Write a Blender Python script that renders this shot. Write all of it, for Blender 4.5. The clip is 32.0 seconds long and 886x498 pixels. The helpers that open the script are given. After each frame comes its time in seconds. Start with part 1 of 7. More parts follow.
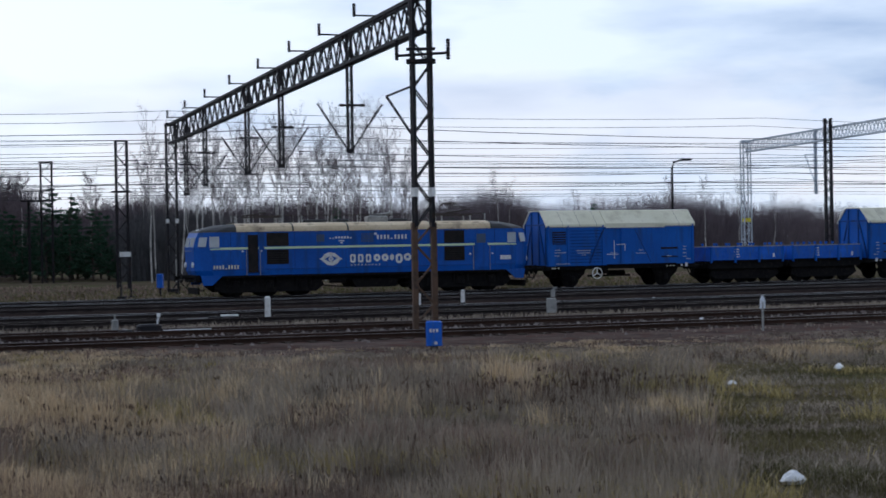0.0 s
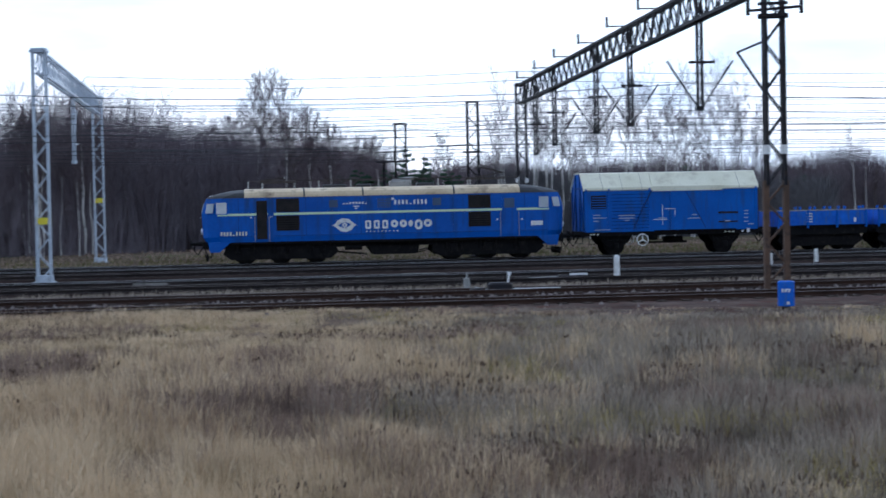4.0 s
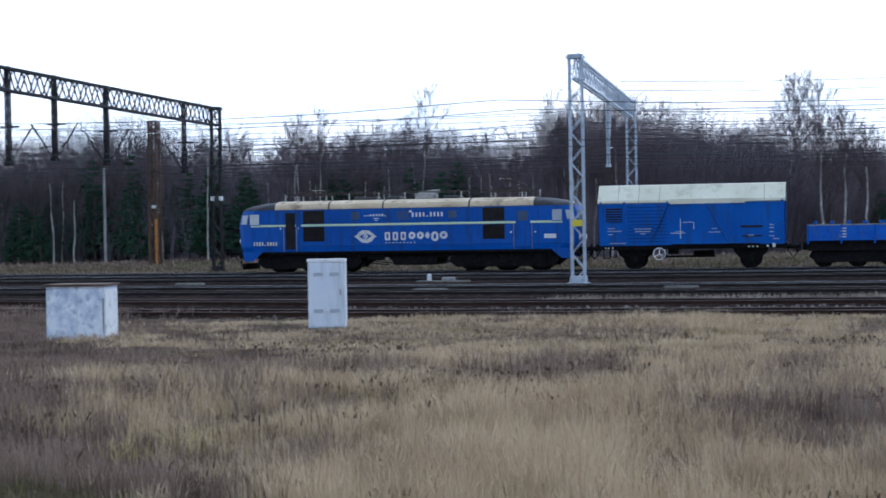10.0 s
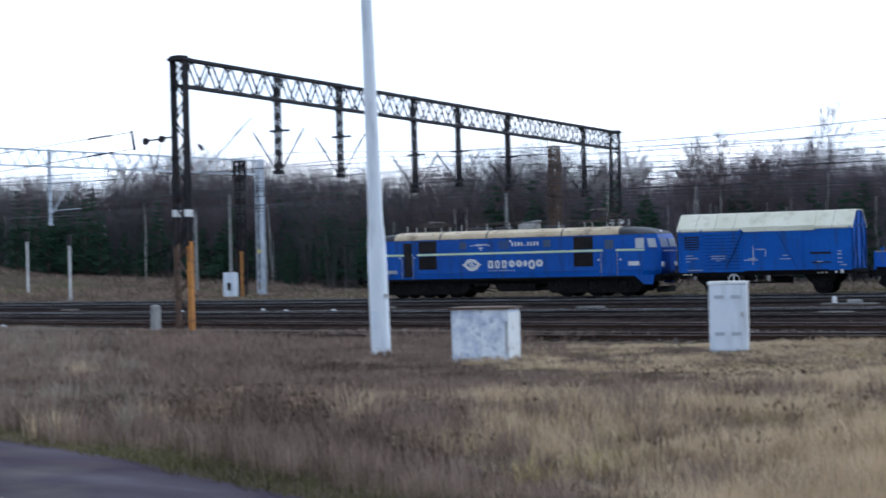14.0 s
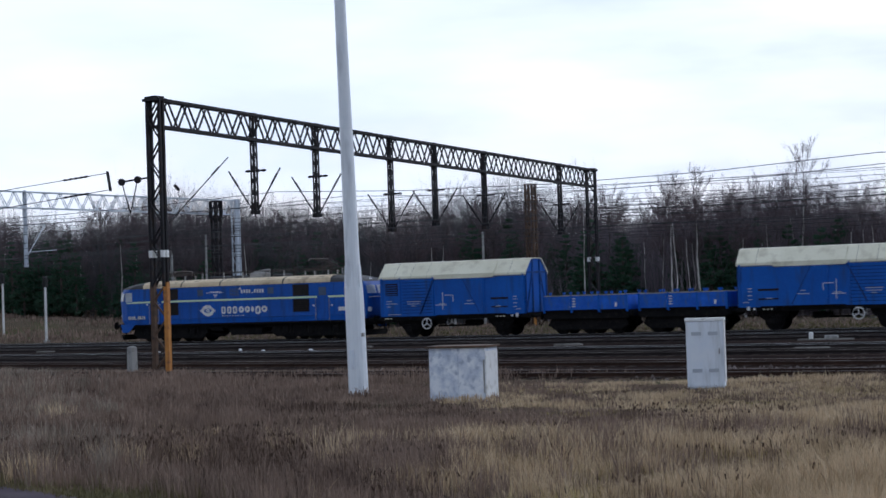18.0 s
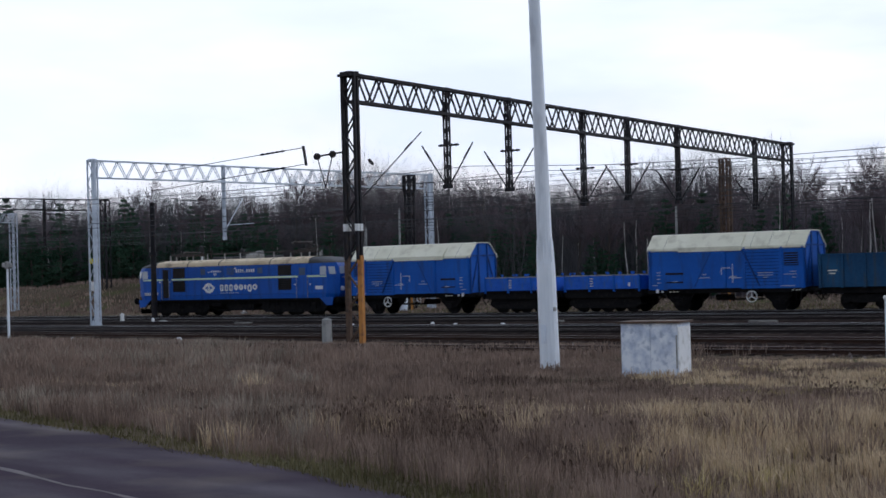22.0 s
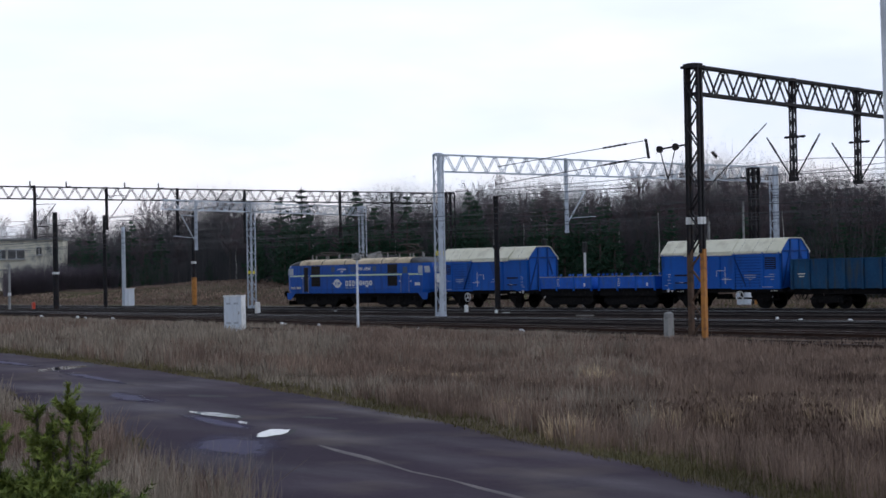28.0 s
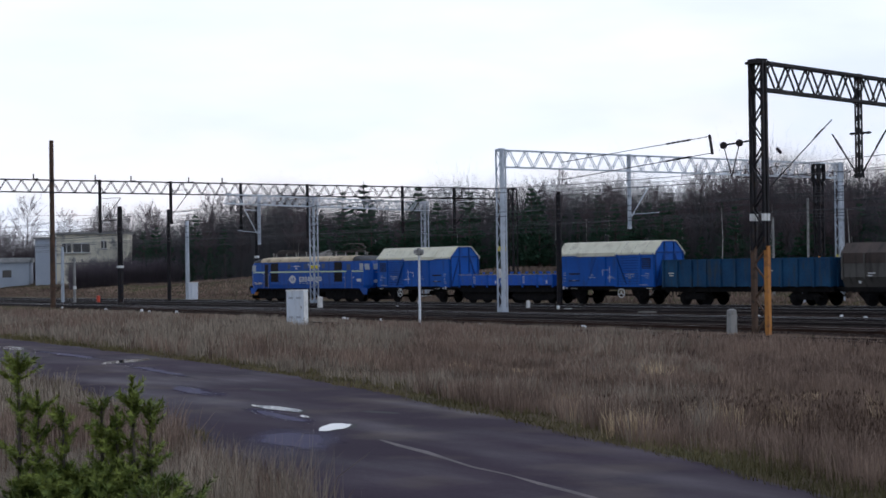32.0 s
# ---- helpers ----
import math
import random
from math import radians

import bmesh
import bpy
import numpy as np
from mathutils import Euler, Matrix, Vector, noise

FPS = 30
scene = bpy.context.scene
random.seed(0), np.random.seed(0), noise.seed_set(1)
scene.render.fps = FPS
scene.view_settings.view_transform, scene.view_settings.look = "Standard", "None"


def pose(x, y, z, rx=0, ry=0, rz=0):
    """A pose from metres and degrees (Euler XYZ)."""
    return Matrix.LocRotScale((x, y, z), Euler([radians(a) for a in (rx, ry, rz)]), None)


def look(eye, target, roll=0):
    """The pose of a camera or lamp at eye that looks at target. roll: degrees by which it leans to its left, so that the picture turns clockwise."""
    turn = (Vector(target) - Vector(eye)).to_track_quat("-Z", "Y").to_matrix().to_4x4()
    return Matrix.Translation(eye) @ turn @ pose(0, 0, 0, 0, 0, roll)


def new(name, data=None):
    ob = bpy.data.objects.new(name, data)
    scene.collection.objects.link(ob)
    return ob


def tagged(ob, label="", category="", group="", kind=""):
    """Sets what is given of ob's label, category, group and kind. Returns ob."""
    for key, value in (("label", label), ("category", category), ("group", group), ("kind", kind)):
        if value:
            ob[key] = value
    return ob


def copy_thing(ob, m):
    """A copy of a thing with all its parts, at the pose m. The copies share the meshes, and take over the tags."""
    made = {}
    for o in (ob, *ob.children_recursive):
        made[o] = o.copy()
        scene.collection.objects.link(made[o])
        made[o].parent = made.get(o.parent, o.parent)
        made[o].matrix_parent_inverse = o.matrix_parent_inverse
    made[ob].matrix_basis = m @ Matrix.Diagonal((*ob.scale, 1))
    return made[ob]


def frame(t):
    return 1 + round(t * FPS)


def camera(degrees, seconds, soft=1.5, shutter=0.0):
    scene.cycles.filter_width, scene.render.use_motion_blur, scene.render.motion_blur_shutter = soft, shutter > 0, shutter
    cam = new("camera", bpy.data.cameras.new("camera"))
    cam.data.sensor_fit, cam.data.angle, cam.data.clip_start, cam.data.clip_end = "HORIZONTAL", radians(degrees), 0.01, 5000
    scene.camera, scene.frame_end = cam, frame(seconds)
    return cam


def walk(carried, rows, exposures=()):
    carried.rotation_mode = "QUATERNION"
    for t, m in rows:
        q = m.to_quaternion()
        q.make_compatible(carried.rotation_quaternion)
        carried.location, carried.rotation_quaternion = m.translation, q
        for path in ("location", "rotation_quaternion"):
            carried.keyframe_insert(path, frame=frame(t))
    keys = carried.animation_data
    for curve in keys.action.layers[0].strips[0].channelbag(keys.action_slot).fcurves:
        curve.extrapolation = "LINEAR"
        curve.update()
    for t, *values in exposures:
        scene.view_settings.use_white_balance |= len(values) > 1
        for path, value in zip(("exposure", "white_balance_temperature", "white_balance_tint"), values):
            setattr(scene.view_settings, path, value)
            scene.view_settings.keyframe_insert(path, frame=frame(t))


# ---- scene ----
# camera: it stands on one spot and is panned by hand after the train
EYE = (0.0, 0.0, 2.672)
cam = camera(28.678, 32.0, soft=1.6, shutter=0.5)


def aim(yaw, up, lean):
    """A pose at the camera's spot: degrees to the left of north, up, and of lean to its left."""
    y, u = radians(yaw), radians(up)
    way = Vector((-math.sin(y) * math.cos(u), math.cos(y) * math.cos(u), math.sin(u)))
    return look(EYE, Vector(EYE) + way, lean)


walk(cam, [
    (0, aim(0.019, -0.170, -1.025)),
    (0.5, aim(1.411, 0.010, -1.027)),
    (1, aim(3.094, 0.080, -1.023)),
    (1.5, aim(3.937, 0.020, -1.244)),
    (2, aim(4.227, -0.806, -1.680)),
    (2.5, aim(5.579, -1.215, -1.544)),
    (3, aim(7.624, -1.483, -0.998)),
    (3.5, aim(9.423, -1.185, -1.167)),
    (4, aim(11.544, -1.303, -1.214)),
    (4.5, aim(13.331, -1.520, -1.402)),
    (6.5, aim(18.231, -0.810, -1.531)),
    (7, aim(20.019, -0.664, -1.280)),
    (7.5, aim(21.450, -1.107, -1.112)),
    (8, aim(23.083, -1.161, -0.982)),
    (8.5, aim(24.749, -0.735, -1.020)),
    (9, aim(26.241, -0.893, -0.949)),
    (9.5, aim(27.479, -1.016, -1.110)),
    (10, aim(28.975, -0.882, -0.965)),
    (10.5, aim(30.605, -0.794, -1.122)),
    (11, aim(32.210, -0.797, -1.361)),
    (11.5, aim(33.053, -0.760, -0.946)),
    (12, aim(33.775, -0.631, -0.861)),
    (12.5, aim(35.061, -0.439, -0.773)),
    (13, aim(37.286, -0.385, -0.765)),
    (13.5, aim(39.103, -0.578, -1.150)),
    (14, aim(42.123, 0.156, -1.495)),
    (14.5, aim(43.952, 0.305, -1.615)),
    (16.5, aim(42.981, 1.427, -1.328)),
    (17, aim(42.389, 1.490, -1.800)),
    (17.5, aim(41.578, 1.398, -1.718)),
    (18, aim(41.321, 1.412, -1.921)),
    (18.5, aim(42.917, 1.237, -2.445)),
    (19, aim(43.960, 0.689, -2.043)),
    (19.5, aim(44.755, 0.878, -2.040)),
    (20, aim(46.047, 1.159, -2.072)),
    (20.5, aim(46.875, 1.206, -1.970)),
    (21, aim(47.497, 1.168, -1.943)),
    (21.5, aim(47.847, 0.960, -1.569)),
    (22, aim(47.687, 0.755, -1.540)),
    (22.5, aim(48.048, 0.848, -1.637)),
    (23, aim(49.140, 0.864, -1.782)),
    (23.5, aim(50.234, 1.095, -2.111)),
    (24, aim(51.449, 1.414, -1.949)),
    (24.5, aim(53.006, 1.579, -1.952)),
    (25, aim(54.047, 1.727, -2.166)),
    (25.5, aim(54.933, 1.425, -2.151)),
    (26, aim(55.720, 1.023, -1.655)),
    (26.5, aim(56.718, 1.106, -1.587)),
    (28.5, aim(59.191, 0.726, -1.069)),
    (29, aim(59.063, 0.885, -1.277)),
    (29.5, aim(59.322, 0.813, -0.828)),
    (30, aim(60.034, 0.884, -0.858)),
    (30.5, aim(60.634, 0.457, -1.086)),
    (31, aim(60.891, 0.840, -0.876)),
    (31.5, aim(61.207, 0.911, -0.809)),
    (32, aim(61.012, 0.671, -0.817)),
], exposures=[(0, -0.32, 5600, 9), (2.2, -0.22, 5450, 9), (3, 0.08, 5200, 8), (4, 0.25, 5200, 8), (7, 0.3, 5150, 8), (12, 0.48, 5250, 8), (14, 0.5, 5400, 8), (17, -0.07, 5600, 10), (19, -0.18, 5700, 11), (32, -0.2, 5850, 12)])

# the curve of the train's track, and the way of the locomotive's emblem along it
CURVE = (71.6903, 15.2268, 3.9759, 1.1207)
SPEED = (-11.9903, 37.7125, -47.9286, 18.1359, 133.9799, 73.4199)


def track_y(x):
    c = min(max(x, -170.0), 70.0)
    u = (c + 70.0) / 70.0
    y = CURVE[0] + CURVE[1] * u + CURVE[2] * u * u + CURVE[3] * u ** 3
    return y + (x - c) * (CURVE[1] + 2 * CURVE[2] * u + 3 * CURVE[3] * u * u) / 70.0


def track_slope(x):
    return (track_y(x + 0.05) - track_y(x - 0.05)) / 0.1


def beside(x, off):
    """The point off metres on the near side of the train's track, square to it at x."""
    m = track_slope(x)
    k = math.hypot(1, m)
    return Vector((x + m / k * off, track_y(x) - off / k, 0))


ARC_X = np.linspace(60, -330, 1600)
ARC_Y = np.array([track_y(float(v)) for v in ARC_X])
ARC_S = np.concatenate([[0], np.cumsum(np.hypot(np.diff(ARC_X), np.diff(ARC_Y)))])


def on_track(s):
    """Place on the track s metres along it (it runs towards the west)."""
    if s < 0:
        x = 60.0 - s * 0.87
        return Vector((x, track_y(x), 0))
    x = float(np.interp(s, ARC_S, ARC_X))
    return Vector((x, track_y(x), 0))


def train_s(t):
    u, v = t / 32.0, 0.0
    for c in SPEED:
        v = v * u + c
    return v


# ---- light ----
world = bpy.data.worlds.new("sky")
scene.world = world
world.use_nodes = True
wn, wl = world.node_tree.nodes, world.node_tree.links
wn.clear()
w_out, w_bg = wn.new("ShaderNodeOutputWorld"), wn.new("ShaderNodeBackground")
w_sky, w_tc, w_map = wn.new("ShaderNodeTexSky"), wn.new("ShaderNodeTexCoord"), wn.new("ShaderNodeMapping")
w_sky.sky_type, w_sky.sun_disc = "NISHITA", False
w_sky.sun_elevation, w_sky.sun_rotation = radians(20), radians(-20)
w_noise, w_ramp = wn.new("ShaderNodeTexNoise"), wn.new("ShaderNodeValToRGB")
w_noise2, w_ramp2 = wn.new("ShaderNodeTexNoise"), wn.new("ShaderNodeValToRGB")
w_map.inputs["Scale"].default_value = (1.6, 1.6, 7.0)
w_map.inputs["Location"].default_value = (0.4, 0.2, 0.0)
w_noise.inputs["Scale"].default_value, w_noise.inputs["Detail"].default_value = 2.6, 6
w_noise.inputs["Roughness"].default_value = 0.5
w_noise2.inputs["Scale"].default_value, w_noise2.inputs["Detail"].default_value = 1.1, 3
w_ramp.color_ramp.elements[0].position, w_ramp.color_ramp.elements[1].position = 0.36, 0.60
w_ramp.color_ramp.elements[0].color, w_ramp.color_ramp.elements[1].color = (0.55, 0.66, 0.86, 1), (1.16, 1.20, 1.26, 1)
w_mix, w_mul = wn.new("ShaderNodeMix"), wn.new("ShaderNodeMix")
w_mix.data_type, w_mul.data_type = "RGBA", "RGBA"
w_mul.blend_type = "MULTIPLY"
w_mul.inputs["Factor"].default_value = 1.0
w_mul.inputs[7].default_value = (0.1, 0.1, 0.1, 1)
wl.new(w_tc.outputs["Generated"], w_map.inputs["Vector"])
wl.new(w_map.outputs["Vector"], w_noise.inputs["Vector"])
wl.new(w_noise.outputs["Fac"], w_ramp.inputs["Fac"])
wl.new(w_sky.outputs["Color"], w_mul.inputs[6])
w_mix.inputs["Factor"].default_value = 0.92
wl.new(w_mul.outputs[2], w_mix.inputs[6])
# the cloud thins into a white veil towards the west
w_west, w_dot, w_rng = wn.new("ShaderNodeMix"), wn.new("ShaderNodeVectorMath"), wn.new("ShaderNodeMapRange")
w_west.data_type = "RGBA"
w_dot.operation = "DOT_PRODUCT"
w_dot.inputs[1].default_value = (-0.9, 0.2, 0.35)
w_rng.inputs["From Min"].default_value, w_rng.inputs["From Max"].default_value = 0.45, 0.95
w_rng.inputs["To Min"].default_value, w_rng.inputs["To Max"].default_value = 0.0, 0.78
wl.new(w_tc.outputs["Generated"], w_dot.inputs[0])
wl.new(w_dot.outputs["Value"], w_rng.inputs["Value"])
wl.new(w_rng.outputs["Result"], w_west.inputs["Factor"])
wl.new(w_ramp.outputs["Color"], w_west.inputs[6])
w_west.inputs[7].default_value = (1.31, 1.31, 1.35, 1)
wl.new(w_west.outputs[2], w_mix.inputs[7])
# the cloud is bright round the hidden sun in the north-west and heavy grey behind the camera and overhead
w_sun, w_rng2, w_shade = wn.new("ShaderNodeVectorMath"), wn.new("ShaderNodeMapRange"), wn.new("ShaderNodeMix")
w_sun.operation = "DOT_PRODUCT"
w_sun.inputs[1].default_value = (-0.52, 0.84, 0.10)
w_rng2.interpolation_type = "SMOOTHSTEP"
w_rng2.inputs["From Min"].default_value, w_rng2.inputs["From Max"].default_value = -0.3, 0.8
w_rng2.inputs["To Min"].default_value, w_rng2.inputs["To Max"].default_value = 0.60, 1.0
w_shade.data_type, w_shade.blend_type = "RGBA", "MULTIPLY"
w_shade.inputs["Factor"].default_value = 1.0
wl.new(w_tc.outputs["Generated"], w_sun.inputs[0])
wl.new(w_sun.outputs["Value"], w_rng2.inputs["Value"])
wl.new(w_mix.outputs[2], w_shade.inputs[6])
wl.new(w_rng2.outputs["Result"], w_shade.inputs[7])
# heaped white cloud stands low over the horizon
w_sep, w_low, w_puff, w_pr, w_fac, w_heap = wn.new("ShaderNodeSeparateXYZ"), wn.new("ShaderNodeMapRange"), wn.new("ShaderNodeTexNoise"), wn.new("ShaderNodeMapRange"), wn.new("ShaderNodeMath"), wn.new("ShaderNodeMix")
w_low.inputs["From Min"].default_value, w_low.inputs["From Max"].default_value = 0.035, 0.12
w_low.inputs["To Min"].default_value, w_low.inputs["To Max"].default_value = 1.0, 0.0
w_map2 = wn.new("ShaderNodeMapping")
w_map2.inputs["Scale"].default_value, w_map2.inputs["Location"].default_value = (3.2, 3.2, 9.0), (1.7, 0.6, 0.0)
w_puff.inputs["Scale"].default_value, w_puff.inputs["Detail"].default_value = 2.4, 5
w_pr.inputs["From Min"].default_value, w_pr.inputs["From Max"].default_value = 0.44, 0.55
w_fac.operation = "MULTIPLY"
w_heap.data_type = "RGBA"
w_heap.inputs[7].default_value = (1.24, 1.17, 1.13, 1)
wl.new(w_tc.outputs["Generated"], w_sep.inputs[0])
wl.new(w_sep.outputs["Z"], w_low.inputs["Value"])
wl.new(w_tc.outputs["Generated"], w_map2.inputs["Vector"])
wl.new(w_map2.outputs["Vector"], w_puff.inputs["Vector"])
wl.new(w_puff.outputs["Fac"], w_pr.inputs["Value"])
wl.new(w_low.outputs["Result"], w_fac.inputs[0])
wl.new(w_pr.outputs["Result"], w_fac.inputs[1])
wl.new(w_fac.outputs[0], w_heap.inputs["Factor"])
wl.new(w_shade.outputs[2], w_heap.inputs[6])
wl.new(w_heap.outputs[2], w_bg.inputs["Color"])
w_bg.inputs["Strength"].default_value = 1.0
wl.new(w_bg.outputs["Background"], w_out.inputs["Surface"])

sun = new("sun", bpy.data.lights.new("sun", "SUN"))
sun.data.energy, sun.data.angle, sun.data.color = 0.6, radians(14), (1.0, 0.95, 0.88)
sun.matrix_world = look((60, 120, 70), (0, 0, 0))


# ---- materials ----
def surf(name, c1, c2, scale=2.0, rough=0.8, metal=0.0, bump=0.0, fine=30.0, c3=None, spread=0.5, rnd=0.0, island=False, stretch=(1, 1, 1), grime=None, spec=None):
    """A surface whose colour wanders between c1 and c2 in large patches and fine grain. c3: stains. rnd: change from piece to piece."""
    m = bpy.data.materials.new(name)
    m.use_nodes = True
    nt = m.node_tree
    n, l = nt.nodes, nt.links
    b = n["Principled BSDF"]
    b.inputs["Roughness"].default_value, b.inputs["Metallic"].default_value = rough, metal
    if spec is not None:
        b.inputs["Specular IOR Level"].default_value = spec
    tc, mp = n.new("ShaderNodeTexCoord"), n.new("ShaderNodeMapping")
    mp.inputs["Scale"].default_value = stretch
    l.new(tc.outputs["Object"], mp.inputs["Vector"])
    big, small = n.new("ShaderNodeTexNoise"), n.new("ShaderNodeTexNoise")
    big.inputs["Scale"].default_value, big.inputs["Detail"].default_value = scale, 4
    small.inputs["Scale"].default_value, small.inputs["Detail"].default_value = fine, 3
    l.new(mp.outputs["Vector"], big.inputs["Vector"])
    l.new(mp.outputs["Vector"], small.inputs["Vector"])
    add = n.new("ShaderNodeMath")
    add.operation = "MULTIPLY_ADD"
    l.new(small.outputs["Fac"], add.inputs[0])
    add.inputs[1].default_value = 0.45
    l.new(big.outputs["Fac"], add.inputs[2])
    rg = n.new("ShaderNodeMapRange")
    rg.inputs["From Min"].default_value, rg.inputs["From Max"].default_value = 0.72 - spread * 0.42, 0.72 + spread * 0.42
    l.new(add.outputs[0], rg.inputs["Value"])
    mix = n.new("ShaderNodeMix")
    mix.data_type = "RGBA"
    mix.inputs[6].default_value, mix.inputs[7].default_value = (*c1, 1), (*c2, 1)
    last_f = rg.outputs["Result"]
    if rnd:
        if island:
            src = n.new("ShaderNodeNewGeometry").outputs["Random Per Island"]
        else:
            src = n.new("ShaderNodeObjectInfo").outputs["Random"]
        ad = n.new("ShaderNodeMath")
        ad.operation = "MULTIPLY_ADD"
        ad.use_clamp = True
        sub = n.new("ShaderNodeMath")
        sub.operation = "SUBTRACT"
        l.new(src, sub.inputs[0])
        sub.inputs[1].default_value = 0.5
        l.new(sub.outputs[0], ad.inputs[0])
        ad.inputs[1].default_value = rnd
        l.new(last_f, ad.inputs[2])
        last_f = ad.outputs[0]
    l.new(last_f, mix.inputs["Factor"])
    last = mix.outputs[2]
    if c3:
        st, sr = n.new("ShaderNodeTexNoise"), n.new("ShaderNodeMapRange")
        st.inputs["Scale"].default_value, st.inputs["Detail"].default_value = scale * 2.7, 6
        mp2 = n.new("ShaderNodeMapping")
        mp2.inputs["Location"].default_value = (7.3, 2.1, 4.4)
        mp2.inputs["Scale"].default_value = (stretch[0] * (2.5 if grime else 1), stretch[1], stretch[2] * (0.4 if grime else 1))
        l.new(tc.outputs["Object"], mp2.inputs["Vector"])
        l.new(mp2.outputs["Vector"], st.inputs["Vector"])
        sr.inputs["From Min"].default_value, sr.inputs["From Max"].default_value = 0.52, 0.72
        l.new(st.outputs["Fac"], sr.inputs["Value"])
        m3 = n.new("ShaderNodeMix")
        m3.data_type = "RGBA"
        l.new(sr.outputs["Result"], m3.inputs["Factor"])
        l.new(last, m3.inputs[6])
        m3.inputs[7].default_value = (*c3, 1)
        last = m3.outputs[2]
    l.new(last, b.inputs["Base Color"])
    if bump:
        bp = n.new("ShaderNodeBump")
        bp.inputs["Strength"].default_value, bp.inputs["Distance"].default_value = bump, 0.02
        l.new(small.outputs["Fac"], bp.inputs["Height"])
        l.new(bp.outputs["Normal"], b.inputs["Normal"])
    return m


LOCO_BLUE = surf("loco_blue_paint", (0.005, 0.074, 0.37), (0.010, 0.108, 0.50), 0.35, 0.42, fine=9, c3=(0.010, 0.060, 0.23), grime=True, spec=0.3)
WAGON_BLUE = surf("wagon_blue_paint", (0.005, 0.086, 0.41), (0.010, 0.122, 0.53), 0.5, 0.5, fine=12, c3=(0.014, 0.070, 0.25), grime=True, spec=0.3)
DEEP_BLUE = surf("deep_blue_frame_paint", (0.004, 0.045, 0.20), (0.007, 0.06, 0.26), 0.8, 0.55, fine=12, c3=(0.010, 0.03, 0.08), grime=True, spec=0.3)
BRIGHT_BLUE = surf("bright_blue_paint", (0.008, 0.078, 0.43), (0.025, 0.155, 0.70), 1.3, 0.5, fine=9, c3=(0.05, 0.12, 0.32), spread=0.7, grime=True, spec=0.3)
TEAL_BLUE = surf("weathered_teal_paint", (0.006, 0.044, 0.115), (0.016, 0.088, 0.19), 0.6, 0.65, fine=8, c3=(0.040, 0.060, 0.075), grime=True, spec=0.3)
CREAM = surf("cream_roof_paint", (0.70, 0.67, 0.50), (0.82, 0.79, 0.62), 0.6, 0.6, fine=10, c3=(0.58, 0.54, 0.40))
LOCO_ROOF = surf("sooty_cream_roof_paint", (0.52, 0.40, 0.245), (0.69, 0.57, 0.385), 0.6, 0.65, fine=8, c3=(0.20, 0.14, 0.09))
SOOT = surf("sooty_roof_end", (0.03, 0.032, 0.036), (0.055, 0.055, 0.058), 1.0, 0.7, fine=12)
BLACK = surf("dirty_black_underframe", (0.005, 0.005, 0.006), (0.011, 0.010, 0.010), 1.5, 0.85, fine=14, c3=(0.019, 0.016, 0.014), spec=0.15)
CONCRETE_OLD = surf("stained_concrete", (0.15, 0.14, 0.125), (0.26, 0.24, 0.215), 1.5, 0.9, bump=0.3, fine=25, c3=(0.10, 0.09, 0.085))
VENT = surf("faded_vent_metal", (0.40, 0.44, 0.50), (0.50, 0.54, 0.59), 2.0, 0.6)
RUBBER = surf("black_rubber", (0.012, 0.012, 0.012), (0.02, 0.02, 0.02), 3, 0.7)
WHITE = surf("white_paint", (0.72, 0.72, 0.70), (0.80, 0.80, 0.79), 2.0, 0.5, c3=(0.55, 0.53, 0.49))
STRIPE = surf("pale_yellow_stripe_paint", (0.58, 0.74, 0.44), (0.68, 0.82, 0.54), 2.0, 0.5)
# the sky mirrored in the panes is painted as a pale base colour
PANE = surf("window_glass_painted_sky", (0.34, 0.38, 0.42), (0.52, 0.56, 0.60), 1.6, 0.06, spec=0.9, spread=0.8)
DARK_GLASS = surf("dark_glass", (0.015, 0.018, 0.02), (0.03, 0.033, 0.036), 1.0, 0.08, spec=0.7)
GRILLE_AND_DOORWAY = surf("dark_grille_and_doorway_shade", (0.008, 0.008, 0.009), (0.026, 0.020, 0.019), 2.0, 0.6, spec=0.2)
STEEL = surf("bare_steel", (0.25, 0.25, 0.26), (0.40, 0.40, 0.41), 2.0, 0.4, 0.8)
COPPER = surf("pantograph_metal", (0.035, 0.028, 0.026), (0.09, 0.07, 0.06), 3.0, 0.6, 0.3)
GALV = surf("galvanised_steel", (0.44, 0.49, 0.56), (0.60, 0.65, 0.71), 1.2, 0.5, 0.25, fine=16, c3=(0.30, 0.33, 0.37))
DARK_IRON = surf("tarred_iron", (0.007, 0.007, 0.010), (0.020, 0.018, 0.022), 1.4, 0.65, fine=12, c3=(0.034, 0.022, 0.017), spec=0.25)
RUST_IRON = surf("rusty_brown_iron", (0.06, 0.035, 0.022), (0.13, 0.075, 0.045), 1.6, 0.8, fine=12, c3=(0.035, 0.025, 0.02))
ORANGE = surf("faded_orange_paint", (0.42, 0.16, 0.025), (0.55, 0.24, 0.04), 1.5, 0.6, fine=9, c3=(0.20, 0.08, 0.03))
YELLOW = surf("yellow_sign_paint", (0.75, 0.62, 0.02), (0.85, 0.72, 0.04), 3.0, 0.5)
POLE_GREY = surf("light_grey_pole_paint", (0.78, 0.83, 0.88), (0.86, 0.89, 0.92), 0.7, 0.5, fine=6, c3=(0.60, 0.63, 0.67), grime=True)
CABINET = surf("pale_blue_grey_cabinet_paint", (0.72, 0.78, 0.86), (0.80, 0.84, 0.89), 1.1, 0.55, fine=7, c3=(0.60, 0.64, 0.68), grime=True)
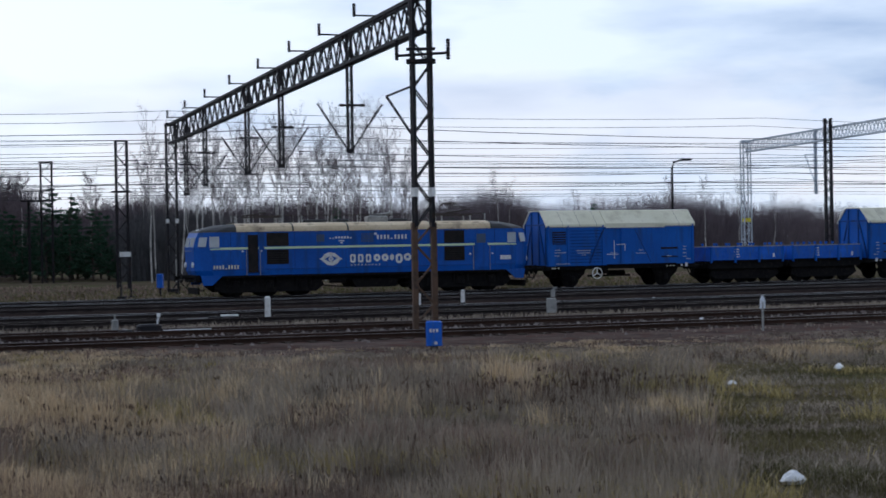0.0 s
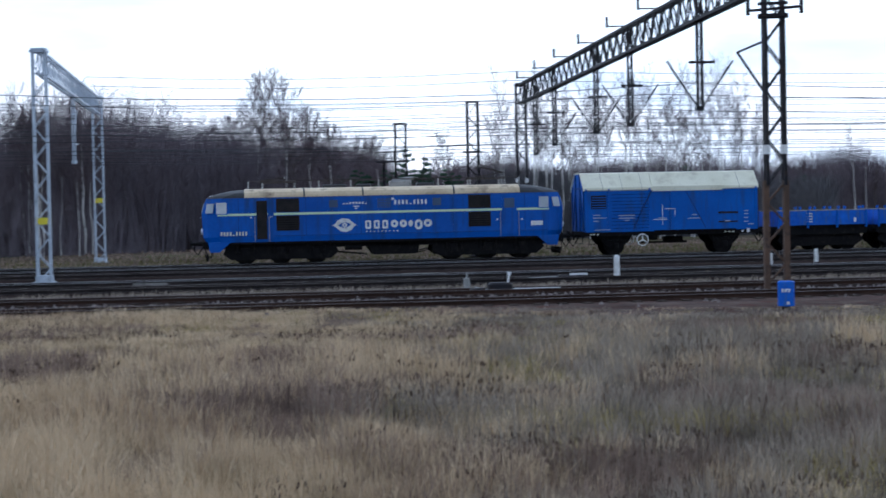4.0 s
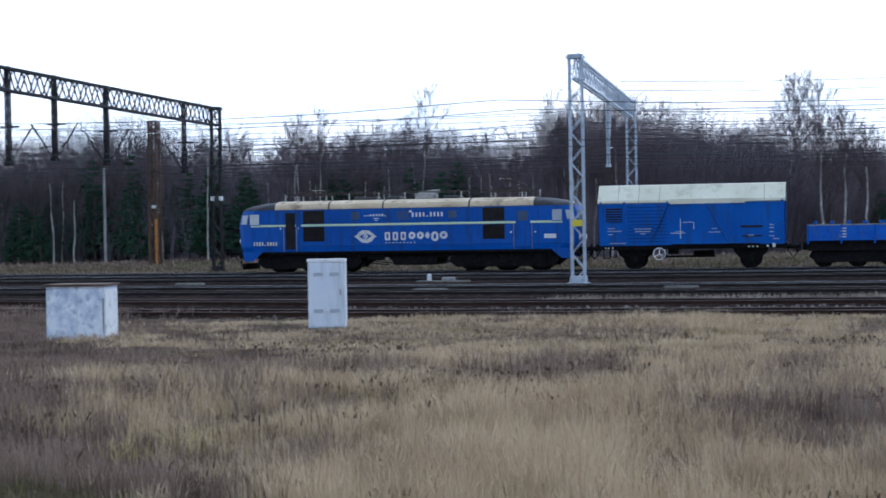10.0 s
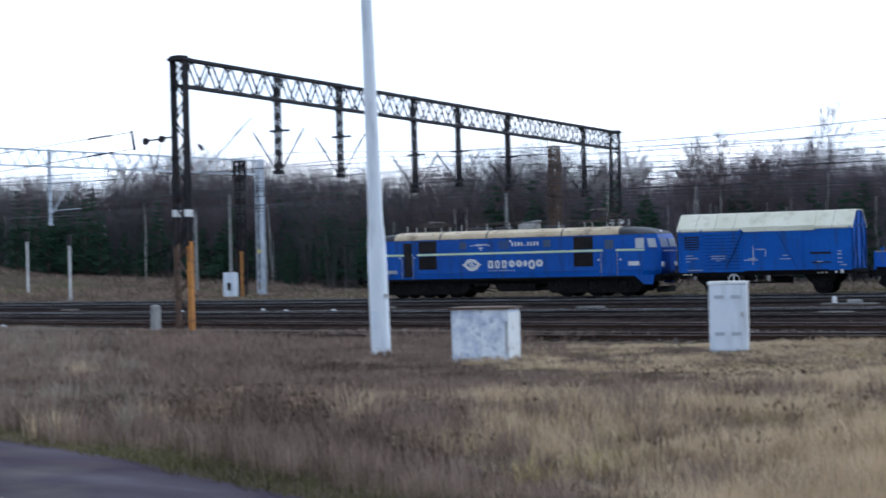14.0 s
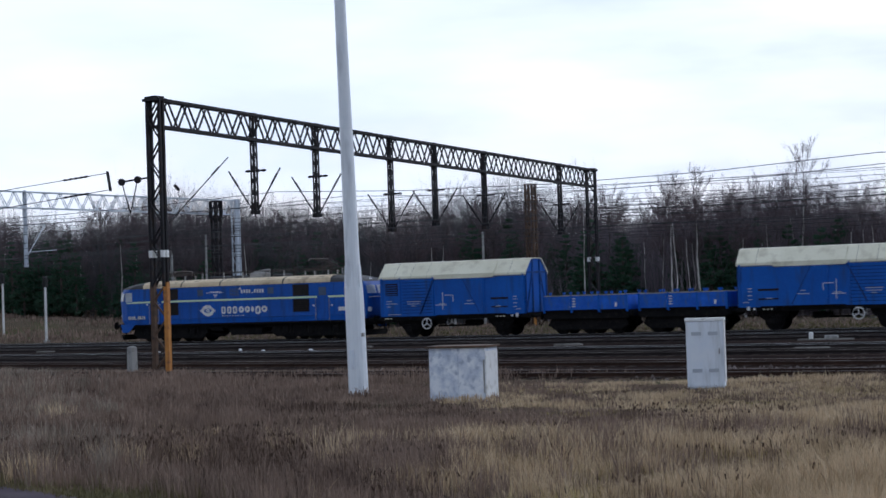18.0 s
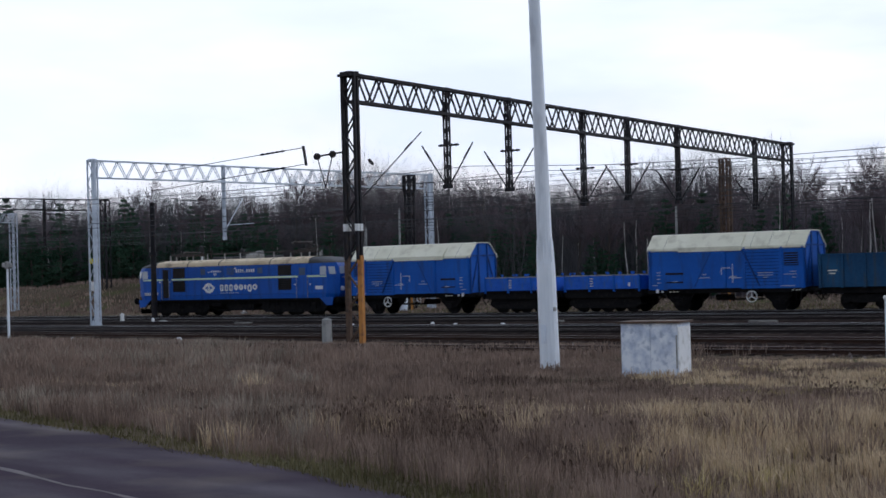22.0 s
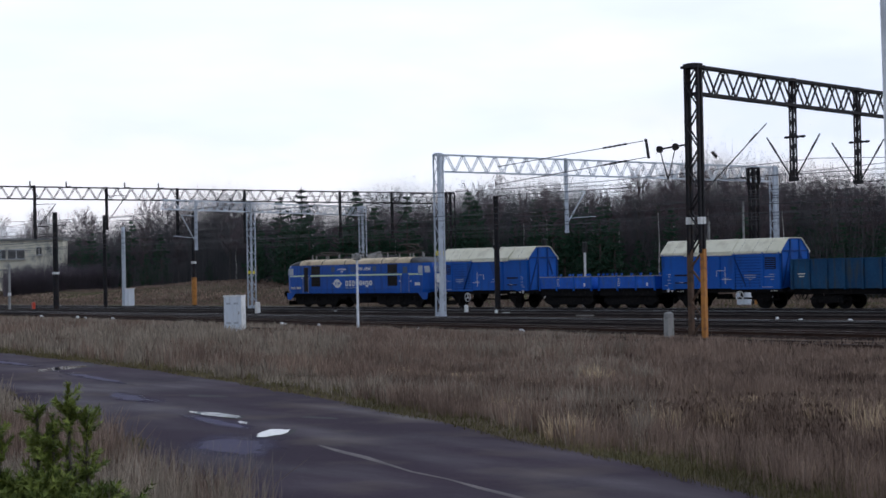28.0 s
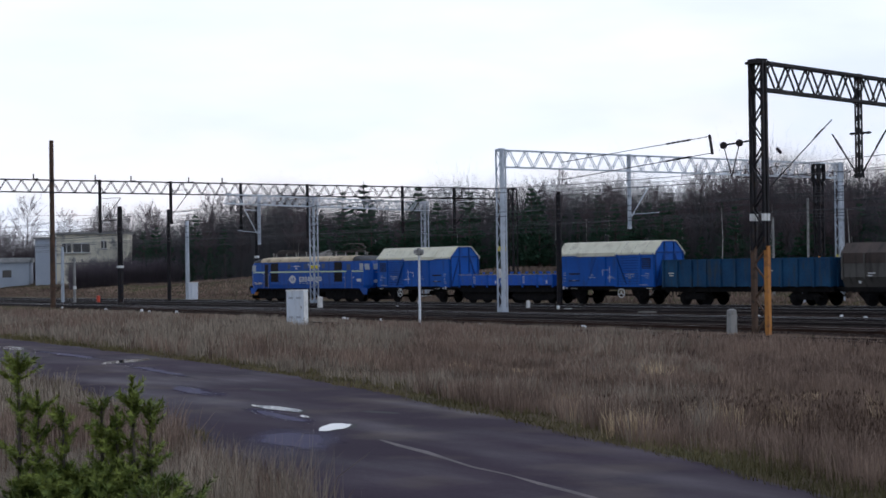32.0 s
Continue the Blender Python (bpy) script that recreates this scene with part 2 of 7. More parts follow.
CABINET_OLD = surf("patchy_whitewashed_metal", (0.56, 0.62, 0.73), (0.86, 0.89, 0.93), 2.6, 0.7, fine=9, c3=(0.40, 0.46, 0.56), spread=0.3)
CABINET_EDGE = surf("white_cabinet_side", (0.76, 0.77, 0.77), (0.84, 0.84, 0.83), 1.6, 0.6, c3=(0.55, 0.55, 0.52))
CONCRETE = surf("weathered_concrete", (0.26, 0.26, 0.25), (0.40, 0.39, 0.37), 1.5, 0.9, bump=0.3, fine=25, c3=(0.16, 0.16, 0.15))
BALLAST = surf("dirty_ballast", (0.014, 0.011, 0.011), (0.042, 0.031, 0.028), 0.5, 0.95, bump=0.8, fine=9, c3=(0.062, 0.046, 0.037), spread=0.45, spec=0.0, stretch=(0.25, 1.2, 1.0))
RAIL = surf("worn_rail_steel", (0.014, 0.011, 0.011), (0.035, 0.028, 0.026), 1.2, 0.7, 0.0, fine=8, spec=0.15)
RAIL_HEAD = surf("polished_rail_head", (0.20, 0.19, 0.19), (0.36, 0.35, 0.35), 0.6, 0.45, 0.3, fine=4)
RAIL_HEAD_DULL = surf("dull_rail_head", (0.085, 0.066, 0.060), (0.18, 0.145, 0.13), 0.6, 0.6, 0.3, fine=4)
RAIL_RUST = surf("rusty_rail", (0.030, 0.018, 0.014), (0.062, 0.036, 0.026), 1.0, 0.8, 0.0, fine=8, spec=0.1)
SLEEPER = surf("old_sleeper", (0.016, 0.013, 0.012), (0.060, 0.047, 0.038), 1.6, 0.9, bump=0.4, fine=20, rnd=0.8, spec=0.05)
ASPHALT = surf("wet_worn_asphalt", (0.023, 0.016, 0.027), (0.048, 0.033, 0.049), 0.22, 0.6, spec=0.05, bump=0.35, fine=14, c3=(0.068, 0.053, 0.052), spread=0.6)
WATER = surf("puddle_water", (0.02, 0.02, 0.022), (0.03, 0.03, 0.032), 1.0, 0.02, spec=1.0)
SOIL = surf("dry_field_soil", (0.065, 0.050, 0.036), (0.13, 0.105, 0.075), 0.10, 0.95, bump=0.6, fine=4, c3=(0.075, 0.085, 0.035), spread=0.5, spec=0.0)
GRASS_DRY = surf("dry_straw_grass", (0.455, 0.335, 0.208), (0.77, 0.615, 0.41), 0.5, 0.85, fine=2.2, c3=(0.28, 0.21, 0.12), spread=0.8, rnd=0.3, island=True, spec=0.1)
GRASS_BROWN = surf("brown_dead_grass", (0.155, 0.109, 0.087), (0.405, 0.30, 0.23), 0.45, 0.85, fine=1.8, c3=(0.085, 0.057, 0.047), spread=0.8, rnd=0.35, island=True, spec=0.1)
GRASS_GREY = surf("grey_brown_dead_grass", (0.215, 0.178, 0.140), (0.47, 0.395, 0.31), 0.45, 0.85, fine=1.8, c3=(0.13, 0.112, 0.085), spread=0.75, rnd=0.3, island=True, spec=0.1)
GRASS_OLIVE = surf("yellow_green_grass", (0.23, 0.19, 0.075), (0.52, 0.415, 0.18), 0.5, 0.85, fine=2.0, rnd=0.4, island=True, spec=0.1)
GRASS_GREEN = surf("green_grass", (0.085, 0.078, 0.034), (0.22, 0.185, 0.090), 0.4, 0.85, fine=2, rnd=0.5, island=True, spec=0.1)
WEED = surf("dead_brown_weed", (0.060, 0.042, 0.033), (0.15, 0.105, 0.078), 0.8, 0.9, rnd=0.6, island=True, spec=0.0)
BARK_BIRCH = surf("birch_bark", (0.46, 0.43, 0.39), (0.70, 0.67, 0.62), 2.5, 0.8, fine=6, c3=(0.09, 0.08, 0.07), stretch=(1, 1, 0.5))
BARK_DARK = surf("dark_bark", (0.050, 0.040, 0.034), (0.11, 0.09, 0.075), 2.0, 0.9, fine=8)
TWIG = surf("bare_twigs", (0.085, 0.066, 0.072), (0.18, 0.14, 0.148), 0.3, 0.9, fine=2, rnd=0.5, island=True, spec=0.0)
# the distance haze over the far wood is put into this twig colour
FAR_SCRUB_HAZED = surf("far_wood_twigs_hazed", (0.085, 0.072, 0.082), (0.21, 0.17, 0.18), 0.12, 0.95, fine=0.7, rnd=0.5, island=True, spec=0.0)
SCRUB = surf("bare_thicket_twigs", (0.048, 0.053, 0.057), (0.150, 0.139, 0.142), 0.12, 0.95, fine=0.7, rnd=0.6, island=True, spec=0.0)
SCRUB_PALE = surf("birch_thicket_twigs", (0.100, 0.089, 0.101), (0.25, 0.215, 0.232), 0.12, 0.95, fine=0.7, rnd=0.6, island=True, spec=0.0)
PINE = surf("pine_needles", (0.033, 0.076, 0.047), (0.072, 0.126, 0.079), 0.4, 0.85, spec=0.05, fine=3, rnd=0.4, island=True)
PINE_NEAR = surf("young_pine_needles", (0.065, 0.105, 0.013), (0.25, 0.29, 0.045), 2.0, 0.75, fine=8, rnd=0.7, island=True)
WIRE = surf("dark_wire", (0.02, 0.02, 0.022), (0.04, 0.04, 0.045), 1.0, 0.5)
PLASTER = surf("grey_beige_plaster", (0.76, 0.71, 0.57), (0.84, 0.79, 0.64), 0.4, 0.9, fine=6, c3=(0.26, 0.26, 0.25))
PLASTER_BLUE = surf("bluish_wing_shade_and_shed_plaster", (0.45, 0.50, 0.58), (0.55, 0.60, 0.66), 0.4, 0.9, fine=6)
PLASTIC_BAG = surf("white_plastic_litter", (0.70, 0.70, 0.72), (0.82, 0.82, 0.82), 8.0, 0.4)
RED = surf("red_paint", (0.55, 0.05, 0.02), (0.65, 0.08, 0.03), 3.0, 0.5)
GRAVEL = surf("reddish_gravel", (0.050, 0.037, 0.033), (0.12, 0.092, 0.080), 0.8, 0.95, bump=0.7, fine=12, c3=(0.085, 0.042, 0.032), spec=0.0)


# ---- mesh tools ----
class Mesh:
    """Collects vertices and faces of one part."""

    def __init__(self):
        self.v, self.f = [], []

    def box(self, x, y, z, sx, sy, sz, taper=1.0, chamfer=0.0):
        """A block centred at x, y, resting at z. chamfer: its upright and top edges cut off."""
        n = len(self.v)
        if chamfer <= 0:
            for k, s in ((0, 1.0), (1, taper)):
                for dx, dy in ((-1, -1), (1, -1), (1, 1), (-1, 1)):
                    self.v.append((x + dx * sx / 2 * s, y + dy * sy / 2 * s, z + k * sz))
            self.f += [(n + 3, n + 2, n + 1, n), (n + 4, n + 5, n + 6, n + 7)]
            self.f += [(n + i, n + (i + 1) % 4, n + 4 + (i + 1) % 4, n + 4 + i) for i in range(4)]
            return self
        c = chamfer
        rings = ((0, 0), (sz - c, 0), (sz, c))
        for h, ins in rings:
            a, b = sx / 2 - ins, sy / 2 - ins
            for px, py in ((-a + c, -b), (a - c, -b), (a, -b + c), (a, b - c), (a - c, b), (-a + c, b), (-a, b - c), (-a, -b + c)):
                self.v.append((x + px, y + py, z + h))
        for r in range(2):
            for i in range(8):
                a, b = n + r * 8 + i, n + r * 8 + (i + 1) % 8
                self.f.append((a, b, b + 8, a + 8))
        self.f += [tuple(n + 7 - i for i in range(8)), tuple(n + 16 + i for i in range(8))]
        return self

    def bar(self, p, q, w, d=None, up=(0, 0, 1)):
        """A square bar from p to q."""
        p, q = Vector(p), Vector(q)
        d = d or w
        a = (q - p).normalized()
        s = a.cross(Vector(up))
        if s.length < 0.05:
            s = a.cross(Vector((0.3, 1, 0)))
        s.normalize()
        t = s.cross(a)
        n = len(self.v)
        for e in (p, q):
            for i, j in ((-1, -1), (1, -1), (1, 1), (-1, 1)):
                self.v.append(tuple(e + s * (i * w / 2) + t * (j * d / 2)))
        self.f += [(n, n + 1, n + 2, n + 3), (n + 7, n + 6, n + 5, n + 4)]
        self.f += [(n + (i + 1) % 4, n + i, n + 4 + i, n + 4 + (i + 1) % 4) for i in range(4)]
        return self

    def tube(self, pts, radii, sides=8, caps=True):
        n0, pts = len(self.v), [Vector(p) for p in pts]
        for k, (p, r) in enumerate(zip(pts, radii)):
            a = (pts[min(k + 1, len(pts) - 1)] - pts[max(k - 1, 0)]).normalized()
            s = a.cross(Vector((0, 0, 1)))
            if s.length < 0.05:
                s = a.cross(Vector((1, 0.2, 0)))
            s.normalize()
            t = s.cross(a)
            for i in range(sides):
                g = 2 * math.pi * i / sides
                self.v.append(tuple(p + s * (r * math.cos(g)) + t * (r * math.sin(g))))
        for k in range(len(pts) - 1):
            for i in range(sides):
                a, b = n0 + k * sides + i, n0 + k * sides + (i + 1) % sides
                self.f.append((b, a, a + sides, b + sides))
        if caps:
            self.f.append(tuple(n0 + i for i in range(sides)))
            e = n0 + (len(pts) - 1) * sides
            self.f.append(tuple(e + sides - 1 - i for i in range(sides)))
        return self

    def prism(self, loop, y0, y1, axis="y"):
        """The loop of (x, z) drawn out from y0 to y1."""
        n, k = len(self.v), len(loop)
        for y in (y0, y1):
            for x, z in loop:
                self.v.append((x, y, z) if axis == "y" else (y, x, z))
        self.f += [tuple(range(n, n + k)), tuple(range(n + 2 * k - 1, n + k - 1, -1))]
        self.f += [(n + (i + 1) % k, n + i, n + k + i, n + k + (i + 1) % k) for i in range(k)]
        return self

    def loft(self, loops, closed=True):
        """Skins a row of loops of equal count."""
        n, k = len(self.v), len(loops[0])
        for lp in loops:
            self.v += [tuple(p) for p in lp]
        for r in range(len(loops) - 1):
            for i in range(k if closed else k - 1):
                a, b = n + r * k + i, n + r * k + (i + 1) % k
                self.f.append((a, b, b + k, a + k))
        if closed:
            self.f += [tuple(n + k - 1 - i for i in range(k)), tuple(n + (len(loops) - 1) * k + i for i in range(k))]
        return self

    def disc(self, c, r, w, axis="y", sides=16):
        c = Vector(c)
        d = Vector((0, w / 2, 0)) if axis == "y" else Vector((w / 2, 0, 0)) if axis == "x" else Vector((0, 0, w / 2))
        return self.tube([c - d, c + d], [r, r], sides)

    def data(self, name, material):
        me = bpy.data.meshes.new(name)
        me.from_pydata(self.v, [], self.f)
        me.materials.append(material)
        bm = bmesh.new()
        bm.from_mesh(me)
        bmesh.ops.recalc_face_normals(bm, faces=bm.faces)
        bm.to_mesh(me)
        bm.free()
        return me


def smooth(ob):
    ob.data.polygons.foreach_set("use_smooth", [True] * len(ob.data.polygons))
    return ob


def thing(name, label, category, m, group="", kind=""):
    """An Empty at a thing's base, that carries its parts."""
    e = new(name)
    e.empty_display_size = 0.3
    e.matrix_basis = m
    return tagged(e, label, category, group, kind)


def part(name, mesh, material, parent, label="", at=None):
    ob = new(name, mesh.data(name, material) if isinstance(mesh, Mesh) else mesh)
    ob.parent = parent
    if at is not None:
        ob.matrix_basis = at
    if label:
        ob["label"] = label
    return ob


def single(name, mesh, material, label, category, m=None, group="", kind=""):
    ob = new(name, mesh.data(name, material))
    if m is not None:
        ob.matrix_basis = m
    return tagged(ob, label, category, group, kind)


def structure(name, mesh, material, label=""):
    return tagged(new(name, mesh.data(name, material)), label=label, kind="structure")


def damp(m):
    """Damp zones lie on the asphalt: smoother there, dull elsewhere."""
    nt = m.node_tree
    n, l = nt.nodes, nt.links
    tc, mp = n.new("ShaderNodeTexCoord"), n.new("ShaderNodeMapping")
    mp.inputs["Scale"].default_value = (0.16, 0.5, 1.0)
    no, rg = n.new("ShaderNodeTexNoise"), n.new("ShaderNodeMapRange")
    no.inputs["Scale"].default_value, no.inputs["Detail"].default_value = 1.0, 5
    rg.inputs["From Min"].default_value, rg.inputs["From Max"].default_value = 0.44, 0.66
    rg.inputs["To Min"].default_value, rg.inputs["To Max"].default_value = 0.85, 0.55
    l.new(tc.outputs["Object"], mp.inputs["Vector"])
    l.new(mp.outputs["Vector"], no.inputs["Vector"])
    l.new(no.outputs["Fac"], rg.inputs["Value"])
    l.new(rg.outputs["Result"], n["Principled BSDF"].inputs["Roughness"])


damp(ASPHALT)


# ---- ground, tracks and road ----
def rise(x, y):
    """Height of the ground: flat yard, earth banks behind it in the west, low unevenness in the field."""
    off = (track_y(x) - y) * 0.97
    h = 0.0
    if off < -9:
        k = min(1.0, (-9 - off) / 14.0)
        w = min(1.0, max(0.0, (-95 - x) / 35.0))
        w *= 1.0 - 0.30 * min(1.0, max(0.0, (-150 - x) / 45.0))
        h += k * k * (3 - 2 * k) * w * (1.9 + 0.9 * noise.noise((x * 0.035, y * 0.05, 1.0)) + 0.5 * noise.noise((x * 0.12, y * 0.12, 4.0)))
        h += k * (0.25 + 0.3 * noise.noise((x * 0.05, y * 0.05, 7.0)))
    return h


def ground_sheet():
    xs = [-2500, -1200, -600] + [-420 + 5 * i for i in range(130)] + [400, 900, 2500]
    ys = [-1500, -400, -120, -60] + [-30 + 4 * i for i in range(75)] + [330, 500, 1000, 2500]
    m = Mesh()
    m.v = [(x, y, rise(x, y) if -420 <= x <= 225 and -30 <= y <= 266 else 0.0) for y in ys for x in xs]
    w = len(xs)
    m.f = [(j * w + i, j * w + i + 1, (j + 1) * w + i + 1, (j + 1) * w + i) for j in range(len(ys) - 1) for i in range(w - 1)]
    return smooth(structure("ground", m, SOIL, "brown earth with dead grass"))


ground_sheet()


def bend(x):
    return max(0.0, -35.0 - x)


TRACKS = (  # offset of each track's axis, where it starts and ends, its rails
    (lambda x: 0.0, 125, -330, RAIL),
    (lambda x: 5.2, 125, -330, RAIL),
    (lambda x: 10.6, 125, -330, RAIL),
    (lambda x: 20.0 - 0.04 * bend(x), 125, -330, RAIL),
    (lambda x: 25.5 - 0.08 * bend(x), 125, -168, RAIL),
    (lambda x: 33.5 - 0.16 * bend(x), 125, -132, RAIL_RUST),
    (lambda x: 39.3 - 0.10 * bend(x), 40, -95, RAIL_RUST),
)


def strip(name, near, far, x0, x1, z, material, label, step=4.0, edge=0.25):
    """A bed along the track from offset far to offset near, with sloping shoulders."""
    m = Mesh()
    x, rows = x0, []
    while x >= x1:
        a, b = near(x), far(x)
        rows.append([beside(x, a + edge * 3) + Vector((0, 0, -0.05)), beside(x, a) + Vector((0, 0, z)), beside(x, (a + b) / 2) + Vector((0, 0, z)), beside(x, b) + Vector((0, 0, z)), beside(x, b - edge * 3) + Vector((0, 0, -0.05))])
        x -= step
    m.loft(rows, closed=False)
    return structure(name, m, material, label)


def verge(x):
    """Width of bare gravel between the near track and the field."""
    return 2.2 + 10.4 * min(1.0, max(0.0, (x + 25.0) / 25.0))


strip("ballast", lambda x: max(12.8, TRACKS[5][0](x) + 1.9), lambda x: -2.2, 124, -332, 0.03, BALLAST, "dark oil-stained track ballast")
strip("gravel_verge", lambda x: max(18.0, TRACKS[5][0](x) + verge(x + 14.0) + 0.8), lambda x: max(13.8, TRACKS[5][0](x) + 2.0), 60, -42, 0.02, GRAVEL, "reddish gravel beside the near track")

RAIL_LOOP = ((-0.065, 0.0), (0.065, 0.0), (0.065, 0.02), (0.012, 0.035), (0.012, 0.10), (0.036, 0.115), (0.036, 0.145), (-0.036, 0.145), (-0.036, 0.115), (-0.012, 0.10), (-0.012, 0.035), (-0.065, 0.02))


def railway(off, x0, x1, material, number):
    t = tagged(new("track_%d" % number), label="railway track with worn steel rails on dark sleepers", kind="structure")
    for side in (-0.75, 0.75):
        m, loops, x = Mesh(), [], x0
        while x >= x1:
            p, q = beside(x, off(x) + side), beside(x - 1.0, off(x - 1.0) + side)
            a = (q - p).normalized()
            n = Vector((-a.y, a.x, 0))
            loops.append([p + n * u + Vector((0, 0, 0.035 + w)) for u, w in RAIL_LOOP])
            x -= 4.0
        m.loft(loops)
        part("rail", m, material, t)
        h, loops, x = Mesh(), [], x0
        while x >= x1:
            p, q = beside(x, off(x) + side), beside(x - 1.0, off(x - 1.0) + side)
            a = (q - p).normalized()
            n = Vector((-a.y, a.x, 0))
            loops.append([p + n * u + Vector((0, 0, w)) for u, w in ((-0.038, 0.166), (0.038, 0.166), (0.034, 0.182), (-0.034, 0.182))])
            x -= 4.0
        h.loft(loops)
        part("rail_head", h, RAIL_HEAD if number in (1, 2, 4) else RAIL_HEAD_DULL, t)
    return t


TRACK_OBS = [railway(o, a, b, mt, i + 1) for i, (o, a, b, mt) in enumerate(TRACKS)]


def road_far(x):
    """The road's far edge; it swings away from the field and back towards the west."""
    return float(np.interp(-x, (-12, 0, 12, 16, 20, 24, 29, 33, 38, 43, 48, 54, 62, 90, 220), (7.9, 10.2, 12.6, 13.6, 14.5, 15.25, 16.2, 16.85, 17.55, 18.15, 18.5, 18.8, 19.0, 19.4, 21.0))) + 0.08 * math.sin(x * 0.9) + 0.05 * math.sin(x * 2.3)


def road_sheet():
    m, rows = Mesh(), []
    for i in range(180):
        x = 12 - 1.3 * i
        f = road_far(x)
        rows.append([(x, f + 0.15, -0.05), (x, f, 0.035), (x, f - 1.4, 0.055), (x, f - 2.9, 0.065), (x, f - 4.4, 0.05), (x, f - 5.9, 0.03), (x, f - 6.1, -0.05)])
    m.loft(rows, closed=False)
    return smooth(structure("road", m, ASPHALT, "worn damp asphalt road with patches and puddles"))


road_sheet()


def road_z(x, y):
    """Height of the road's cambered surface."""
    i = math.floor((12 - x) / 1.3)
    xa, xb = 12 - 1.3 * i, 12 - 1.3 * (i + 1)
    f = road_far(xa) + (road_far(xb) - road_far(xa)) * (xa - x) / 1.3
    return float(np.interp(f - y, (0.0, 1.4, 2.9, 4.4, 5.9), (0.035, 0.055, 0.065, 0.05, 0.03)))


def road_film(name, label, category, material, x, y, la, lb, turn, seed, lift, wob=0.12):
    """A thin ragged film that follows the road's surface, as rings round its centre."""
    rng = random.Random(seed)
    ph = [rng.uniform(0, 6.28) for _ in range(4)]
    m, n, rings = Mesh(), 96, 6
    ct, stn = math.cos(radians(turn)), math.sin(radians(turn))
    for j in range(rings + 1):
        for i in range(n):
            a = 2 * math.pi * i / n
            r = (j / rings) * (1 + wob * (math.sin(2 * a + ph[0]) + 0.8 * math.sin(3 * a + ph[1]) + 0.6 * math.sin(5 * a + ph[2]) + 0.5 * math.sin(9 * a + ph[3]) + 0.5 * math.sin(17 * a + ph[1]) + 0.4 * math.sin(29 * a + ph[0])))
            u, v = la * r * math.cos(a), lb * r * math.sin(a)
            px, py = x + u * ct - v * stn, y + u * stn + v * ct
            m.v.append((px, py, road_z(px, py) + lift))
    for j in range(rings):
        for i in range(n):
            k = (i + 1) % n
            m.f.append((j * n + i, j * n + k, (j + 1) * n + k, (j + 1) * n + i))
    return single(name, m, material, label, category)


# wet road film; the sky's bluish sheen on it is put into the colour
WET_SHEEN = surf("wet_asphalt_painted_sheen", (0.028, 0.023, 0.062), (0.050, 0.042, 0.100), 0.3, 0.55, fine=14, spec=0.04)


def fade_out(m):
    """The film thins out raggedly from its middle to its edge."""
    n, l = m.node_tree.nodes, m.node_tree.links
    tc, sub, ln, no, rg, ad, tr, mx = (n.new(k) for k in ("ShaderNodeTexCoord", "ShaderNodeVectorMath", "ShaderNodeVectorMath", "ShaderNodeTexNoise", "ShaderNodeMapRange", "ShaderNodeMath", "ShaderNodeBsdfTransparent", "ShaderNodeMixShader"))
    sub.operation, ln.operation, ad.operation = "SUBTRACT", "LENGTH", "MULTIPLY_ADD"
    sub.inputs[1].default_value = (0.5, 0.5, 0.5)
    no.inputs["Scale"].default_value, no.inputs["Detail"].default_value = 0.9, 5
    l.new(tc.outputs["Generated"], sub.inputs[0])
    l.new(sub.outputs["Vector"], ln.inputs[0])
    l.new(tc.outputs["Object"], no.inputs["Vector"])
    l.new(no.outputs["Fac"], ad.inputs[0])
    ad.inputs[1].default_value = 0.5
    l.new(ln.outputs["Value"], ad.inputs[2])
    rg.inputs["From Min"].default_value, rg.inputs["From Max"].default_value = 0.42, 0.68
    rg.inputs["To Min"].default_value, rg.inputs["To Max"].default_value = 0.12, 1.0
    l.new(ad.outputs[0], rg.inputs["Value"])
    l.new(rg.outputs["Result"], mx.inputs[0])
    l.new(n["Principled BSDF"].outputs[0], mx.inputs[1])
    l.new(tr.outputs[0], mx.inputs[2])
    l.new(mx.outputs[0], n["Material Output"].inputs["Surface"])


fade_out(WET_SHEEN)
PATCH = surf("dark_tar_patch", (0.016, 0.015, 0.017), (0.03, 0.029, 0.032), 2.0, 0.7, fine=20, spec=0.1)


def puddle(x, y, lx, ly, turn, seed):
    rng = random.Random(seed)
    n, m = 44, Mesh()
    ph = [rng.uniform(0, 6.28) for _ in range(4)]
    for i in range(n):
        a = 2 * math.pi * i / n
        r = 1 + 0.10 * math.sin(2 * a + ph[0]) + 0.08 * math.sin(3 * a + ph[1]) + 0.07 * math.sin(5 * a + ph[2]) + 0.05 * math.sin(9 * a + ph[3])
        m.v.append((lx * r * math.cos(a), ly * r * math.sin(a), 0.0))
    m.f.append(tuple(range(n)))
    e = thing("puddle", "shallow rain puddle with a dark wet rim on asphalt", "puddle", pose(x, y, road_z(x, y) + 0.006, 0, 0, turn), "puddles on the road")
    rim = Mesh()
    rim.v = [(a * 1.10 + 0.03, b * 1.25 - 0.05, 0.0) for a, b, c in m.v]
    rim.f = list(m.f)
    part("wet_rim", rim, PATCH, e, "dark wet edge")
    m.v = [(a, b, 0.006) for a, b, c in m.v]
    part("water", m, WATER, e, "still water")
    return e


puddle(-26.2, 12.4, 0.64, 0.25, 140, 1)
puddle(-30.4, 13.2, 1.05, 0.20, 180, 2)
puddle(-28.4, 12.85, 0.26, 0.07, 165, 4)
puddle(-49.8, 16.7, 1.5, 0.42, 140, 5)
puddle(-62.0, 16.6, 1.6, 0.35, 172, 3)


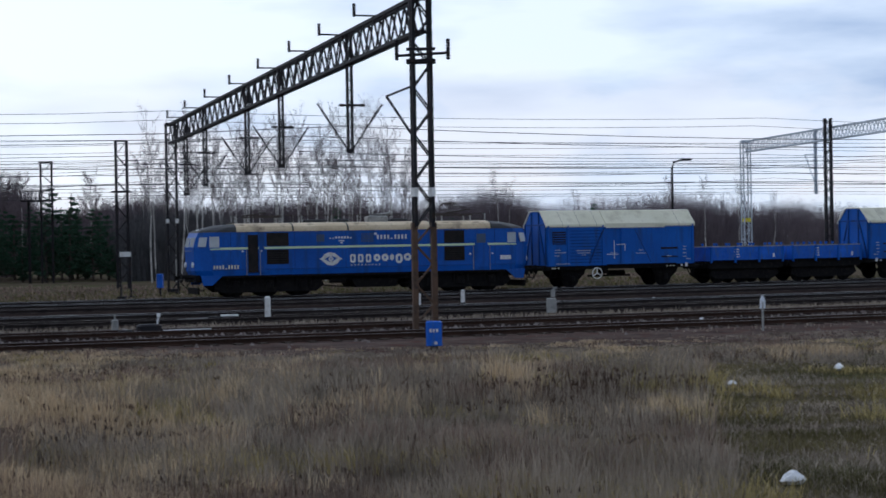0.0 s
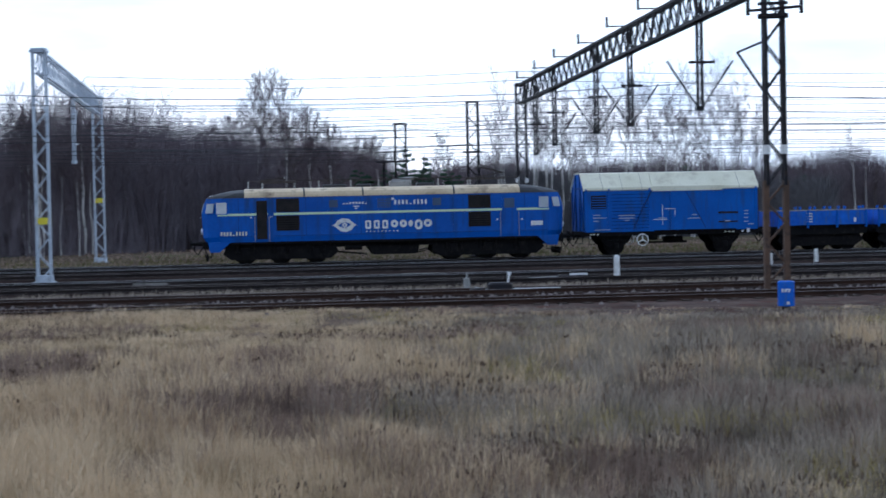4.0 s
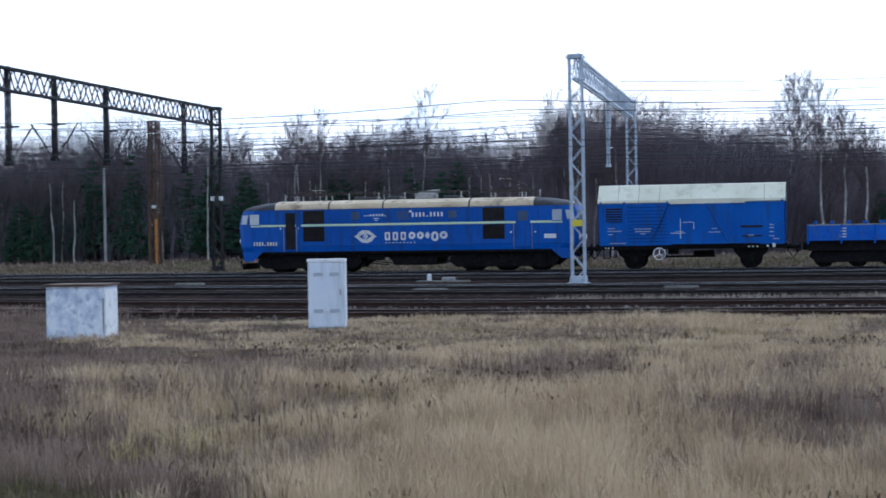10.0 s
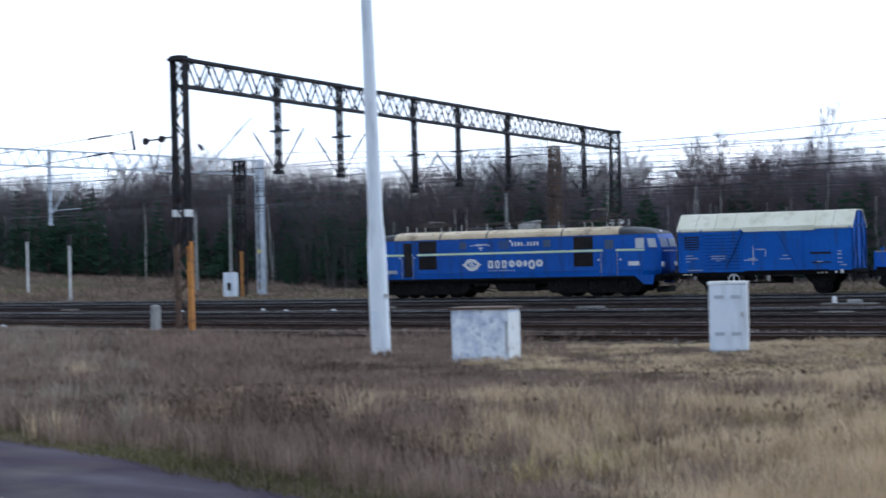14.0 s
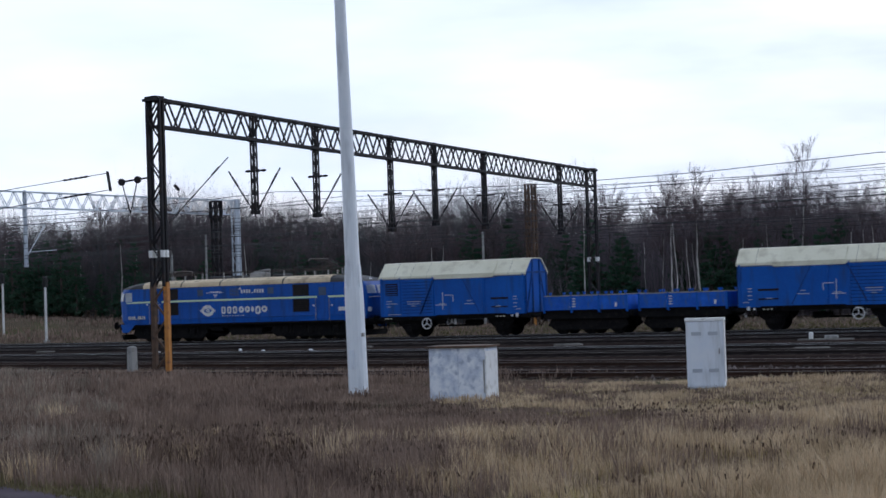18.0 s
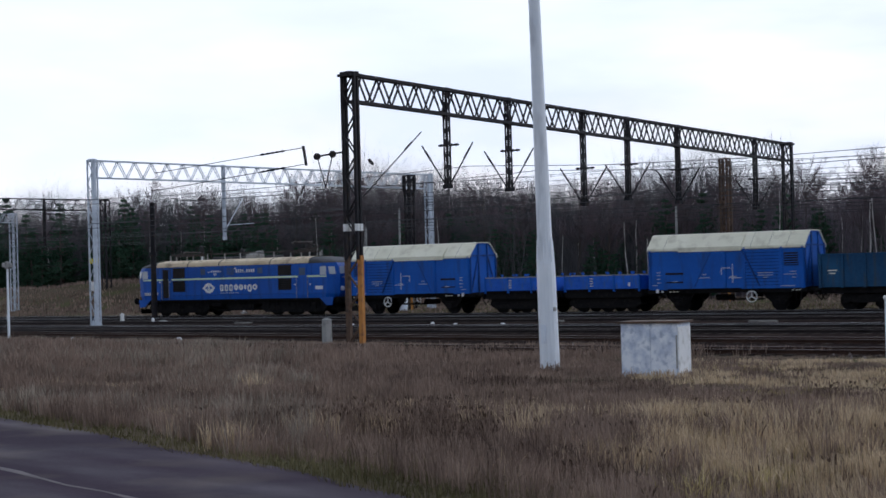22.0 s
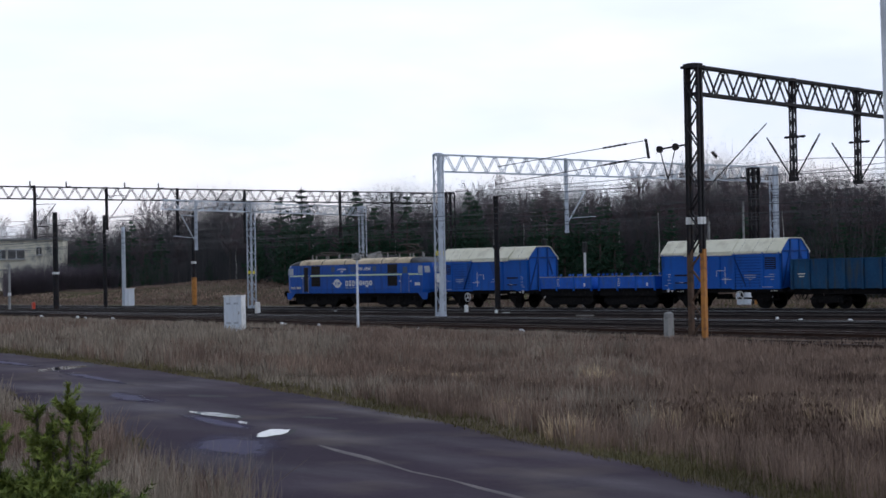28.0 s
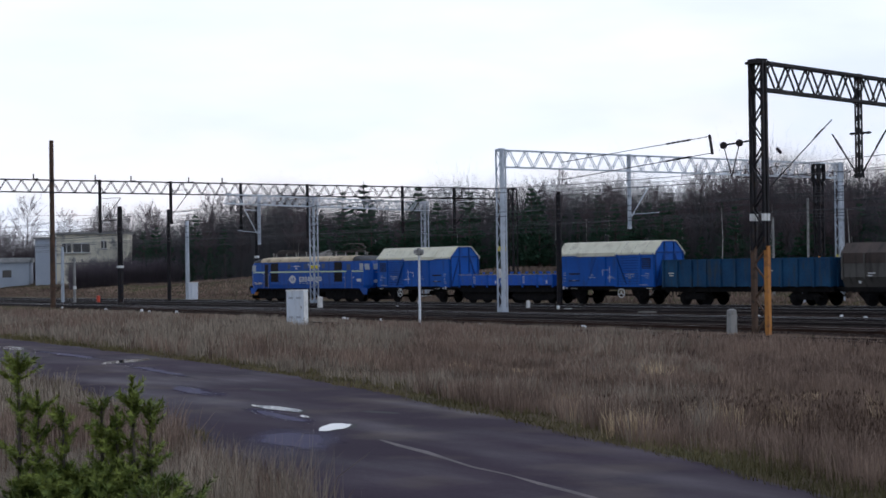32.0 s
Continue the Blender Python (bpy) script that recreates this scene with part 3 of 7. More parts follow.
def tar_seam():
    m, rng = Mesh(), random.Random(5)
    pts = [Vector((-13.8 - 1.0 * i, 10.55 + 0.145 * 1.0 * i + rng.uniform(-0.05, 0.05), 0.0)) for i in range(11)]
    rows = []
    for p in pts:
        w = rng.uniform(0.03, 0.09)
        rows.append([p + Vector((0.05, -w, 0.066)), p + Vector((0, 0, 0.075)), p + Vector((-0.05, w, 0.066))])
    m.loft(rows, closed=False)
    return m


SEAM = surf("pale_filled_seam", (0.055, 0.044, 0.048), (0.15, 0.125, 0.12), 0.9, 0.8, fine=14, spread=0.7)
single("road_seam", tar_seam(), SEAM, "pale filled crack along the asphalt road", "road crack")
for k, (px, py, la, lb) in enumerate(((-35.45, 15.16, 0.6, 0.26), (-28.5, 14.4, 0.45, 0.18))):
    m = Mesh()
    m.v = [(la * (1 + 0.2 * math.sin(3 * a + k)) * math.cos(a), lb * (1 + 0.2 * math.sin(2 * a + k)) * math.sin(a), 0) for a in [i * math.pi / 8 for i in range(16)]]
    m.f = [tuple(range(16))]
    single("road_patch", m, PATCH, "dark tar patch in the asphalt", "road patch", pose(px, py, road_z(px, py) + 0.006, 0, 0, 15), "patches in the road")
for k, (px, py, la, lb, turn) in enumerate(((-24.9, 11.1, 2.3, 0.95, 150), (-36.3, 13.9, 3.1, 0.5, 168), (-44.5, 15.6, 5.0, 0.5, 172), (-56.0, 16.6, 5.5, 0.55, 178), (-29.0, 12.6, 2.8, 0.34, 172))):
    road_film("damp_sheen_patch", "wet patch on the worn asphalt with its sky sheen painted bluish", "wet patch", WET_SHEEN, px, py, la, lb, turn, 80 + k, 0.003, 0.16)


# ---- the train ----
def wheelset(parent, x, r, gauge=1.5):
    """Two wheels with their tyres on an axle; it turns on its own."""
    m = Mesh()
    for s in (-1, 1):
        m.disc((0, s * gauge / 2, 0), r, 0.13, "y", 20)
        m.disc((0, s * (gauge / 2 - 0.05), 0), r + 0.03, 0.03, "y", 20)
        m.disc((0, s * (gauge / 2 + 0.07), 0), r * 0.35, 0.10, "y", 12)
        for k in range(6):
            a = k * math.pi / 3
            m.box(0.62 * r * math.cos(a), s * (gauge / 2 + 0.07), 0.62 * r * math.sin(a) - 0.04, 0.08, 0.02, 0.08)
    m.tube([(0, -0.95, 0), (0, 0.95, 0)], [0.09, 0.09], 10)
    w = part("wheelset", m, BLACK, parent)
    w.location = (x, 0, r)
    SPIN.append((w, x, r))
    return w


SPIN = []


def buffers(parent, x, sign, z=1.04):
    for y in (-0.875, 0.875):
        m = Mesh().tube([(x, y, z), (x + sign * 0.38, y, z)], [0.10, 0.10], 10).tube([(x + sign * 0.36, y, z), (x + sign * 0.60, y, z)], [0.075, 0.075], 10).tube([(x + sign * 0.60, y, z), (x + sign * 0.64, y, z)], [0.24, 0.22], 14)
        part("buffer", m, BLACK, parent)
    m = Mesh().tube([(x, 0, z), (x + sign * 0.45, 0, z - 0.05), (x + sign * 0.5, 0, z - 0.3)], [0.05, 0.05, 0.04], 8)
    m.tube([(x, 0.35, z - 0.1), (x + sign * 0.3, 0.35, z - 0.55), (x + sign * 0.62, 0.30, z - 0.15)], [0.03, 0.03, 0.03], 6)
    part("coupling", m, BLACK, parent)


def plan_loop(length, width, front, cut):
    """Plan of a loco body at one height: straight sides, the ends cut to a blunt nose."""
    L, w = length / 2, width / 2
    return [(L, front), (L - cut * 0.35, w * 0.86), (L - cut, w), (-L + cut, w), (-L + cut * 0.35, w * 0.86), (-L, front), (-L, -front), (-L + cut * 0.35, -w * 0.86), (-L + cut, -w), (L - cut, -w), (L - cut * 0.35, -w * 0.86), (L, -front)]


def panel(x0, x1, z0, z1, y, depth=0.02):
    return Mesh().box((x0 + x1) / 2, y, z0, abs(x1 - x0), depth, z1 - z0)


def ring_shape(cx, cz, w, h, cut, stroke, y0, y1):
    """A flat frame with cut corners, drawn out from y0 to y1."""
    def loop(w, h, c):
        a, b = w / 2, h / 2
        return [(-a + c, -b), (a - c, -b), (a, -b + c), (a, b - c), (a - c, b), (-a + c, b), (-a, b - c), (-a, -b + c)]
    m = Mesh()
    out, inn = loop(w, h, cut), loop(w - 2 * stroke, h - 2 * stroke, max(0.01, cut - stroke * 0.6))
    m.loft([[(cx + px, yy, cz + pz) for px, pz in lp] for lp, yy in ((out, y0), (out, y1), (inn, y1), (inn, y0), (out, y0))], closed=False)
    k = len(m.v) // 5
    m.f += [(r * k + k - 1, r * k, (r + 1) * k, (r + 1) * k + k - 1) for r in range(4)]
    return m


def locomotive():
    e = thing("electric_locomotive", "blue electric locomotive with cream roof and pale yellow stripe", "locomotive", Matrix())
    W = 2.97
    m = Mesh()
    levels = ((1.08, 17.6, W - 0.05, 1.02), (1.35, 17.9, W, 1.05), (2.44, 18.0, W, 1.08), (2.52, 18.0, W, 1.08), (3.02, 17.72, W, 1.12), (3.27, 17.5, W - 0.03, 1.10))
    m.loft([[(x, y, z) for x, y in plan_loop(ln, w, f, 0.75)] for z, ln, w, f in levels])
    body = part("body", m, LOCO_BLUE, e, "blue painted steel body")
    # roof: a rounded shell, sooty at both ends, cream between
    m = Mesh()
    levels = ((3.262, 17.55, W + 0.02, 1.12), (3.37, 17.2, W - 0.04, 1.08), (3.50, 16.3, W - 0.20, 0.95), (3.62, 15.2, W - 0.7, 0.7), (3.67, 14.2, W - 1.6, 0.4))
    m.loft([[(x, y, z) for x, y in plan_loop(ln, w, f, 0.8)] for z, ln, w, f in levels])
    roof = part("roof", m, SOOT, e, "sooty dark roof ends")
    prof = [(W / 2 + 0.022, 3.27), (W / 2 - 0.005, 3.38), (W / 2 - 0.09, 3.53), (W / 2 - 0.34, 3.64), (W / 2 - 0.80, 3.70), (0, 3.72)]
    prof = prof + [(-y, z) for y, z in prof[-2::-1]]
    for x0, x1 in ((6.9, 3.98), (3.93, 1.08), (1.03, -3.45), (-3.50, -6.8)):
        q = Mesh()
        q.loft([[(x, y, z) for y, z in prof] for x in (x0, x1)], closed=False)
        part("roof_panel", q, LOCO_ROOF, e, "cream roof panel with soot stains")
        part("roof_seam", Mesh().loft([[(x, y, z + 0.015) for y, z in prof] for x in (x1 + 0.03, x1 - 0.05)], closed=False), SOOT, e)
    # roof gear
    for x in (5.2, -5.2):
        s = 1 if x > 0 else -1
        g = part("pantograph", Mesh().box(x, 0, 3.98, 1.9, 0.06, 0.06).box(x, 0.5, 3.98, 1.9, 0.06, 0.06).box(x, -0.5, 3.98, 1.9, 0.06, 0.06), COPPER, e, "folded pantograph" if x > 0 else "raised pantograph")
        up = 0.22 if x > 0 else 0.62
        for y in (-0.45, 0.45):
            part("lower_arm", Mesh().bar((x - 0.8 * s, y, 4.05), (x + 0.9 * s, y * 0.8, 4.02 + up * 0.48), 0.06), COPPER, g)
            part("upper_arm", Mesh().bar((x + 0.9 * s, y * 0.8, 4.02 + up * 0.48), (x - 0.3 * s, y, 4.02 + up), 0.045), COPPER, g)
        part("collector_head", Mesh().tube([(x - 0.3 * s, -0.95, 3.92 + up), (x - 0.3 * s, -0.7, 4.03 + up), (x - 0.3 * s, 0.7, 4.03 + up), (x - 0.3 * s, 0.95, 3.92 + up)], [0.04] * 4, 6).tube([(x + 0.0 * s, -0.7, 4.03 + up), (x, 0.7, 4.03 + up)], [0.04] * 2, 6), COPPER, g)
        for y in (-0.5, 0.5):
            for dx in (-0.8, 0.8):
                part("insulator", Mesh().tube([(x + dx, y, 3.64), (x + dx, y, 3.76), (x + dx, y, 3.85), (x + dx, y, 3.92), (x + dx, y, 4.0)], [0.04, 0.06, 0.035, 0.06, 0.03], 8), CONCRETE, e)
    for x in (6.7, 3.2, 1.6, 0.2, -1.3, -2.8, -6.9):
        part("insulator", Mesh().tube([(x, 0.35, 3.66), (x, 0.35, 3.82), (x, 0.35, 3.93), (x, 0.35, 4.0), (x, 0.35, 4.08)], [0.035, 0.055, 0.03, 0.055, 0.03], 8), CONCRETE, e)
    part("roof_conductor", Mesh().tube([(6.7, 0.35, 4.08), (3.2, 0.35, 4.1), (-2.8, 0.35, 4.1), (-6.9, 0.35, 4.08)], [0.022] * 4, 6).tube([(3.2, -0.3, 4.05), (-3.0, -0.3, 4.05)], [0.02] * 2, 6), COPPER, e)
    part("main_switch", Mesh().box(-0.9, 0.1, 3.66, 1.1, 0.7, 0.34, chamfer=0.05).tube([(-0.5, 0.1, 4.0), (-1.6, 0.1, 4.12)], [0.11, 0.09], 10), CONCRETE, e, "grey main switch on the roof")
    for x, lx in ((2.4, 1.2), (-2.2, 0.9), (0.9, 0.7)):
        part("roof_resistor_cover", Mesh().box(x, -0.35, 3.64, lx, 0.9, 0.24, chamfer=0.05), SOOT, e)
    # sides
    for sy in (1, -1):
        y = sy * (W / 2 + 0.006)
        part("stripe", Mesh().box(0, y, 2.39, 16.45, 0.02, 0.11), STRIPE, e, "pale yellow-green stripe")
        for a, b in ((5.36, 4.22), (-4.16, -5.28)):
            gr = part("grille", panel(a, b, 2.53, 3.20, y, 0.03), GRILLE_AND_DOORWAY, e, "dark ventilation grille")
            part("grille", panel(a, b, 1.62, 2.36, y, 0.03), GRILLE_AND_DOORWAY, e, "dark ventilation grille")
            for k in range(6):
                part("slat", Mesh().box((a + b) / 2, y + sy * 0.02, 1.66 + 0.115 * k, 1.10, 0.02, 0.035), BLACK, gr)
        # the open doorway's shade is a flat dark panel; the other doors are blue
        for a, b, mt in ((6.32, 5.80, GRILLE_AND_DOORWAY if sy > 0 else LOCO_BLUE), (-5.85, -6.6, LOCO_BLUE)):
            d = part("door", panel(a, b, 1.22, 3.12, y, 0.03), mt, e, "open doorway with its shaded inside as a dark panel" if mt is GRILLE_AND_DOORWAY else "blue cab door")
            if mt is LOCO_BLUE:
                part("door_window", panel(a - 0.12, b + 0.12, 2.52, 3.0, y + sy * 0.012, 0.03), surf_dim, d)
            for hx in (a + 0.09, b - 0.09):
                part("handrail", Mesh().tube([(hx, y + sy * 0.06, 1.1), (hx, y + sy * 0.06, 2.35)], [0.018, 0.018], 6), STEEL, d)
        part("open_door_leaf", panel(5.76, 5.48, 1.22, 3.12, y, 0.05), LOCO_BLUE, e)
        for a, b in ((2.75, 2.33), (-2.38, -2.80)):
            part("engine_room_window", panel(a, b, 2.72, 3.08, y, 0.02), surf_dim, e)
        lv = part("louvre", panel(0.36, -0.28, 2.66, 3.10, y, 0.02), surf_dim, e)
        for k in range(5):
            part("slat", Mesh().box(0.04, y + sy * 0.015, 2.69 + 0.085 * k, 0.6, 0.02, 0.03), LOCO_BLUE, lv)
        for a, b in ((8.28, 7.78), (-7.72, -8.20)):
            wdw = part("cab_window", panel(a, b, 2.50, 3.05, y - sy * 0.003, 0.03), PANE, e, "pale cab side window")
            for zf in (2.46, 3.05):
                part("window_frame", Mesh().box((a + b) / 2, y + sy * 0.01, zf, abs(a - b) + 0.08, 0.02, 0.04), LOCO_BLUE, wdw)
        for x in (6.6, 5.62, -5.6, -6.85):
            part("marker_light", Mesh().disc((x, y, 2.3 if x > 0 else 1.95), 0.05, 0.05, "y", 8), WHITE, e)
        # emblem and lettering, as plain shapes
        ex, ez = 2.01, 1.83
        em = Mesh()
        for u in (1, -1):
            outer = [(-0.62, -0.02), (-0.44, 0.10), (-0.20, 0.30), (0.10, 0.34), (0.34, 0.24), (0.46, 0.08), (0.60, 0.0)]
            inner = [(0.40, -0.05), (0.27, 0.02), (0.12, 0.11), (-0.06, 0.15), (-0.24, 0.07), (-0.38, -0.02)]
            em.prism([(ex + u * px, ez + u * pz) for px, pz in outer + inner], y + sy * 0.004, y + sy * 0.012)
        part("emblem", em, WHITE, e, "white eye-shaped emblem")
        part("emblem_core", ring_shape(ex, ez, 0.30, 0.30, 0.145, 0.075, y + sy * 0.004, y + sy * 0.013), WHITE, e)
        for k in range(3):
            part("lettering_block", ring_shape(0.84 - 0.42 * k, 1.83, 0.29, 0.42, 0.05, 0.095, y + sy * 0.004, y + sy * 0.012), WHITE, e, "white lettering shape")
        for x, wd, z, h in ((-0.46, 0.36, 1.85, 0.37), (-0.90, 0.36, 1.85, 0.37), (-1.27, 0.22, 1.85, 0.37), (-1.66, 0.38, 1.79, 0.48), (-2.12, 0.40, 1.85, 0.37)):
            part("lettering_block", ring_shape(x, z, wd, h, 0.11, 0.125, y + sy * 0.004, y + sy * 0.012), WHITE, e, "white lettering shape")
        for k in range(9):
            part("lettering_bar", Mesh().box(0.92 - 0.19 * k, y + sy * 0.008, 1.47, 0.07, 0.008, 0.05), CREAM, e)
        for k in range(9):
            part("number_bar", Mesh().box(-0.52 - 0.19 * k, y + sy * 0.008, 2.80, 0.10, 0.008, 0.22 if k != 4 else 0.05), WHITE, e)
        part("number_bar", Mesh().box(-0.40, y + sy * 0.008, 3.03, 0.13, 0.008, 0.10), WHITE, e)
        for k in range(9):
            part("number_bar", Mesh().box(8.05 - 0.15 * k, y + sy * 0.008, 1.42, 0.08, 0.008, 0.19 if k != 4 else 0.05), CREAM, e)
        for k in range(8):
            part("lettering_bar", Mesh().box(2.02 - 0.155 * k, y + sy * 0.008, 2.86, 0.09, 0.008, 0.11 if 1 < k < 7 else 0.05), WHITE, e)
        part("lettering_bar", Mesh().box(1.42, y + sy * 0.008, 2.72, 0.3, 0.008, 0.05).box(1.42, y + sy * 0.008, 2.62, 0.12, 0.008, 0.05), WHITE, e)
        part("white_plate", panel(-7.30, -7.90, 1.62, 1.84, y + sy * 0.004), WHITE, e)
        part("skirt", Mesh().prism([(8.72, 1.12), (8.62, 0.62), (8.15, 0.62), (7.6, 1.12)], y - sy * 0.06, y - sy * 0.02), LOCO_BLUE, e)
        part("skirt", Mesh().prism([(-8.72, 1.12), (-8.62, 0.62), (-8.15, 0.62), (-7.6, 1.12)], y - sy * 0.06, y - sy * 0.02), LOCO_BLUE, e)
        part("lower_seam", Mesh().box(0, y, 1.36, 16.3, 0.012, 0.03), DEEP_BLUE, e, "darker seam along the lower body")
        for px in (7.2, 3.9, 1.2, -1.0, -3.4, -7.0):
            part("body_joint", Mesh().box(px, y - sy * 0.004, 1.37, 0.03, 0.012, 1.85), DEEP_BLUE, e)
        part("sand_line", Mesh().box(0, y - sy * 0.05, 0.98, 15.2, 0.04, 0.11), BLACK, e)
    # ends
    for s in (1, -1):
        for yy in (-0.58, 0.58):
            n = Mesh()
            n.loft([[(s * 8.985, yy - 0.45, 2.56), (s * 8.985, yy + 0.45, 2.56), (s * 8.86, yy + 0.43, 3.02), (s * 8.86, yy - 0.43, 3.02)], [(s * 9.02, yy - 0.45, 2.56), (s * 9.02, yy + 0.45, 2.56), (s * 8.905, yy + 0.43, 3.02), (s * 8.905, yy - 0.43, 3.02)]])
            part("windscreen", n, PANE, e, "sloping windscreen")
            c = Mesh()
            c.loft([[(s * 8.80, yy * 2.18, 2.55), (s * 8.45, yy * 2.50, 2.55), (s * 8.36, yy * 2.50, 3.02), (s * 8.70, yy * 2.18, 3.02)], [(s * 8.83, yy * 2.24, 2.55), (s * 8.47, yy * 2.565, 2.55), (s * 8.38, yy * 2.575, 3.02), (s * 8.74, yy * 2.25, 3.02)]])
            part("corner_window", c, PANE, e)
            part("headlamp", Mesh().disc((s * 9.0, yy * 1.5, 1.65), 0.14, 0.10, "x", 14), WHITE, e)
            part("step", Mesh().box(s * 8.7, yy * 2.3, 0.35, 0.3, 0.25, 0.04).bar((s * 8.85, yy * 2.3, 0.35), (s * 8.85, yy * 2.3, 0.95), 0.03).bar((s * 8.55, yy * 2.3, 0.35), (s * 8.55, yy * 2.3, 0.95), 0.03), BLACK, e)
        part("top_lamp", Mesh().disc((s * 8.55, 0, 3.30), 0.13, 0.12, "x", 14), WHITE, e)
        part("end_handrail", Mesh().tube([(s * 9.08, -1.0, 2.35), (s * 9.08, 1.0, 2.35)], [0.018] * 2, 6), STEEL, e)
        part("end_beam", Mesh().box(s * 8.85, 0, 0.78, 0.22, 2.6, 0.36), BLACK, e)
        part("plough", Mesh().prism([(-1.2, 0.18), (1.2, 0.18), (1.25, 0.5), (-1.25, 0.5)], s * 8.75, s * 8.83, axis="x"), BLACK, e)
        buffers(e, s * 8.95, s)
    part("centre_frame", Mesh().box(0, 0, 0.76, 17.2, 2.3, 0.34), BLACK, e)
    part("equipment_box", Mesh().prism([(0.95, 0.9), (-1.75, 0.9), (-1.6, 0.34), (0.55, 0.34)], -1.15, 1.15), BLACK, e)
    part("air_tank", Mesh().tube([(1.15, 1.15, 0.72), (2.0, 1.15, 0.72)], [0.13, 0.13], 12), BLACK, e)
    for sy in (1, -1):
        part("brake_rod", Mesh().bar((2.3, sy * 1.0, 0.50), (0.9, sy * 1.0, 0.36), 0.05), BLACK, e)
        part("brake_rod", Mesh().bar((-1.6, sy * 1.0, 0.40), (-2.3, sy * 1.0, 0.55), 0.05), BLACK, e)
    for s in (1, -1):
        bx = s * 5.15
        b = Mesh()
        for sy in (-1, 1):
            b.prism([(bx - 2.85, 0.55), (bx - 2.6, 1.02), (bx + 2.6, 1.02), (bx + 2.85, 0.50), (bx + 2.45, 0.22), (bx - 2.45, 0.22)], sy * 1.06, sy * 1.16)
            for dx in (-1.75, 0, 1.75):
                b.box(bx + dx, sy * 1.14, 0.42, 0.42, 0.22, 0.40, chamfer=0.05)
                for dd in (-0.38, 0.38):
                    b.tube([(bx + dx + dd, sy * 1.14, 0.52), (bx + dx + dd, sy * 1.14, 1.02)], [0.09, 0.09], 8)
            for dx in (-0.87, 0.87):
                b.box(bx + dx, sy * 1.10, 0.25, 0.12, 0.10, 0.5)
        b.box(bx, 0, 0.24, 4.9, 1.3, 0.62)
        part("bogie", b, BLACK, e)
        for dx in (-1.75, 0, 1.75):
            wheelset(e, bx + dx, 0.625)
    return e


surf_dim = surf("dim_blue_glass", (0.03, 0.06, 0.13), (0.05, 0.09, 0.17), 1.0, 0.3)


def axle_guards(e, x, r):
    for sy in (-1, 1):
        m = Mesh()
        m.prism([(x - 0.85, 1.0), (x - 0.72, 0.72), (x - 0.25, 0.32), (x + 0.25, 0.32), (x + 0.72, 0.72), (x + 0.85, 1.0)], sy * 0.98, sy * 1.02)
        m.box(x, sy * 1.06, 0.33, 0.28, 0.18, 0.30, chamfer=0.04)
        for k in range(4):
            m.box(x, sy * 1.06, 0.66 + 0.035 * k, 1.1 - 0.2 * k, 0.10, 0.03)
        m.bar((x - 0.62, sy * 1.06, 0.92), (x - 0.5, sy * 1.06, 0.68), 0.04).bar((x + 0.62, sy * 1.06, 0.92), (x + 0.5, sy * 1.06, 0.68), 0.04)
        part("axle_guard", m, BLACK, e)
    wheelset(e, x, r)


ROOF_SEAM = surf("roof_seam_shadow", (0.30, 0.28, 0.21), (0.38, 0.36, 0.28), 2.0, 0.8)


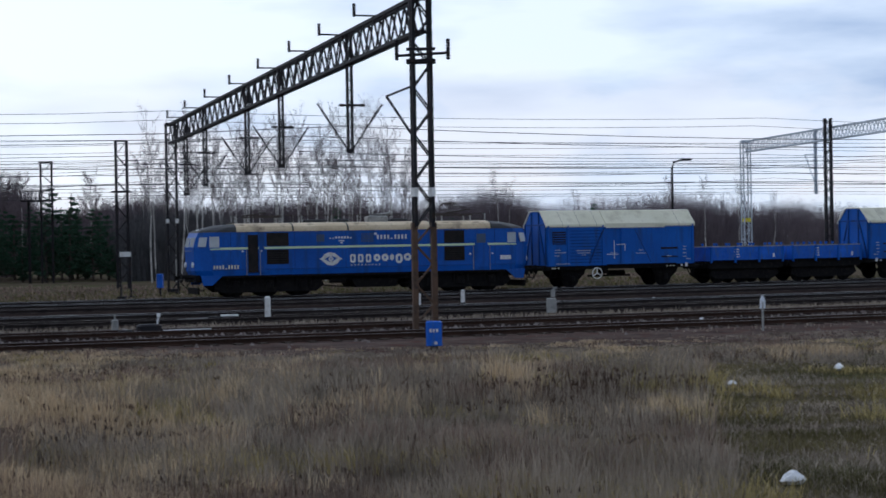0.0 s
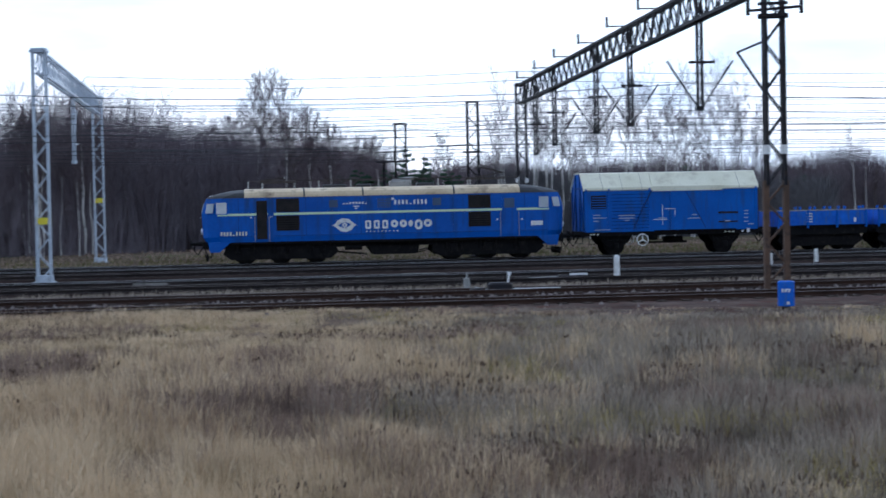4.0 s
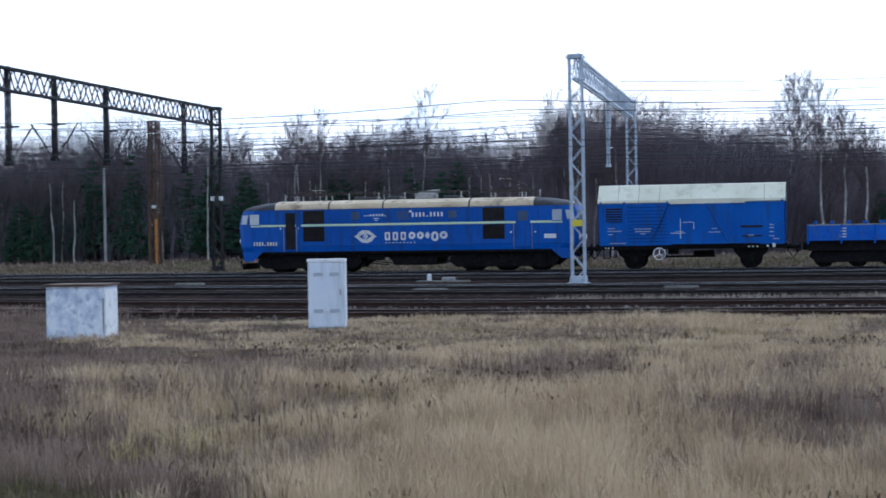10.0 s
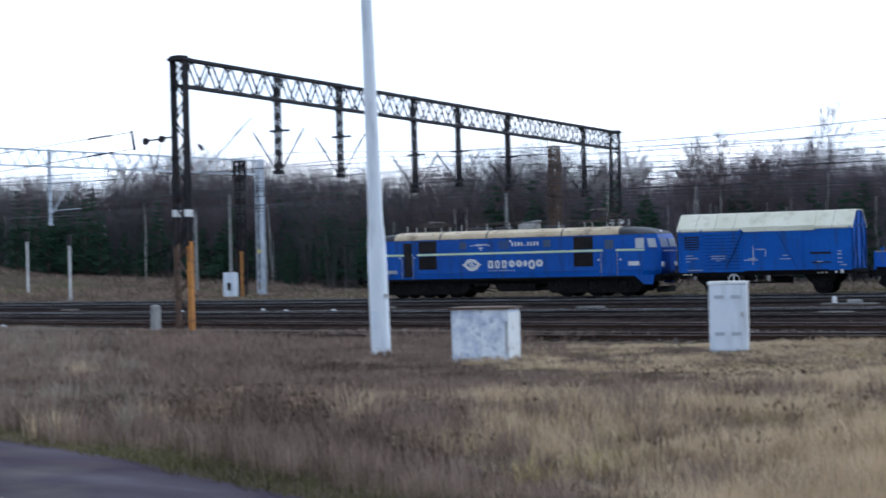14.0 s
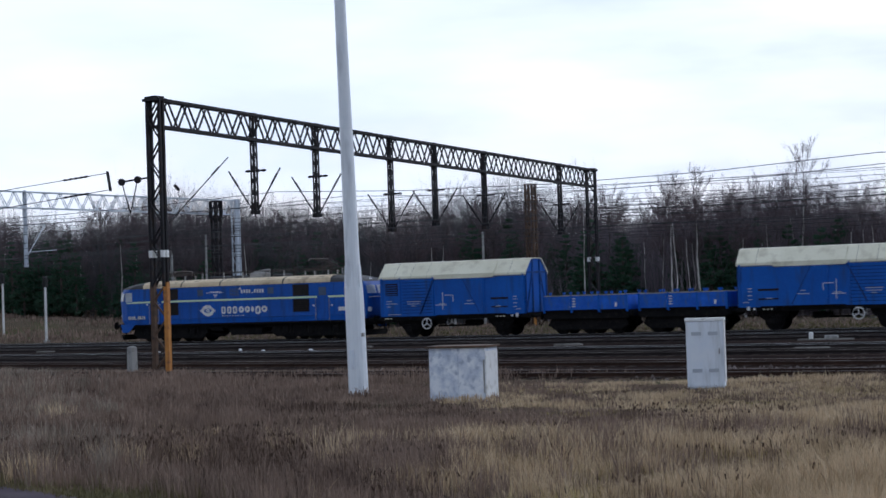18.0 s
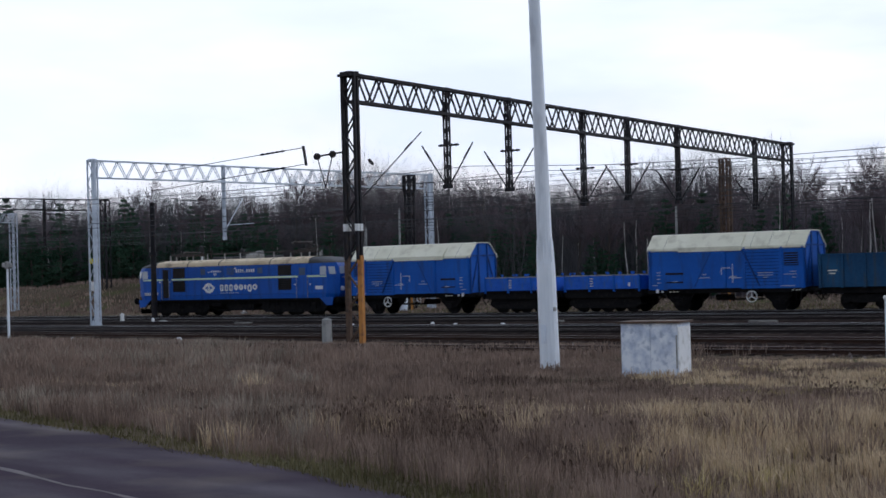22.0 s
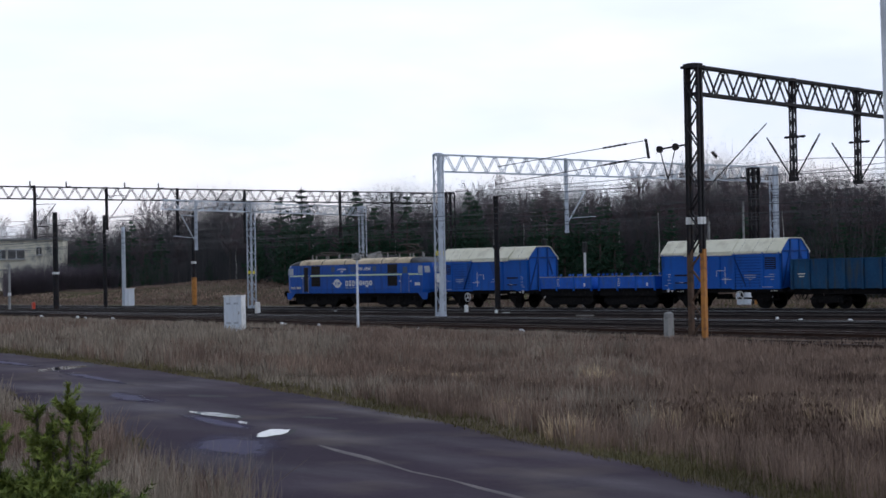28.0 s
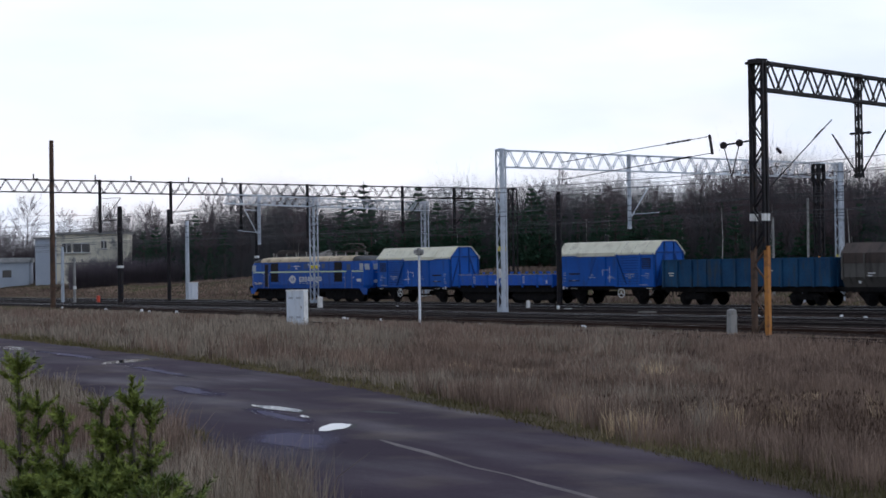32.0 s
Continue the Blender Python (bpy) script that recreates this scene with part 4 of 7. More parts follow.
def covered_wagon(label):
    e = thing("covered_goods_wagon", label, "freight wagon", Matrix(), "wagons of the train")
    L, W = 8.95, 2.8
    part("body", Mesh().box(0, 0, 1.18, L, W, 2.22), WAGON_BLUE, e, "blue painted boarded body")
    # underframe
    part("sole_bar", Mesh().box(0, W / 2 - 0.12, 0.98, L + 0.2, 0.10, 0.22).box(0, -W / 2 + 0.12, 0.98, L + 0.2, 0.10, 0.22).box(L / 2 + 0.08, 0, 0.95, 0.14, 2.5, 0.28).box(-L / 2 - 0.08, 0, 0.95, 0.14, 2.5, 0.28), BLACK, e)
    # roof: steep cream flanks and a low crown
    prof = [(W / 2 + 0.05, 3.30), (W / 2 + 0.02, 3.42), (W / 2 - 0.70, 4.14), (W / 2 - 0.74, 4.165), (0.35, 4.185), (0, 4.19)]
    prof = prof + [(-y, z) for y, z in prof[-2::-1]]
    n = 9
    for k in range(n):
        a, b = L / 2 + 0.10 - (L + 0.2) * k / n, L / 2 + 0.10 - (L + 0.2) * (k + 1) / n
        up = 0.0
        part("roof_sheet", Mesh().loft([[(x, y, z + up) for y, z in prof] + [(x, y * 0.97, z - 0.05) for y, z in prof[::-1]] for x in (a, b)]), CREAM, e, "cream painted roof sheet")
        if k:
            part("roof_seam", Mesh().loft([[(x, y, z + 0.008) for y, z in prof] for x in (a + 0.012, a - 0.012)], closed=False), ROOF_SEAM, e)
    hood = [(W / 2 + 0.09, 3.20), (W / 2 + 0.065, 3.44), (W / 2 - 0.655, 4.15)]
    for sy in (1, -1):
        part("door_hood", Mesh().loft([[(x, sy * y, z) for y, z in hood] + [(x, sy * (y - 0.03), z - 0.01) for y, z in hood[::-1]] for x in (1.0, -2.65)]), CREAM, e, "cream flap of the roof over the doors")
        y = sy * (W / 2 + 0.012)
        for x in (4.42, 3.25, 1.15, 0.05, -2.0, -4.42):
            part("side_post", Mesh().box(x, y, 1.20, 0.10, 0.07, 2.15), WAGON_BLUE, e)
        part("side_brace", Mesh().bar((-0.7, y, 3.25), (-1.75, y, 1.30), 0.12, 0.06), DEEP_BLUE, e)
        part("side_brace", Mesh().bar((1.05, y, 3.25), (2.0, y, 1.30), 0.12, 0.06), DEEP_BLUE, e)
        for k in range(11):
            part("board_joint", Mesh().box(2.15, sy * (W / 2 + 0.003), 1.35 + 0.17 * k, 1.9, 0.008, 0.02), BLACK, e)
        d = part("sliding_door", Mesh().box(-0.95, y + sy * 0.03, 1.22, 2.0, 0.05, 2.05), WAGON_BLUE, e)
        part("door_rail", Mesh().box(-1.2, y + sy * 0.06, 1.17, 4.3, 0.04, 0.06), BLACK, d)
        part("door_bolt", Mesh().box(0.50, y + sy * 0.07, 1.5, 0.03, 0.02, 1.0), WHITE, d)
        part("door_bolt", Mesh().box(0.62, y + sy * 0.075, 1.75, 0.7, 0.02, 0.03), WHITE, d)
        part("door_bolt", Mesh().box(-0.15, y + sy * 0.07, 1.95, 0.03, 0.02, 0.35).box(0.12, y + sy * 0.07, 2.28, 0.5, 0.02, 0.03), WHITE, d)
        v = part("vent", Mesh().box(3.78, y, 2.35, 0.78, 0.03, 0.68), GRILLE_AND_DOORWAY, e, "dark louvred vent")
        for k in range(5):
            part("slat", Mesh().box(3.78, y + sy * 0.02, 2.40 + 0.125 * k, 0.74, 0.02, 0.04), WAGON_BLUE, v)
        part("end_hatch", Mesh().box(-2.95, y, 2.0, 1.05, 0.03, 0.10).box(-2.95, y, 1.55, 1.0, 0.03, 0.07), GRILLE_AND_DOORWAY, e)
        for x, z, w in ((3.9, 2.02, 0.35), (3.75, 1.88, 0.7), (3.95, 1.72, 0.25), (2.35, 1.98, 0.85), (2.35, 1.85, 0.8), (2.35, 1.74, 0.25), (0.55, 1.82, 0.4), (-1.15, 1.95, 0.25), (-1.15, 1.78, 0.6), (-2.9, 1.60, 0.3), (3.6, 1.28, 0.8), (-4.1, 1.42, 0.3)):
            part("lettering_bar", Mesh().box(x, y + sy * 0.062, z, w, 0.008, 0.035), VENT, e)
        for z in (1.55, 1.75, 1.95, 2.1):
            part("lettering_bar", Mesh().box(-3.9, y + sy * 0.008, z, 0.22, 0.008, 0.04), VENT, e)
        part("label_plate", Mesh().box(-4.0, y, 1.02, 0.14, 0.04, 0.20).box(-3.7, y, 1.04, 0.10, 0.04, 0.10), WHITE, e)
        for x in (4.2, 4.05, 3.85, -3.2, -3.0, -2.8):
            part("label_plate", Mesh().box(x, y, 1.04, 0.09, 0.03, 0.06), CREAM, e)
        # hand wheel of the brake
        hw = Mesh()
        pts = [(1.55 + 0.29 * math.cos(k * math.pi / 9), y + sy * 0.05, 0.76 + 0.29 * math.sin(k * math.pi / 9)) for k in range(19)]
        hw.tube(pts, [0.03] * 19, 6, caps=False)
        for k in range(3):
            a = math.pi / 2 + k * 2 * math.pi / 3
            hw.bar((1.55, y + sy * 0.05, 0.76), (1.55 + 0.28 * math.cos(a), y + sy * 0.05, 0.76 + 0.28 * math.sin(a)), 0.05)
        part("brake_wheel", hw, WHITE, e, "pale hand brake wheel")
        part("foot_step", Mesh().box(4.15, y, 0.55, 0.35, 0.2, 0.03).bar((4.3, y, 0.55), (4.3, y, 1.0), 0.03).bar((4.0, y, 0.55), (4.0, y, 1.0), 0.03), BLACK, e)
    for s in (1, -1):
        x = s * (L / 2 + 0.012)
        gable = [(-W / 2, 1.2), (W / 2, 1.2), (W / 2, 3.38), (W / 2 - 0.70, 4.10), (0.6, 4.13), (-0.6, 4.13), (-W / 2 + 0.70, 4.10), (-W / 2, 3.38)]
        part("end_wall", Mesh().prism(gable, x - 0.02, x + 0.02, axis="x"), WAGON_BLUE, e)
        for y0, z0, y1, z1 in ((-1.3, 1.25, -1.3, 3.5), (1.3, 1.25, 1.3, 3.5), (-0.45, 1.25, -0.45, 4.08), (0.45, 1.25, 0.45, 4.08), (-1.3, 3.4, 1.3, 3.4), (-1.25, 1.3, -0.5, 3.35), (1.25, 1.3, 0.5, 3.35)):
            part("end_post", Mesh().bar((x + s * 0.04, y0, z0), (x + s * 0.04, y1, z1), 0.09, 0.07, up=(1, 0, 0)), DEEP_BLUE, e)
        buffers(e, s * (L / 2 + 0.12), s)
        axle_guards(e, s * 2.85, 0.5)
    part("brake_gear", Mesh().box(0.2, 0.2, 0.55, 2.6, 0.12, 0.10).tube([(-1.0, -0.3, 0.72), (0.0, -0.3, 0.72)], [0.17, 0.17], 10).box(0.9, 0.9, 0.72, 0.5, 0.2, 0.3), BLACK, e)
    return e


def ballast_wagon():
    e = thing("low_sided_wagon", "short bright blue low-sided wagon with a row of stake pins", "freight wagon", Matrix(), "wagons of the train")
    L, W = 4.72, 2.75
    part("floor", Mesh().box(0, 0, 1.22, L, W, 0.10), BLACK, e)
    for sy in (1, -1):
        for k in range(3):
            x = -L / 3 + k * L / 3
            part("drop_side", Mesh().box(x, sy * (W / 2), 1.30, L / 3 - 0.05, 0.06, 0.72), BRIGHT_BLUE, e, "bright blue drop side")
        for k in range(4):
            part("side_post", Mesh().box(-L / 2 + k * L / 3, sy * (W / 2 + 0.02), 1.15, 0.09, 0.10, 0.92), WAGON_BLUE, e)
        part("top_rail", Mesh().box(0, sy * W / 2, 2.03, L + 0.06, 0.10, 0.05), CONCRETE, e, "grey worn top rail")
        for k in range(6):
            x = -L / 2 + 0.36 + k * 0.80
            part("stake_pin", Mesh().tube([(x, sy * W / 2, 2.06), (x, sy * W / 2, 2.13), (x, sy * W / 2, 2.14), (x, sy * W / 2, 2.24)], [0.05, 0.05, 0.085, 0.08], 8), BRIGHT_BLUE, e)
        part("sole_bar", Mesh().box(0, sy * (W / 2 - 0.15), 0.82, L, 0.10, 0.42), BLACK, e)
        for z in (1.45, 1.58, 1.72, 1.86):
            part("lettering_bar", Mesh().box(0.7, sy * (W / 2 + 0.035), z, 0.30, 0.008, 0.05), CREAM, e)
        part("label_plate", Mesh().box(-1.75, sy * (W / 2 + 0.04), 1.42, 0.12, 0.02, 0.22), WHITE, e)
        part("spring_gear", Mesh().prism([(-2.3, 0.5), (-2.1, 0.88), (2.1, 0.88), (2.3, 0.5), (1.9, 0.24), (-1.9, 0.24)], sy * 0.98, sy * 1.08), BLACK, e)
    for s in (1, -1):
        part("end_board", Mesh().box(s * L / 2, 0, 1.25, 0.07, W, 0.76), BRIGHT_BLUE, e)
        part("end_beam", Mesh().box(s * (L / 2 + 0.03), 0, 0.86, 0.10, 2.5, 0.36), BLACK, e)
        for y in (-0.875, 0.875):
            part("buffer", Mesh().tube([(s * (L / 2 + 0.05), y, 1.04), (s * (L / 2 + 0.22), y, 1.04)], [0.16, 0.2], 12), BLACK, e)
    for x in (-1.6, 0.0, 1.6):
        wheelset(e, x, 0.46)
    return e


def gondola():
    e = thing("open_gondola_wagon", "weathered teal-blue high-sided open bogie wagon", "freight wagon", Matrix(), "wagons of the train")
    L, W = 13.2, 2.85
    part("floor", Mesh().box(0, 0, 1.15, L, W, 0.10), BLACK, e)
    for sy in (1, -1):
        part("side_wall", Mesh().box(0, sy * W / 2, 1.18, L, 0.06, 1.62), TEAL_BLUE, e, "faded teal side with worn patches")
        part("top_rail", Mesh().box(0, sy * W / 2, 2.80, L + 0.1, 0.14, 0.09), TEAL_BLUE, e)
        for k in range(12):
            x = -L / 2 + 0.05 + k * (L - 0.1) / 11
            part("side_post", Mesh().box(x, sy * (W / 2 + 0.07), 1.15, 0.13, 0.12, 1.66, taper=1.0), TEAL_BLUE, e)
        for k in (1, 4, 7, 10):
            x = -L / 2 + 0.65 + k * (L - 0.1) / 11
            part("side_door", Mesh().box(x, sy * (W / 2 + 0.03), 1.25, 0.9, 0.03, 1.35), TEAL_BLUE, e)
        part("sole_bar", Mesh().box(0, sy * (W / 2 - 0.25), 0.85, L, 0.12, 0.34), BLACK, e)
        for x, w in ((5.9, 0.5), (5.9, 0.35), (-2.0, 0.6)):
            part("lettering_bar", Mesh().box(x, sy * (W / 2 + 0.045), 1.5 + w, w, 0.008, 0.06), CREAM, e)
    for s in (1, -1):
        part("end_wall", Mesh().box(s * L / 2, 0, 1.18, 0.08, W, 1.66), TEAL_BLUE, e)
        for y in (-0.9, -0.3, 0.3, 0.9):
            part("end_post", Mesh().box(s * (L / 2 + 0.07), y, 1.15, 0.10, 0.12, 1.66), TEAL_BLUE, e)
        buffers(e, s * (L / 2 + 0.05), s)
        b = Mesh()
        for sy in (-1, 1):
            b.prism([(s * 4.4 - 1.3, 0.55), (s * 4.4 - 1.0, 0.78), (s * 4.4 + 1.0, 0.78), (s * 4.4 + 1.3, 0.55), (s * 4.4 + 0.5, 0.36), (s * 4.4 - 0.5, 0.36)], sy * 0.98, sy * 1.08)
            for dx in (-0.9, 0.9):
                b.box(s * 4.4 + dx, sy * 1.06, 0.34, 0.34, 0.2, 0.3, chamfer=0.04)
        b.box(s * 4.4, 0, 0.5, 0.4, 2.2, 0.4)
        part("bogie", b, BLACK, e)
        for dx in (-0.9, 0.9):
            wheelset(e, s * 4.4 + dx, 0.46)
    return e


BROWN = surf("brown_wagon_paint", (0.05, 0.035, 0.028), (0.085, 0.06, 0.048), 0.6, 0.7, fine=10, c3=(0.03, 0.022, 0.018), grime=True)
GREYBROWN = surf("grey_brown_hopper_paint", (0.09, 0.085, 0.075), (0.14, 0.13, 0.115), 0.6, 0.7, fine=10, c3=(0.05, 0.045, 0.04), grime=True)


def hopper():
    e = thing("hopper_wagon", "brown and grey covered hopper wagon", "freight wagon", Matrix(), "wagons of the train")
    L, W = 9.4, 2.8
    prof = [(1.0, 1.0), (W / 2, 1.7), (W / 2, 2.55), (-W / 2, 2.55), (-W / 2, 1.7), (-1.0, 1.0)]
    part("hopper_body", Mesh().prism(prof, -L / 2, L / 2, axis="x"), GREYBROWN, e)
    prof = [(W / 2 + 0.03, 2.5), (W / 2 + 0.03, 3.1), (W / 2 - 0.5, 3.7), (-W / 2 + 0.5, 3.7), (-W / 2 - 0.03, 3.1), (-W / 2 - 0.03, 2.5)]
    part("upper_body", Mesh().prism(prof, -L / 2, L / 2, axis="x"), BROWN, e, "dark brown upper body")
    for sy in (1, -1):
        for k in range(7):
            part("rib", Mesh().box(-L / 2 + 0.1 + k * (L - 0.2) / 6, sy * (W / 2 + 0.05), 1.6, 0.10, 0.10, 1.5), GREYBROWN, e)
        part("lettering_bar", Mesh().box(2.6, sy * (W / 2 + 0.02), 1.9, 0.5, 0.02, 0.06).box(2.7, sy * (W / 2 + 0.02), 1.75, 0.3, 0.02, 0.06), WHITE, e)
        part("label_plate", Mesh().box(3.4, sy * (W / 2 + 0.02), 1.35, 0.14, 0.03, 0.14), WHITE, e)
        part("sole_bar", Mesh().box(0, sy * 1.15, 0.85, L + 0.3, 0.12, 0.28), BLACK, e)
    for s in (1, -1):
        buffers(e, s * (L / 2 + 0.1), s)
        axle_guards(e, s * 3.1, 0.5)
        axle_guards(e, s * 1.5, 0.5)
    return e


LOCO = locomotive()
VAN = covered_wagon("blue covered wagon with cream roof next to the locomotive")
LOW_A, LOW_B = ballast_wagon(), ballast_wagon()
VAN_B = covered_wagon("blue covered wagon with cream roof, brake wheel at its rear end")
OPEN_WAGON, HOPPER = gondola(), hopper()
CONSIST = ((LOCO, 2.10, 5.15, 0), (VAN, 16.62, 2.85, 0), (LOW_A, 24.58, 1.6, 0), (LOW_B, 29.98, 1.6, 0), (VAN_B, 37.45, 2.85, 180), (OPEN_WAGON, 49.35, 4.4, 0), (HOPPER, 61.3, 2.3, 0))


def place(t, back, base, turn):
    s = train_s(t) - back
    a, b = on_track(s + base), on_track(s - base)
    m, d = (a + b) / 2, a - b
    return pose(m.x, m.y, 0.18, 0, 0, math.degrees(math.atan2(d.y, d.x)) + turn)


def motions():
    for ob, back, base, turn in CONSIST:
        walk(ob, [(float(t), place(t, back, base, turn)) for t in range(33)])
        sign = -1 if turn else 1
        for wheel, x, r in SPIN:
            if wheel.parent is ob:
                walk(wheel, [(k * 4 / 30, Matrix.Translation((x, 0, r)) @ Matrix.Rotation(sign * (train_s(k * 4 / 30) - train_s(0)) / r, 4, "Y")) for k in range(241)])


# ---- catenary portals and masts ----
def lattice(m_leg, m_brace, p, q, wx, wy, ux, leg, brace, pitch, faces=(1, 3)):
    """A four-legged lattice from p to q; ux: the direction of its width wx."""
    p, q, ux = Vector(p), Vector(q), Vector(ux).normalized()
    a = (q - p).normalized()
    uy = a.cross(ux).normalized()
    cs = [ux * (i * wx / 2) + uy * (j * wy / 2) for i, j in ((-1, -1), (1, -1), (1, 1), (-1, 1))]
    for c in cs:
        if isinstance(m_leg, Mesh):
            m_leg.bar(p + c, q + c, leg, leg, up=ux)
        else:
            m_leg.append(Mesh().bar(p + c, q + c, leg, leg, up=ux))
    n = max(2, round((q - p).length / pitch))
    for f in faces:
        c0, c1 = cs[f], cs[(f + 1) % 4]
        for k in range(n):
            s, e = p + (q - p) * (k / n), p + (q - p) * ((k + 1) / n)
            a0, a1 = (c0, c1) if (k + (f > 1)) % 2 else (c1, c0)
            if isinstance(m_brace, Mesh):
                m_brace.bar(s + a0, e + a1, brace, brace * 0.5)
            else:
                m_brace.append(Mesh().bar(s + a0, e + a1, brace, brace * 0.5))


def insulator_rod(m, p, q, r=0.07, n=5):
    p, q = Vector(p), Vector(q)
    pts, rad = [], []
    for k in range(2 * n + 1):
        pts.append(p + (q - p) * (k / (2 * n)))
        rad.append(r if k % 2 else r * 0.55)
    m.tube(pts, rad, 8)


def portal(label, near, far, top, depth, mast_w, iron, hangers, foot=None, pins=(), marks=None, pitch=0.75, beam_from=0.0, beam_to=1.0, masts=(True, True), arms=True, group="catenary portals", single_braces=True, fall=0.0, reach=1, web=False):
    """A beam of lattice iron over the tracks on two lattice masts, with posts that hang from it."""
    n, f = Vector((*near, 0)), Vector((*far, 0))
    e = thing("catenary_portal", label, "catenary portal", Matrix.Translation(n), group)
    d = f - n
    L = d.length
    u = d.normalized()
    w = Vector((-u.y, u.x, 0))
    leg, brace = (0.115, 0.062) if foot else (0.085, 0.05)
    for k, on in enumerate(masts):
        if not on:
            continue
        b = u * (L * k)
        mt_top = top - fall * (0.15 + 0.85 * k)
        z0 = 3.2 if foot and k == 0 else 0.0
        ml, mb = [], [] if single_braces else Mesh()
        lattice(ml, mb, b + Vector((0, 0, z0)), b + Vector((0, 0, mt_top)), mast_w * (0.4 if foot else 1.0), mast_w, u, leg * 0.9, brace * 1.1, pitch)
        ms = part("mast", Mesh().box(b.x, b.y, mt_top - 0.12, mast_w + leg, mast_w + leg, 0.10), iron, e)
        for q in ml:
            part("leg", q, iron, ms)
        if single_braces:
            for q in mb:
                part("brace", q, iron, ms)
        else:
            part("bracing", mb, iron, ms)["kind"] = "stuff"
        part("cap_plate", Mesh().box(b.x, b.y, mt_top, mast_w * 1.05, mast_w * 0.9, 0.06), iron, ms)
        if web:
            c = b - w * (mast_w * 0.5)
            part("web_plate", Mesh().bar(c + Vector((0, 0, -0.05)), c + Vector((0, 0, mt_top)), mast_w * 0.5, 0.02, up=w), iron, ms)
        if z0:
            for i, mt in ((-1, foot[0]), (1, foot[1])):
                c = b - w * (i * mast_w * 0.56)
                part("foot_post", Mesh().bar(c + Vector((0, 0, -0.1)), c + Vector((0, 0, 3.35)), 0.17, 0.17, up=u), mt, e, "orange painted foot post" if mt is ORANGE else "rusty foot post")
            fb = Mesh()
            for q in range(5):
                z = 0.2 + q * 0.62
                s = 1 if q % 2 else -1
                fb.bar(b - w * (s * mast_w * 0.5) + Vector((0, 0, z)), b + w * (s * mast_w * 0.5) + Vector((0, 0, z + 0.6)), 0.06)
            part("foot_bracing", fb, RUST_IRON, e)
        else:
            part("foot_plate", Mesh().box(b.x, b.y, 0, mast_w * 1.12, mast_w * 1.08, 0.34, taper=0.94).box(b.x, b.y, -0.05, mast_w * 1.45, mast_w * 1.4, 0.13), iron, ms)
        if marks:
            z, mt, h, lab = marks[k]
            if h:
                if mt is WHITE:
                    for i in (-1, 1):
                        for j in (-1, 1):
                            c = b + u * (i * mast_w * (0.2 if foot else 0.5)) + w * (j * mast_w * 0.5)
                            part("mark", Mesh().bar(c + Vector((0, 0, z)), c + Vector((0, 0, z + h)), 0.135, 0.135, up=u), mt, ms, lab)
                else:
                    part("mark", Mesh().bar(b - w * (mast_w * 0.42) + Vector((0, 0, z)), b + w * (mast_w * 0.42) + Vector((0, 0, z)), mast_w * 1.02, h), mt, ms, lab)
    # beam; it hangs a little lower towards its far end
    s, t = u * (L * beam_from), u * (L * beam_to)

    def level(f):
        return Vector((0, 0, top - fall * (0.15 + 0.85 * (beam_from + (beam_to - beam_from) * f))))

    low = Vector((0, 0, -depth))
    for z in (low, Vector((0, 0, -0.04))):
        for i in (-1, 1):
            o = w * (i * mast_w * 0.22) + z
            part("beam_chord", Mesh().bar(s + o + level(0), t + o + level(1), 0.11 if foot else 0.09), iron, e)
    bm, pieces = Mesh(), []
    cnt = int((t - s).length / (depth * 0.62))
    for i in (-1, 1):
        for k in range(cnt):
            a, b = s + (t - s) * (k / cnt) + level(k / cnt), s + (t - s) * ((k + 1) / cnt) + level((k + 1) / cnt)
            hi, o = Vector((0, 0, -0.04)), w * (i * mast_w * 0.22)
            pieces.append(Mesh().bar(a + o + (hi if k % 2 else low), b + o + (low if k % 2 else hi), brace * (0.9 if foot else 0.8)))
    for k in range(0, cnt, 2):
        a = s + (t - s) * (k / cnt) + level(k / cnt)
        for z in (low, Vector((0, 0, -0.04))):
            pieces.append(Mesh().bar(a - w * (mast_w * 0.22) + z, a + w * (mast_w * 0.22) + z, brace * 0.7))
    if single_braces:
        for q in pieces:
            part("beam_brace", q, iron, e)
    else:
        for q in pieces:
            k = len(bm.v)
            bm.v += q.v
            bm.f += [tuple(i + k for i in f) for f in q.f]
        part("beam_bracing", bm, iron, e)["kind"] = "stuff"
    for fr, zb in hangers:
        c = u * (L * fr)
        ht = top - fall * (0.15 + 0.85 * fr)
        h = Mesh()
        hb = Mesh()
        hw = 0.18 if arms else 0.13
        lattice(h, hb, c + Vector((0, 0, zb)), c + Vector((0, 0, ht + 0.05)), hw, hw * 0.9, u, 0.055, 0.03, 0.5, (0, 1, 2, 3))
        hp = part("hanger", h, iron, e)
        part("bracing", hb, iron, hp)["kind"] = "stuff"
        part("hanger_foot", Mesh().box(c.x, c.y, zb - 0.12, hw * 1.6, hw * 1.6, 0.16), iron, hp)
        part("clamp", Mesh().box(c.x, c.y, ht - depth - 0.08, hw * 1.7, hw * 1.7, 0.10), iron, hp)
        if arms:
            for i in (-1, 1):
                x = c + w * (i * 1.2)
                part("stay", Mesh().bar(c + w * (i * 0.1) + Vector((0, 0, zb + 0.02)), x + Vector((0, 0, zb + 1.65)), 0.045), iron, hp)
                g = Mesh()
                insulator_rod(g, c + w * (i * 0.77) + Vector((0, 0, zb + 1.02)), c + w * (i * 1.05) + Vector((0, 0, zb + 1.43)), 0.055)
                part("insulator", g, DARK_IRON, hp)
            g = Mesh()
